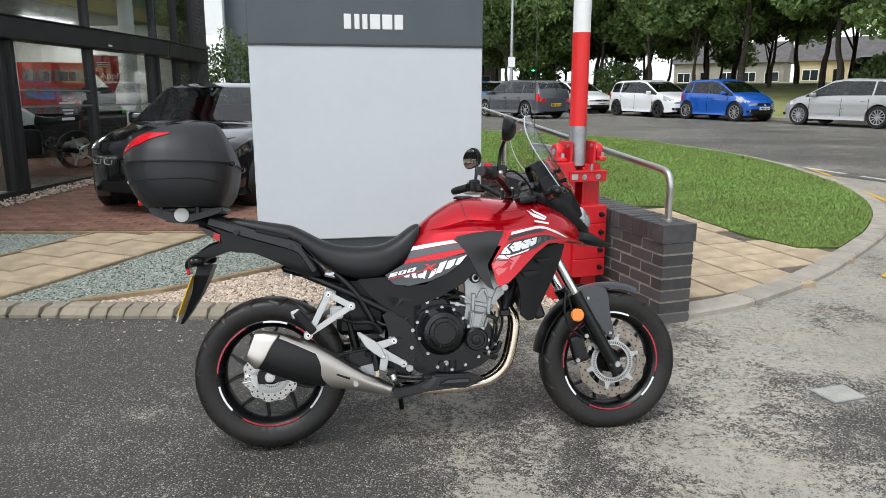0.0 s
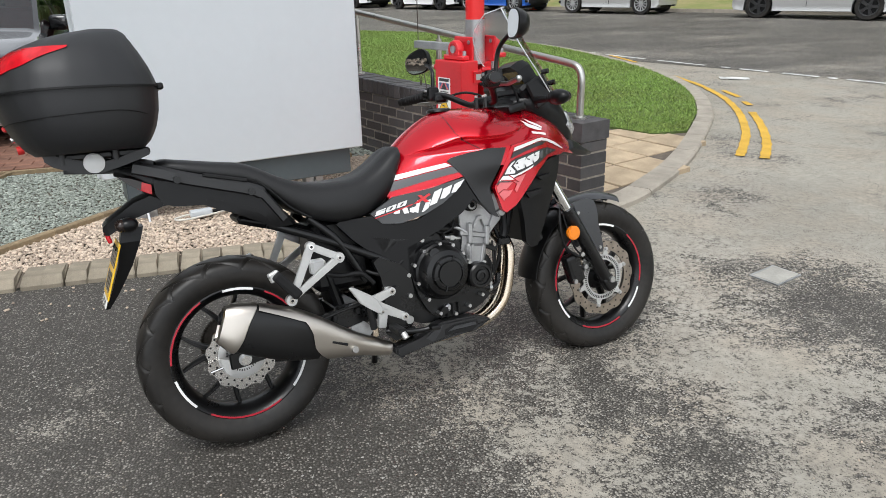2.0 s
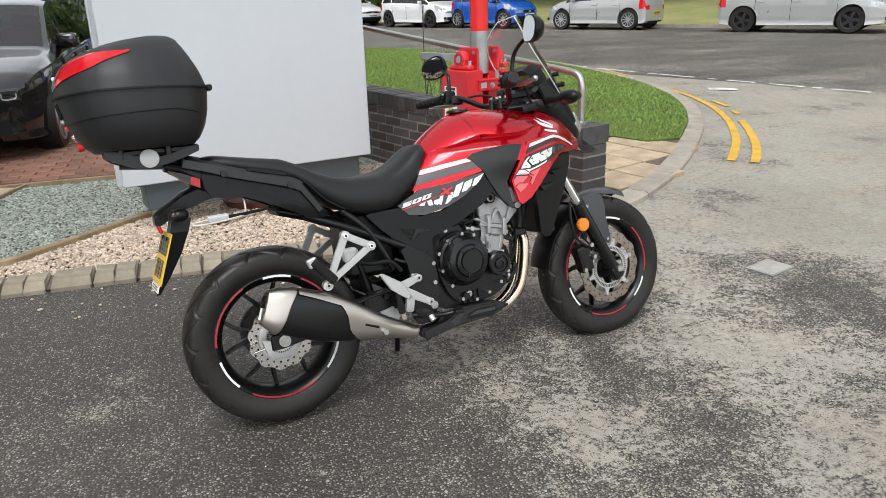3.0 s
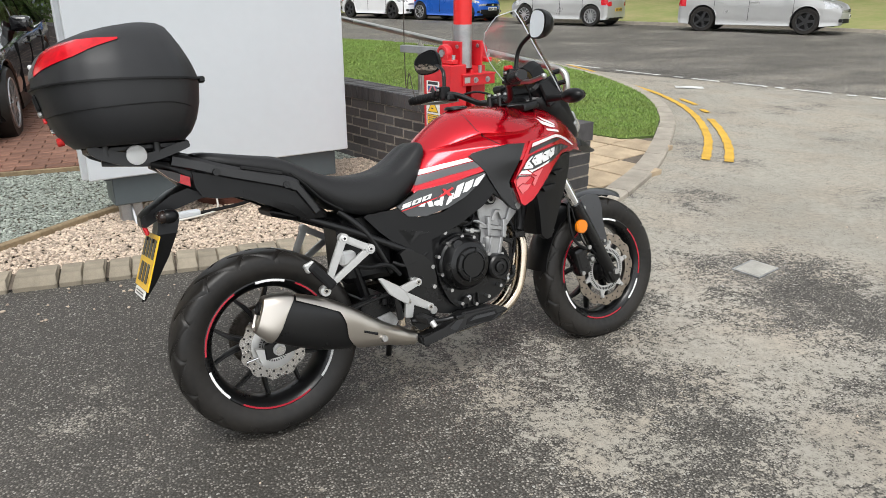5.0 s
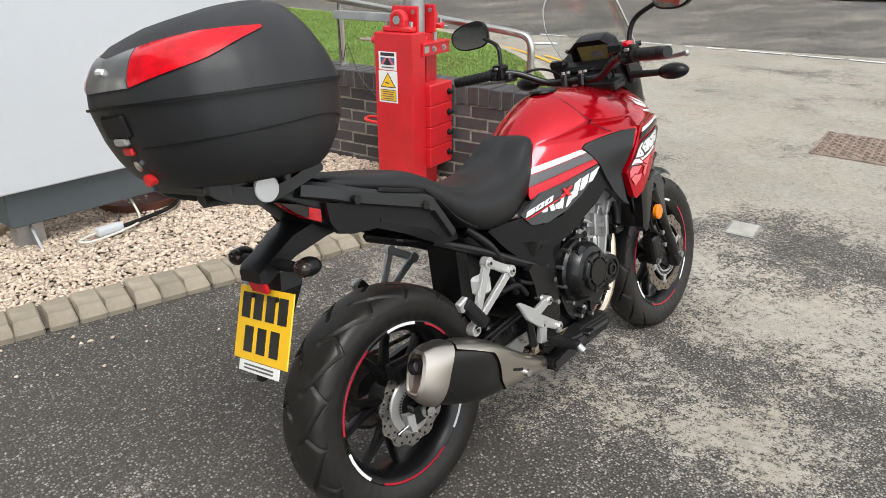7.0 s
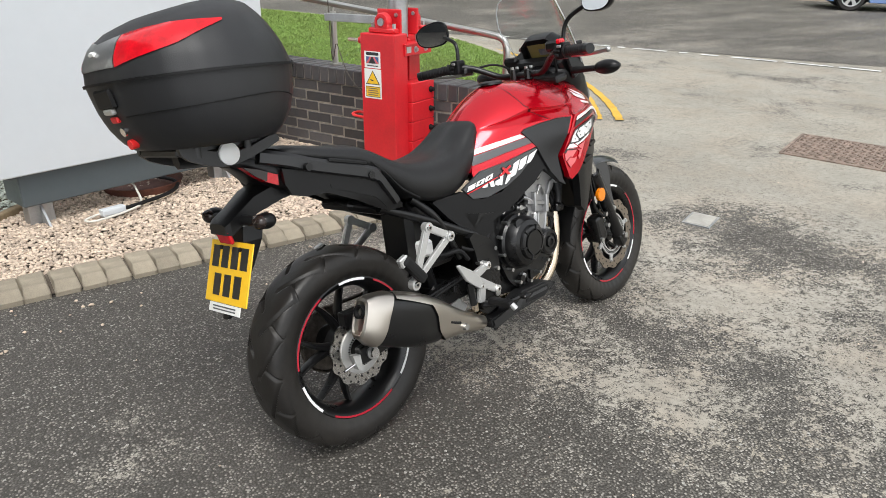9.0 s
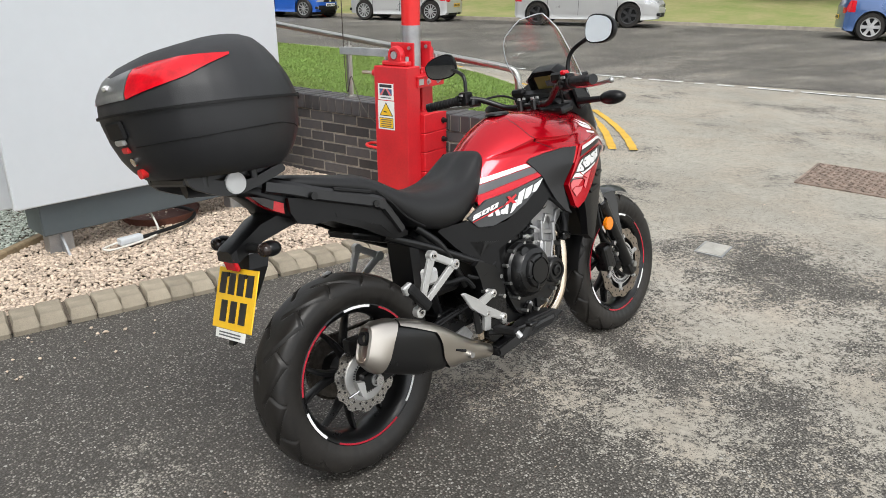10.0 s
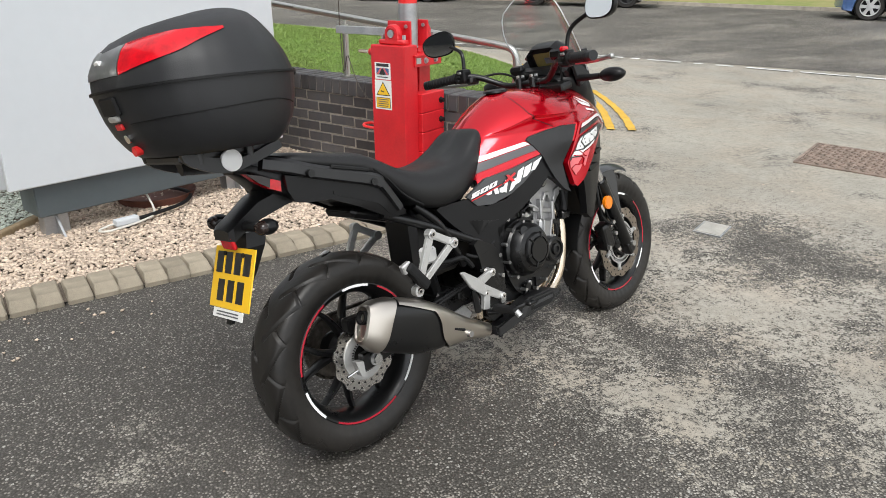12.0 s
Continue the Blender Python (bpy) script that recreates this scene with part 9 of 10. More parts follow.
    for key, fs in faces.items():
        if key.startswith("window"):
            nm, mt, lb = "side_window", "car_glass", "dark side window"
        elif key.startswith("headlight"):
            nm, mt, lb = "headlight", lamp, "headlight"
        elif key.startswith("pillar"):
            nm, mt, lb = "door_pillar", "gloss_black", "black door pillar"
        elif key.startswith("sill"):
            nm, mt, lb = "sill", "black_plastic" if saloon else paint, ""
        elif key.startswith("tail"):
            nm, mt, lb = "tail_light", "red_lens", "red tail light"
        else:
            nm, mt, lb = look_of[key]
        ids = sorted({v for f in fs for v in f})
        at_ = {v: i for i, v in enumerate(ids)}
        bm = bmesh.new()
        bv = [bm.verts.new(verts[v]) for v in ids]
        for f in fs:
            if len({verts[v] for v in f}) > 2:
                bm.faces.new([bv[at_[v]] for v in f])
        bmesh.ops.remove_doubles(bm, verts=bm.verts, dist=0.0008)
        part(nm, bm, mt, c, lb, True, 38)
    # dark cabin, wheel housings and floor pan
    seat_y = 0.36 * W / 1.75
    red = "seat_red" if saloon else "cabin_dark"
    part("floor_pan", block(bmesh.new(), ((xf + xr) / 2, 0, 0.27), (L - 0.5, W - 0.46, 0.12), 0.03), "rubber", c)
    for a in ax:
        part("wheel_housing", block(bmesh.new(), (a, 0, wr + 0.10), (2 * arch + 0.02, W - 0.42, 2 * wr * 0.9), 0.05), "rubber", c)
    part("cabin_floor", block(bmesh.new(), ((cowl + rb_) / 2, 0, 0.40 * H), (cowl - rb_ + 0.3, W - 0.24, 0.18 * H)), "cabin_dark", c)
    part("dashboard", block(bmesh.new(), (cowl - 0.30, 0, 0.585 * H), (0.42, W - 0.26, 0.12), 0.05, None, 2), "cabin_dark", c)
    for s in (-1, 1):
        part("front_seat", block(bmesh.new(), (cowl - 1.28, s * seat_y, 0.60 * H), (0.16, 0.46, 0.52), 0.06, Matrix.Rotation(radians(-14), 3, "Y"), 2), red, c, "car seat")
        part("head_rest", block(bmesh.new(), (cowl - 1.38, s * seat_y, 0.82 * H), (0.10, 0.26, 0.16), 0.04, None, 2), red, c)
    part("rear_bench", block(bmesh.new(), (-wb / 2 + 0.42, 0, 0.60 * H), (0.18, W - 0.40, 0.50), 0.06, None, 2), red, c, "rear bench")
    bm = bmesh.new()
    st_c, st_n = Vector((cowl - 0.62, -seat_y, 0.66 * H)), Vector((-0.85, 0, 0.5)).normalized()
    sv = st_n.cross(Vector((0, 1, 0)))
    pipe(bm, [st_c + (Vector((0, 1, 0)) * math.cos(a) + sv * math.sin(a)) * 0.18 for a in (2 * math.pi * i / 20 for i in range(21))], 0.016, 6, 1)
    part("steering_wheel", bm, "rubber", c, smooth=True)
    for s in (-1, 1):
        for gx in (cowl - 0.16, pil - 0.02, -wb / 2 + 0.30):
            w_ = hw * curve(wide, gx)
            part("door_gap", block(bmesh.new(), (gx, s * (w_ - 0.012), (0.30 + 0.60 * H) / 2), (0.008, 0.02, 0.60 * H - 0.34)), "rubber", c)
        for gx in (pil + 0.10, -wb / 2 + 0.46):
            part("door_handle", block(bmesh.new(), (gx, s * (hw - 0.006), 0.545 * H), (0.17, 0.035, 0.026), 0.01, None, 2), paint, c)
        mr = Matrix.Translation((cowl - (0.46 if saloon else 0.30), s * (hw + (0.02 if saloon else 0.065)), (0.70 if saloon else 0.665) * H)) @ Matrix.Rotation(radians(-s * 10), 4, "Z")
        bm = bmesh.new()
        block(bm, (0, 0, 0), (0.13, 0.20, 0.15 if saloon else 0.13), 0.05, None, 3)
        block(bm, (0, -s * 0.11, -0.05), (0.07, 0.12, 0.03), 0.01)
        bmesh.ops.transform(bm, matrix=mr, verts=bm.verts)
        part("wing_mirror", bm, paint, c, smooth=True)
        if saloon:
            continue
        wl_ = part("fog_recess", block(bmesh.new(), (xf - 0.16, s * hw * 0.72, 0.245 * H), (0.10, 0.17, 0.09), 0.03, Matrix.Rotation(radians(-s * 24), 3, "Z"), 2), "rubber", c, "dark fog lamp recess")
        part("fog_lamp", rod(bmesh.new(), (xf - 0.11, s * hw * 0.71, 0.245 * H), (xf - 0.09, s * hw * 0.705, 0.245 * H), 0.035, seg=14), "head_lens", wl_, smooth=True)
    part("badge", block(bmesh.new(), (xf + 0.012, 0, 0.40 * H), (0.012, 0.10, 0.07), 0.005), "chrome", c, "plain bright badge")
    for x, tint, z in ((xf + 0.016, plate_front, 0.31 * H), (xr - 0.018, "plate_yellow", 0.36 * H)):
        pl = part("number_plate", block(bmesh.new(), (x, 0, z), (0.012, 0.50, 0.108), 0.002), tint, c, "number plate with dark bars")
        for i in range(7):
            part("dark_bar", block(bmesh.new(), (x + math.copysign(0.008, x), -0.19 + i * 0.063 + (0.02 if i > 3 else 0), z), (0.003, 0.04, 0.068)), "black_decal", pl)
    # wheels
    for wx in ax:
        for s in (-1, 1):
            cy = s * (hw - 0.115)
            bm = lathe(bmesh.new(), [(wr * 0.66, -0.10), (wr * 0.93, -0.105), (wr, -0.075), (wr, 0.075), (wr * 0.93, 0.105), (wr * 0.66, 0.10), (wr * 0.66, -0.10)], (wx, cy, wr), "y", 36)
            w = part("wheel", bm, "tyre", c, "tyre", True, 40)
            bm = lathe(bmesh.new(), [(wr * 0.68, s * 0.10), (wr * 0.63, s * 0.095), (wr * 0.61, s * 0.03), (0, s * 0.025)], (wx, cy, wr), "y", 28)
            part("wheel_dish", bm, "rubber", w)
            bm = lathe(bmesh.new(), [(wr * 0.70, s * 0.098), (wr * 0.68, s * 0.110), (wr * 0.63, s * 0.104), (wr * 0.62, s * 0.085)], (wx, cy, wr), "y", 32)
            for i in range(spokes):
                a = 2 * math.pi * i / spokes
                u = Vector((math.cos(a), 0, math.sin(a)))
                v = Vector((-math.sin(a), 0, math.cos(a)))
                o = Vector((wx, cy, wr))
                k = 0.42 if spokes > 6 else 1.15
                loft(bm, [[o + u * r + v * q * e * k + Vector((0, s * y, 0)) for e, y in ((-1, 0.07), (1, 0.07), (1, 0.10), (-1, 0.10))] for r, q in ((wr * 0.06, 0.035), (wr * 0.35, 0.030), (wr * 0.65, 0.040))])
            lathe(bm, [(0.0, s * 0.106), (wr * 0.16, s * 0.104), (wr * 0.18, s * 0.09)], (wx, cy, wr), "y", 16)
            part("wheel_rim", bm, rim, w, "wheel rim", True, 40)
    return c


def ground_at(x, y, heading):
    """Pose on the sloping ground, heading in degrees from +x."""
    h = radians(heading)
    slope = 0.012 if y > 17 else 0.028 if y > 2.9 else 0.0
    return pose(x, y, rise(y) + 0.004, 0, 0, heading) @ pose(0, 0, 0, math.degrees(math.atan(slope * math.cos(h))), -math.degrees(math.atan(slope * math.sin(h))), 0)


RDIR = math.degrees(math.atan2(-0.866, 0.50))


def parked(front, rear, W, back=False):
    """Pose from the ground points of the two wheels on the road side (front one first)."""
    f, r = Vector(front), Vector(rear)
    d = (f - r).normalized()
    away = Vector((-d.y, d.x))
    if away.dot(Vector((0.866, 0.5))) < 0:
        away = -away
    m = (f + r) / 2 + away * (W / 2 - 0.05)
    return ground_at(m.x, m.y, math.degrees(math.atan2(d.y, d.x)))


black_saloon = car("glossy black saloon parked on the block paving by the showroom", ground_at(-3.03, 9.46, -90), "car_black", 4.71, 1.80, 1.36, 2.85, "saloon", "rim", 10, "", lamp="lamp_dark")
for s in (-1, 1):
    lampm = Matrix.Rotation(radians(s * 28), 3, "Z")
    hl_ = part("headlight", block(bmesh.new(), (2.085, s * 0.545, 0.612), (0.09, 0.36, 0.115), 0.035, lampm, 4), "lamp_dark", black_saloon, "dark swept headlight", True)
    for k in (-0.085, 0.085):
        c0 = Vector((2.100, s * 0.545, 0.608)) + lampm @ Vector((0.036, k, 0))
        ax_, up_ = lampm @ Vector((0, 1, 0)), Vector((0, 0, 1))
        part("light_bar", pipe(bmesh.new(), [c0 - ax_ * 0.055 + up_ * 0.026, c0 - ax_ * 0.05 - up_ * 0.024, c0 + ax_ * 0.045 - up_ * 0.024, c0 + ax_ * 0.06 + up_ * 0.02], 0.006, 6, 3), "head_lens", hl_, "bright light strip", True)
    part("grille", block(bmesh.new(), (2.222, s * 0.19, 0.555), (0.05, 0.31, 0.18), 0.045, Matrix.Rotation(radians(-8), 3, "Y"), 3), "rubber", black_saloon, "black grille opening")
car("silver five-door hatchback parked at the street kerb", parked((11.2, 23.3), (12.3, 21.5), 1.65), "car_silver", 3.82, 1.65, 1.44, 2.49, "hatch", "rim", 12)
car("bright blue small hatchback parked at the street kerb", parked((9.8, 26.0), (9.0, 27.6), 1.63), "car_blue", 3.43, 1.63, 1.465, 2.34, "hatch", "rim", 10)
car("white hatchback parked at the street kerb", parked((7.95, 29.2), (7.1, 30.9), 1.75), "car_white", 4.05, 1.75, 1.46, 2.55, "hatch", "rim_dark", 5)
car("white hatchback parked farther along the street", parked((5.3, 33.8), (4.5, 35.3), 1.81), "car_white", 4.26, 1.81, 1.45, 2.63, "hatch", "rim_dark", 5)
car("dark grey hatchback standing in the street", ground_at(2.7, 29.4, 124), "car_grey", 4.4, 1.75, 1.46, 2.58, "hatch", "rim", 7)
car("silver estate farther along the street", ground_at(3.0, 39.5, RDIR + 8), "car_silver", 4.3, 1.76, 1.5, 2.6, "hatch", "rim", 7)
car("dark blue hatchback farther along the street", ground_at(1.2, 36.5, RDIR + 10), "car_blue_soft", 4.0, 1.74, 1.46, 2.55, "hatch", "rim", 7)
car("silver hatchback with dark wheels parked at the street kerb", parked((15.38, 15.55), (13.80, 17.70), 1.81), "car_silver", 4.42, 1.81, 1.50, 2.685, "hatch", "rim_dark", 5)
car("blue hatchback parked at the street kerb", ground_at(19.1, 9.3, RDIR + 4), "car_blue_soft", 3.95, 1.72, 1.46, 2.49, "hatch", "rim", 6)
for lb, o_, s_ in (("dark van parked on the housing road", 24, 12), ("dark hatchback parked on the housing road", 25, -3)):
    x, y = along(s_, o_)
    van = car(lb, ground_at(x, y, RDIR + 12), "car_grey", 4.6, 1.85, 1.85 if "van" in lb else 1.5, 2.9, "hatch", "rim", 6)
    van.location.z += 1.2

# traffic cone
cone = thing("traffic_cone", "orange and white traffic cone at the kerb", "cone", at=pose(11.15, 26.6, rise(26.6) + 0.01))
part("cone_base", block(bmesh.new(), (0, 0, 0.02), (0.36, 0.36, 0.04), 0.01), "cone_orange", cone)
part("cone_body", rod(bmesh.new(), (0, 0, 0.04), (0, 0, 0.75), 0.13, 0.025, 20), "cone_orange", cone, smooth=True)
part("cone_band", rod(bmesh.new(), (0, 0, 0.36), (0, 0, 0.54), 0.087, 0.062, 20), "white", cone, "white reflective band", True)


# ---- trees ----
def tree_meshes(seed, height, crown_r, trunk_r, leaves, leaf):
    g = random.Random(seed)
    wood = bmesh.new()
    fork = height * 0.22
    pts = [(0, 0, -0.3), (0.02, 0.01, height * 0.1), (g.uniform(-0.2, 0.2), g.uniform(-0.2, 0.2), fork), (g.uniform(-0.5, 0.5), g.uniform(-0.5, 0.5), height * 0.72)]
    pipe(wood, pts, trunk_r, 10, 5, taper=0.32)
    tips = []
    for i in range(11):
        a = i * 2.4 + g.uniform(-0.4, 0.4)
        z0 = fork * g.uniform(0.75, 2.4)
        r = crown_r * g.uniform(0.55, 1.0)
        z1 = z0 + height * g.uniform(0.0, 0.34)
        b = Vector((math.cos(a) * r, math.sin(a) * r, z1))
        base = Vector((0, 0, z0))
        mid = base.lerp(b, 0.5) + Vector((0, 0, 0.25))
        pipe(wood, [base, mid, b], trunk_r * 0.34, 6, 4, taper=0.25)
        tips += [b, mid, base.lerp(b, 0.75)]
        for k in range(2):
            t2 = mid + Vector((g.uniform(-1, 1), g.uniform(-1, 1), g.uniform(0.1, 0.9))) * crown_r * 0.45
            pipe(wood, [mid, mid.lerp(t2, 0.6), t2], trunk_r * 0.16, 5, 2, taper=0.3)
            tips.append(t2)
    for k in range(6):
        tips.append(Vector((g.uniform(-0.4, 0.4) * crown_r, g.uniform(-0.4, 0.4) * crown_r, height * g.uniform(0.75, 0.97))))
    wme = bpy.data.meshes.new("trunk")
    wood.to_mesh(wme)
    wood.free()
    wme.materials.append(M["bark"])
    wme.shade_smooth()
    r = np.random.default_rng(seed)
    tip = np.array([t[:] for t in tips])
    size = r.uniform(0.55, 1.15, len(tip))
    who = r.integers(0, len(tip), leaves)
    off = r.normal(0, 1, (leaves, 3))
    off /= np.linalg.norm(off, axis=1, keepdims=True)
    rad = r.uniform(0.25, 1.0, (leaves, 1)) ** 0.5
    pos = tip[who] + off * rad * (size[who][:, None] * crown_r * 0.32) * np.array([1, 1, 0.72])
    u = r.normal(0, 1, (leaves, 3))
    u /= np.linalg.norm(u, axis=1, keepdims=True)
    v = np.cross(u, r.normal(0, 1, (leaves, 3)))
    v /= np.linalg.norm(v, axis=1, keepdims=True)
    s = leaf * r.uniform(0.6, 1.4, (leaves, 1))
    quad = np.stack([pos - u * s, pos - v * s * 0.55, pos + u * s, pos + v * s * 0.55], 1).reshape(-1, 3)
    me = bpy.data.meshes.new("crown")
    me.vertices.add(len(quad))
    me.vertices.foreach_set("co", quad.ravel())
    me.loops.add(leaves * 4)
    me.loops.foreach_set("vertex_index", np.arange(leaves * 4))
    me.polygons.add(leaves)
    me.polygons.foreach_set("loop_start", np.arange(leaves) * 4)
    me.update()
    return wme, me


tree_src = []
for i in range(4):
    wme, cme = tree_meshes(40 + i, 9.5 + 0.8 * i, 3.1 + 0.25 * (i % 2), 0.13 + 0.015 * i, 10500, 0.14)
    cme.materials.append(M["leaf"] if i % 2 == 0 else M["leaf_light"])
    src = thing("tree", "broadleaf street tree with dark bark and a full green crown", "tree", "trees on the grass bank")
    new("trunk", wme).parent = src
    tagged(new("crown", cme), "dense green leaves").parent = src
    tree_src.append(src)
gt = random.Random(11)
spots = []
for row, (o, gap) in enumerate(((7.5, 3.9), (11.5, 4.2), (16.0, 4.6), (21.0, 4.8))):
    s = -34
    while s < 62:
        spots.append((s + gt.uniform(-1.2, 1.2), o + gt.uniform(-1.0, 1.0), (0.0, 0.0, 0.5, 1.0)[row]))
        s += gap
used = 0
for s, o, sunk in spots:
    x, y = along(s, o)
    z = rise(y) + curve([(1.7, 0.10), (4, 0.35), (9, 1.0), (15, 1.35), (40, 1.6)], o) - 0.05 - sunk
    k = gt.uniform(0.85, 1.15) + 0.1 * sunk
    m = pose(x, y, z, 0, 0, gt.uniform(0, 360)) @ Matrix.Diagonal((k, k, k * gt.uniform(0.95, 1.1), 1))
    if used < 4:
        tree_src[used].matrix_world = m
    else:
        t = copy_thing(tree_src[used % 4], m)
        t.scale = (k, k, k)
    used += 1
# trees at the far end of the street, and the tall ones behind the lamp post
for x, y in ((-3.0, 48.0), (1.0, 50.0), (4.5, 47.0), (3.2, 44.0), (2.0, 56.0), (5.2, 57.5), (8.3, 55.0), (6.6, 51.0), (10.5, 58.0), (13.0, 54.5), (-0.5, 60.0)):
    copy_thing(tree_src[used % 4], pose(x, y, rise(y), 0, 0, gt.uniform(0, 360)))
    used += 1


def shrub(name, label, x, y, z, r, h, leaves, leaf, seed):
    sh = thing(name, label, "shrub", at=pose(x, y, z))
    g = np.random.default_rng(seed)
    bm = bmesh.new()
    for i in range(7):
        a = i * 0.9
        pipe(bm, [(0.05 * math.cos(a), 0.05 * math.sin(a), -0.1), (r * 0.3 * math.cos(a), r * 0.3 * math.sin(a), h * 0.5), (r * 0.6 * math.cos(a), r * 0.6 * math.sin(a), h * 0.85)], 0.02, 5, 3, taper=0.3)
    part("stems", bm, "bark", sh)
    off = g.normal(0, 1, (leaves, 3))
    off /= np.linalg.norm(off, axis=1, keepdims=True)
    lump = 1 + 0.30 * np.sin(off[:, :1] * 6 + seed) * np.cos(off[:, 2:3] * 7 + off[:, 1:2] * 4)
    pos = off * g.uniform(0.35, 1, (leaves, 1)) ** 0.5 * lump * np.array([r, r, h * 0.5]) + np.array([0, 0, h * 0.52])
    u = g.normal(0, 1, (leaves, 3))
    u /= np.linalg.norm(u, axis=1, keepdims=True)
    v = np.cross(u, g.normal(0, 1, (leaves, 3)))
    v /= np.linalg.norm(v, axis=1, keepdims=True)
    s = leaf * g.uniform(0.6, 1.4, (leaves, 1))
    quad = np.stack([pos - u * s, pos - v * s * 0.55, pos + u * s, pos + v * s * 0.55], 1).reshape(-1, 3)
    ob = quick("foliage", quad, np.arange(leaves * 4).reshape(-1, 4), "shrub_leaf", sh)
    return sh


shrub("shrub", "bushy green tree beside the showroom corner", -5.35, 18.2, rise(18.2) + 0.05, 1.0, 2.35, 4200, 0.05, 3)
shrub("shrub", "bushy green tree beside the showroom corner", -3.2, 16.8, rise(16.8) + 0.2, 1.2, 2.4, 5000, 0.055, 4)
for s, o in ((17.5, 7.0), (2.0, 6.6), (24.0, 6.2)):
    x, y = along(s, o)
    shrub("shrub", "dark rounded shrub on the grass bank", x, y, rise(y) + 0.6, 1.3, 1.9, 2200, 0.11, int(s))

# ---- houses behind the bank ----
def house(label, x, y, z, turn, L, D, H, walls, roof_h=2.4, wins=4, doors=(1,)):
    h = thing("house", label, "house", "houses behind the bank", pose(x, y, z, 0, 0, turn))
    part("wall", block(bmesh.new(), (0, 0, H / 2), (L, D, H)), walls, h)
    bm = bmesh.new()
    o = 0.35
    v = [bm.verts.new(p) for p in ((-L / 2 - o, -D / 2 - o, H - 0.05), (L / 2 + o, -D / 2 - o, H - 0.05), (L / 2 + o, D / 2 + o, H - 0.05), (-L / 2 - o, D / 2 + o, H - 0.05), (-L / 2 - o, 0, H + roof_h), (L / 2 + o, 0, H + roof_h))]
    for f in ((0, 1, 5, 4), (2, 3, 4, 5), (3, 0, 4), (1, 2, 5), (3, 2, 1, 0)):
        bm.faces.new([v[i] for i in f])
    rf = part("roof", bm, "roof", h, "grey pitched roof")
    part("chimney", block(bmesh.new(), (L * 0.3, 0, H + roof_h), (0.9, 0.6, 1.4)), walls, rf)
    for i in range(wins):
        wx = -L / 2 + L * (i + 0.5) / wins
        if i in doors:
            part("door", block(bmesh.new(), (wx, -D / 2 - 0.02, 1.05), (0.95, 0.08, 2.1), 0.01), "gloss_black", h, "dark front door")
        else:
            w = part("window", block(bmesh.new(), (wx, -D / 2 - 0.02, 1.55), (1.5, 0.08, 1.15), 0.01), "white", h, "white framed window")
            for k in (-0.36, 0.36):
                part("pane", block(bmesh.new(), (wx + k, -D / 2 - 0.065, 1.55), (0.64, 0.02, 0.98)), "house_pane", w, "dark pane")
    return h


house("cream rendered cottage with a dark roof", *along(4, 48), rise(50) + 1.0, 30 - 60, 13, 7, 3.1, "cream", wins=6, doors=(2,))
house("grey rendered house with a dark roof", *along(19, 48), rise(50) + 1.0, -30, 11, 7, 4.4, "render_grey", wins=4)
house("cream rendered cottage with a dark roof", *along(31, 51), rise(55) + 1.0, -30, 10, 7, 3.0, "cream", wins=4)
house("cream rendered cottage with a dark roof", *along(-12, 48), rise(40) + 1.0, -30, 14, 7, 3.2, "cream", wins=6, doors=(1, 4))
house("grey rendered house with a dark roof", *along(46, 51), rise(60) + 1.0, -30, 12, 7, 3.2, "render_grey", wins=5)
house("grey rendered house with a dark roof", *along(-30, 48), rise(33) + 1.0, -30, 14, 7, 3.4, "render_grey", wins=5)
house("pale low house at the end of the street", -4, 66, rise(62), -6, 16, 7, 3.0, "render_grey", wins=6)

# street lamp by the far trees
lamp = thing("street_lamp", "tall grey steel street lamp post", "street lamp", at=pose(2.6, 33.5, rise(33.5)))
part("lamp_post", rod(bmesh.new(), (0, 0, 0), (0, 0, 8.0), 0.09, 0.05, 12), "galv", lamp, smooth=True)
part("lamp_sign", block(bmesh.new(), (0, -0.08, 2.3), (0.32, 0.02, 0.42), 0.01), "white", lamp, "small white sign")
sig = thing("traffic_signal", "traffic signal showing green far down the street", "traffic light", at=pose(4.9, 46.0, rise(46)))
part("signal_post", rod(bmesh.new(), (0, 0, 0), (0, 0, 2.8), 0.06), "anthracite", sig, smooth=True)
sh = part("signal_head", block(bmesh.new(), (0, 0, 2.5), (0.28, 0.22, 0.85), 0.03), "anthracite", sig)
part("green_lamp", rod(bmesh.new(), (0, -0.1, 2.25), (0, -0.14, 2.25), 0.10, seg=18), "green_glow", sh, "lit green lamp")

# ---- showroom ----
FA, F_TURN = Vector((-5.674, 2.188)), 86.0
SHOP = pose(FA.x, FA.y, 0.22, 0, 0, F_TURN)
BEND = pose(10.12, 0, 0, 0, 0, 10.0)
shop = tagged(new("showroom"), "glazed showroom front with dark metal framing", "building", kind="structure")
shop.matrix_world = SHOP


def s_part(name, x0, x1, y0, y1, z0, z1, material, label="", bevel=0.0, parent=None, bend=False):
    ob = part(name, block(bmesh.new(), ((x0 + x1) / 2, (y0 + y1) / 2, (z0 + z1) / 2), (x1 - x0, y1 - y0, z1 - z0), bevel), material, parent or shop, label)
    if bend:
        ob.matrix_local = BEND
    return ob


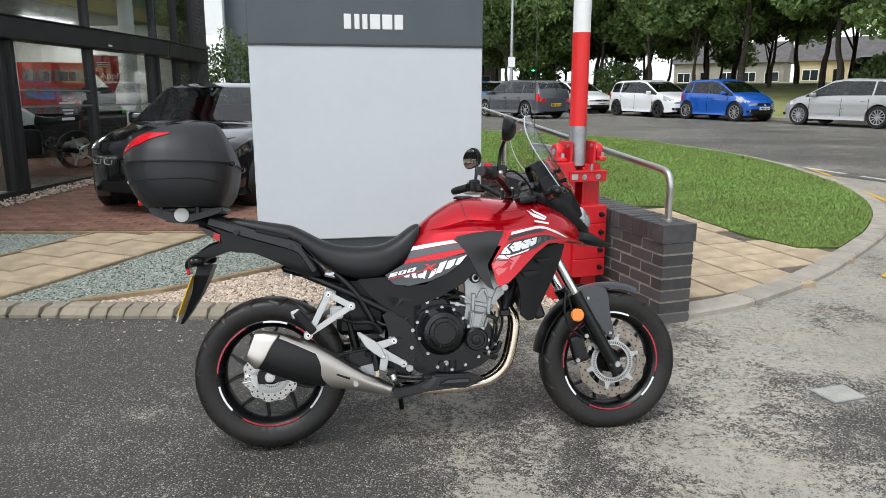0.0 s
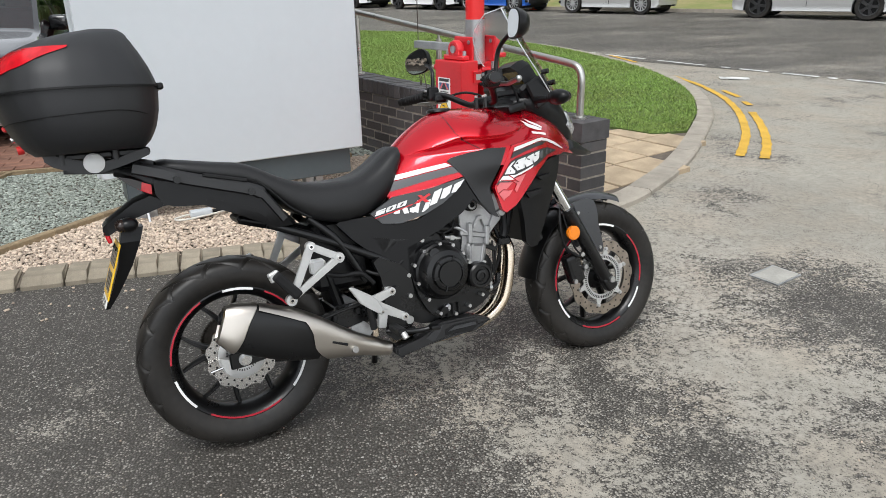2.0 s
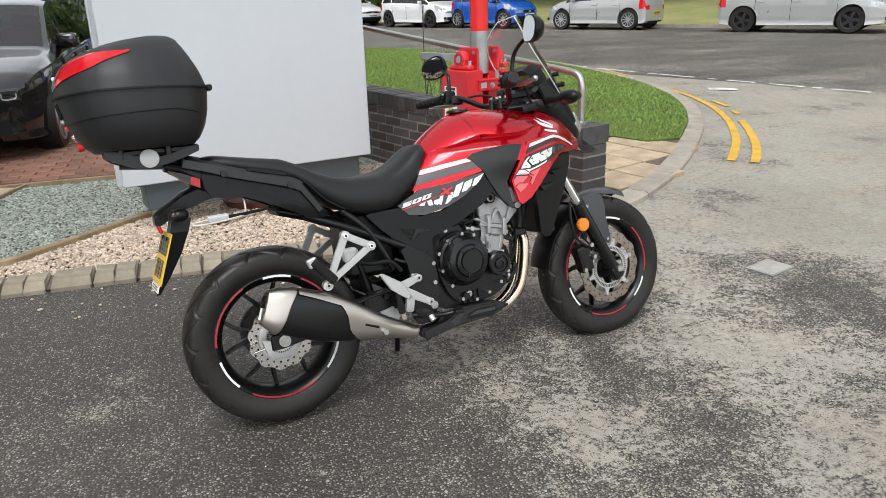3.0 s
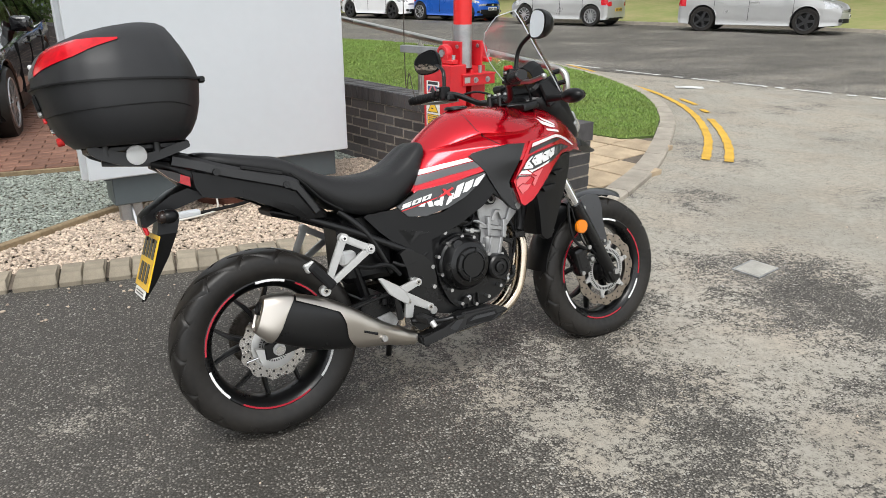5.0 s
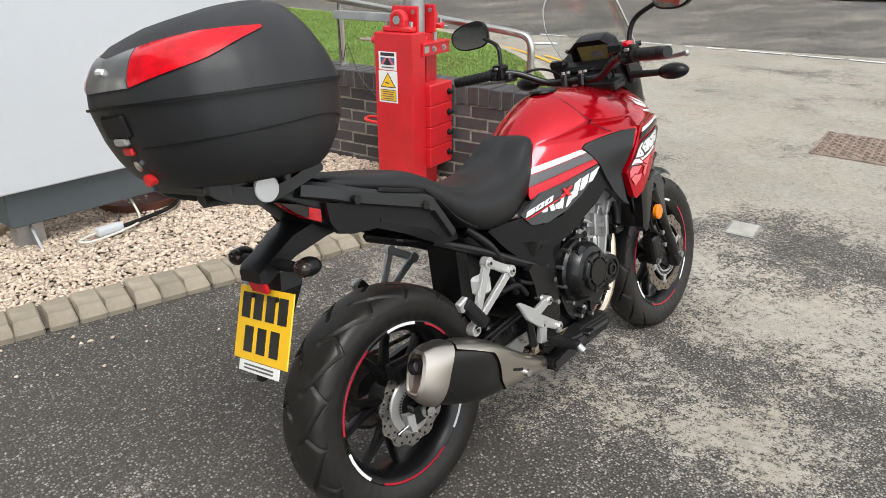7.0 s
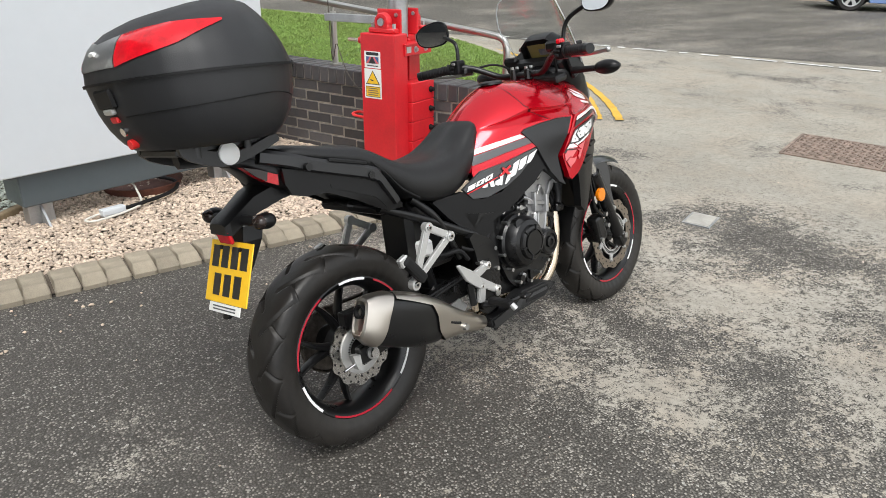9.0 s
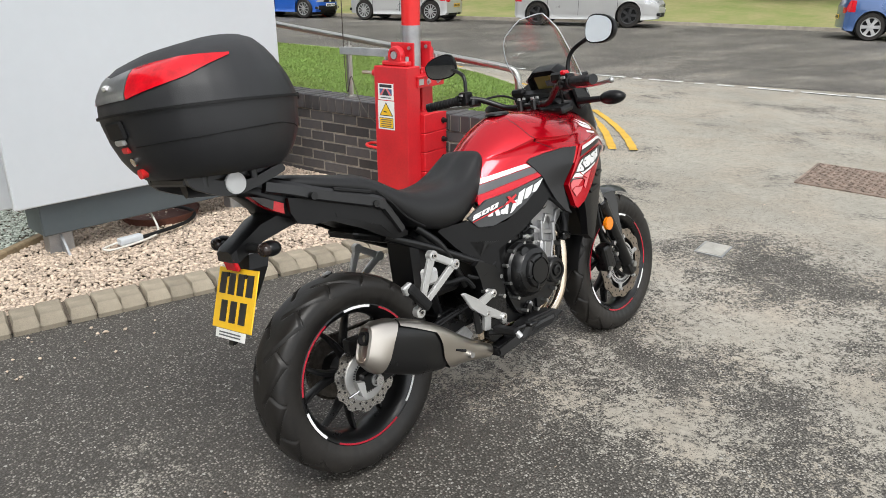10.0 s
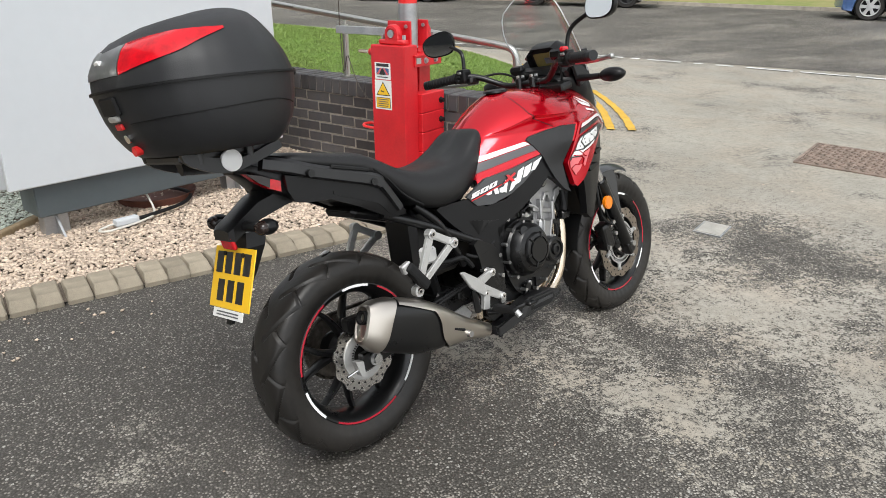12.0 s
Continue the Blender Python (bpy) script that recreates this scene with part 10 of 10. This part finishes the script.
# the front runs straight, then turns away a little towards the brick pier
for length, start, posts, bend in ((10.12, -1.5, (2.6, 4.4, 6.22, 6.40, 8.06, 9.84, 10.02), False), (2.40, 0.10, (1.10, 2.30), True)):
    over = 0.36 if bend else 0.0
    s_part("fascia", -1.5 if not bend else 0.025, length + over, -0.22, 0.10, 1.81, 2.055, "anthracite", "dark metal fascia beam", 0.01, bend=bend)
    s_part("drip_edge", -1.5 if not bend else 0.03, length + over, -0.235, -0.19, 2.055, 2.072, "gloss_black", "dark metal flashing", 0.003, bend=bend)
    s_part("base_rail", start, length, -0.05, 0.05, -0.25, 0.05, "anthracite", "dark base rail", bend=bend)
    s_part("top_beam", start, length, -0.12, 0.12, 5.2, 5.5, "anthracite", "dark eaves beam", bend=bend)
    for x in posts:
        s_part("mullion", x - 0.035, x + 0.035, -0.07, 0.07, 0.05, 1.81, "anthracite", "dark mullion", 0.004, bend=bend)
    uppers = [x for x in posts if x not in (6.40, 9.84)]
    for x in uppers:
        s_part("upper_mullion", x - 0.035, x + 0.035, -0.06, 0.06, 2.055, 5.2, "anthracite", "dark mullion", 0.004, bend=bend)
    for cuts, z0, z1 in ((posts, 0.05, 1.81), (uppers, 2.055, 5.2)):
        ends = [start] + list(cuts)
        for a, b in zip(ends, ends[1:]):
            if b - a > 0.3:
                s_part("pane", a + 0.035, b - 0.035, -0.006, 0.006, z0, z1, "pane", "large clear glass pane", bend=bend).visible_shadow = False
s_part("fascia_joint", 10.085, 10.12, -0.226, -0.10, 1.805, 2.06, "gloss_black", "dark joint cover at the bend", 0.003)
s_part("pier", 2.36, 3.56, -0.02, 0.40, -0.3, 5.6, "brick_pier", "dark brick corner pier", bend=True)
# the pier's brick courses
pier_box = Boxes()
for c_ in range(76):
    for i_ in range(5):
        x0, x1 = 2.365 + i_ * 0.225 + (0.112 if c_ % 2 else 0) - 0.112, 2.365 + i_ * 0.225 + (0.112 if c_ % 2 else 0) + 0.10
        x0, x1 = max(x0, 2.362), min(x1, 3.558)
        if x1 - x0 > 0.03:
            pier_box.add(((x0 + x1) / 2, -0.022, -0.15 + c_ * 0.075), (x1 - x0, 0.02, 0.064))
tagged(quick("pier_bricks", pier_box.v, pier_box.f, "brick_rest", shop), kind="stuff").matrix_local = BEND
# thin steel lines across the glass, and the door's sensor
s_part("glass_line", 6.45, 8.02, -0.012, -0.008, 1.225, 1.24, "galv", "thin pale line on the glass")
s_part("push_rail", 6.45, 9.80, -0.03, -0.015, 1.02, 1.045, "galv", "steel push rail")
s_part("sensor", 8.24, 8.32, -0.235, -0.22, 1.85, 1.875, "white")
# mark on the glass, as a plain shape
for i in range(4):
    s_part("glass_mark", 7.37 - i * 0.03, 7.56 + i * 0.02, -0.012, -0.009, 0.92 + i * 0.045, 0.945 + i * 0.045, "sign_grey", "plain pale mark on the glass")
s_part("glass_mark", 7.30, 7.58, -0.012, -0.009, 0.845, 0.88, "sign_grey", "plain pale mark on the glass")
# inside
s_part("shop_floor", -1.5, 10.1, 0.05, 9.0, -0.2, -0.02, "shop_floor", "pale showroom floor")
s_part("shop_floor", 10.1, 13.6, 0.72, 9.0, -0.2, -0.02, "shop_floor", "pale showroom floor")
s_part("shop_back", -1.5, 13.6, 6.0, 6.15, -0.2, 5.5, "shop_wall", "pale inner wall")
s_part("shop_end", 13.6, 13.75, 0.68, 6.1, -0.2, 5.6, "shop_wall")
s_part("shop_side", -1.65, -1.5, -0.05, 6.15, -0.2, 5.6, "shop_wall")
s_part("shop_roof", -1.6, 13.8, -0.2, 6.3, 5.5, 5.7, "roof", "flat roof")
s_part("gallery_edge", -1.5, 13.5, 1.3, 1.4, 2.60, 2.84, "beam_tan", "tan gallery edge beam")
s_part("gallery", -1.5, 13.5, 1.4, 6.0, 2.64, 2.80, "anthracite", "dark gallery floor")
for x in (10.36, 3.0):
    part("column", rod(bmesh.new(), (x, 0.62, -0.1), (x, 0.62, 5.4), 0.125, seg=28), "column_white", shop, "white round column", True)
# only one strip is real; the others are added to brighten the interior
for x, y in ((9.4, 2.8), (3.0, 5.2), (6.0, 5.2), (8.0, 5.2), (11.0, 5.2), (4.5, 3.0), (12.6, 3.4)):
    s_part("strip_fill_light", x - 0.75, x + 0.75, y, y + 0.12, 2.56, 2.60, "tube_glow", "lit strip light, all but one added as fill")
pst = part("poster_wall", block(bmesh.new(), (0, 0.04, 1.235), (1.10, 0.06, 1.02)), "poster_red", shop, "red display board with pictures")
pst.matrix_local = pose(10.62, 2.2, 0, 0, 0, -58)
for i in range(4):
    for j in range(3):
        part("picture", block(bmesh.new(), (-0.375 + i * 0.25, 0.0, 0.90 + j * 0.31), (0.215, 0.012, 0.20)), "poster_mix", pst, "small picture")
ban = part("banner", plate_xz(bmesh.new(), [(-0.20, 1.84), (0.20, 1.84), (0.20, 1.44), (0.08, 1.20), (-0.20, 1.56)], 0.0, 0.02), "poster_red", shop, "red hanging banner")
ban.matrix_local = pose(10.27, 1.0, 0, 0, 0, -58)
lettering("banner_word", "App?", 0.15, "white_decal", ban, Matrix.Translation((0.04, -0.012, 1.50)) @ Matrix.Rotation(radians(90), 4, "X"), 0.002, "white word")
for k in range(3):
    part("banner_line", block(bmesh.new(), (-0.04, -0.010, 1.72 - k * 0.035), (0.20, 0.006, 0.014)), "white_decal", ban)
s_part("banner_pole", 10.50, 10.53, 1.10, 1.13, 0.0, 1.86, "beam_tan", parent=shop)
bench = part("counter", block(bmesh.new(), (0, 0.35, 0.42), (2.2, 0.5, 0.86), 0.02), "gloss_black", shop, "dark showroom counter")
bench.matrix_local = pose(10.5, 1.55, 0, 0, 0, -58)


# motorcycles on show
def show_bike(label, x, y, turn, tank_mat, group="showroom motorcycles"):
    b = thing("motorcycle", label, "motorcycle", group, SHOP @ pose(x, y, -0.02, 0, 0, turn))
    for wx, r in ((0, 0.33), (1.5, 0.33)):
        bm = lathe(bmesh.new(), [(r * 0.72, -0.06), (r * 0.95, -0.065), (r, 0), (r * 0.95, 0.065), (r * 0.72, 0.06), (r * 0.72, -0.06)], (wx, 0, r), "y", 36)
        w = part("wheel", bm, "tyre", b, "black tyre", True)
        bm = bmesh.new()
        for i in range(5):
            a = i * 1.2566
            rod(bm, (wx, 0, r), (wx + r * 0.74 * math.cos(a), 0, r + r * 0.74 * math.sin(a)), 0.018, seg=6)
        lathe(bm, [(0.07, -0.05), (0.13, -0.05), (0.13, -0.045), (0.07, -0.045)], (wx, 0, r), "y", 24)
        part("wheel_spokes", bm, "rim", w, smooth=True)
    part("engine", block(bmesh.new(), (0.70, 0, 0.48), (0.42, 0.32, 0.40), 0.06, None, 2), "satin_black", b, "dark engine")
    part("silencer", rod(bmesh.new(), (-0.15, -0.18, 0.5), (0.45, -0.16, 0.36), 0.055, 0.03, 16), "brushed", b, smooth=True)
    part("chassis", pipe(bmesh.new(), [(0.0, 0.0, 0.33), (0.45, 0, 0.42), (0.62, 0, 0.75), (1.1, 0, 0.9), (1.25, 0, 0.75), (1.5, 0, 0.33)], 0.04, 8), "satin_black", b, smooth=True)
    part("seat", hull(bmesh.new(), [(-0.25, 0.08, 0.86, 0.92), (0.0, 0.13, 0.80, 0.90), (0.35, 0.15, 0.74, 0.86), (0.6, 0.10, 0.76, 0.90)], [(0.9, 0), (1, 0.4), (0.8, 0.9), (0, 1)], 14), "vinyl", b, smooth=True)
    t = part("tank", hull(bmesh.new(), [(0.55, 0.10, 0.76, 0.90), (0.75, 0.17, 0.74, 1.04), (1.0, 0.20, 0.74, 1.06), (1.25, 0.12, 0.80, 0.98), (1.36, 0.05, 0.84, 0.90)], [(0.9, 0), (1, 0.4), (0.85, 0.85), (0, 1)], 18), tank_mat, b, smooth=True)
    part("handlebar", pipe(bmesh.new(), [(0.95, -0.4, 1.1), (1.05, -0.2, 1.12), (1.1, 0, 1.06), (1.05, 0.2, 1.12), (0.95, 0.4, 1.1)], 0.015, 8), "satin_black", b, smooth=True)
    return b, t


b1, t1 = show_bike("black and white touring motorcycle in the showroom", 8.98, 0.85, 122, "white_decal")
lettering("tank_number", "200", 0.13, "black_decal", t1, Matrix.Translation((0.95, 0.212, 0.93)) @ Matrix.Rotation(radians(180), 4, "Z") @ Matrix.Rotation(radians(90), 4, "X"), 0.001, "black number")
show_bike("black motorcycle with a green fairing in the showroom", 12.1, 1.05, 122, "green_plastic")
show_bike("dark motorcycle at the back of the showroom", 5.3, 1.4, 122, "car_grey")
cs = thing("motorcycle_case", "black top case on the show bench", "top case", at=SHOP @ pose(10.45, 1.3, -0.02, 0, 0, -58))
part("case_stand", block(bmesh.new(), (0, 0, 0.5), (0.7, 0.45, 1.0), 0.02), "gloss_black", cs, "dark bench")
part("case_shell", block(bmesh.new(), (0, 0, 1.17), (0.55, 0.42, 0.32), 0.09, None, 4), "box_plastic", cs, smooth=True)

# grey building seen over the showroom corner
gb = thing("building", "plain grey building behind the showroom", "building", at=pose(-9.2, 44, rise(44), 0, 0, 4))
part("wall", block(bmesh.new(), (0, 0, 4.5), (7.0, 8, 9.0), 0.05), "sign_dark", gb, "slate-grey cladding")
hd = thing("hoarding", "pale hoarding on a steel post beside the grey building", "sign", at=pose(-12.7, 39, rise(39), 0, 0, 0))
part("hoarding_post", rod(bmesh.new(), (0.5, 0, 0), (0.5, 0, 9.0), 0.08, seg=12), "galv", hd, smooth=True)
part("hoarding_panel", block(bmesh.new(), (0, -0.12, 5.9), (1.0, 0.08, 4.0), 0.02), "white", hd, "pale panel")
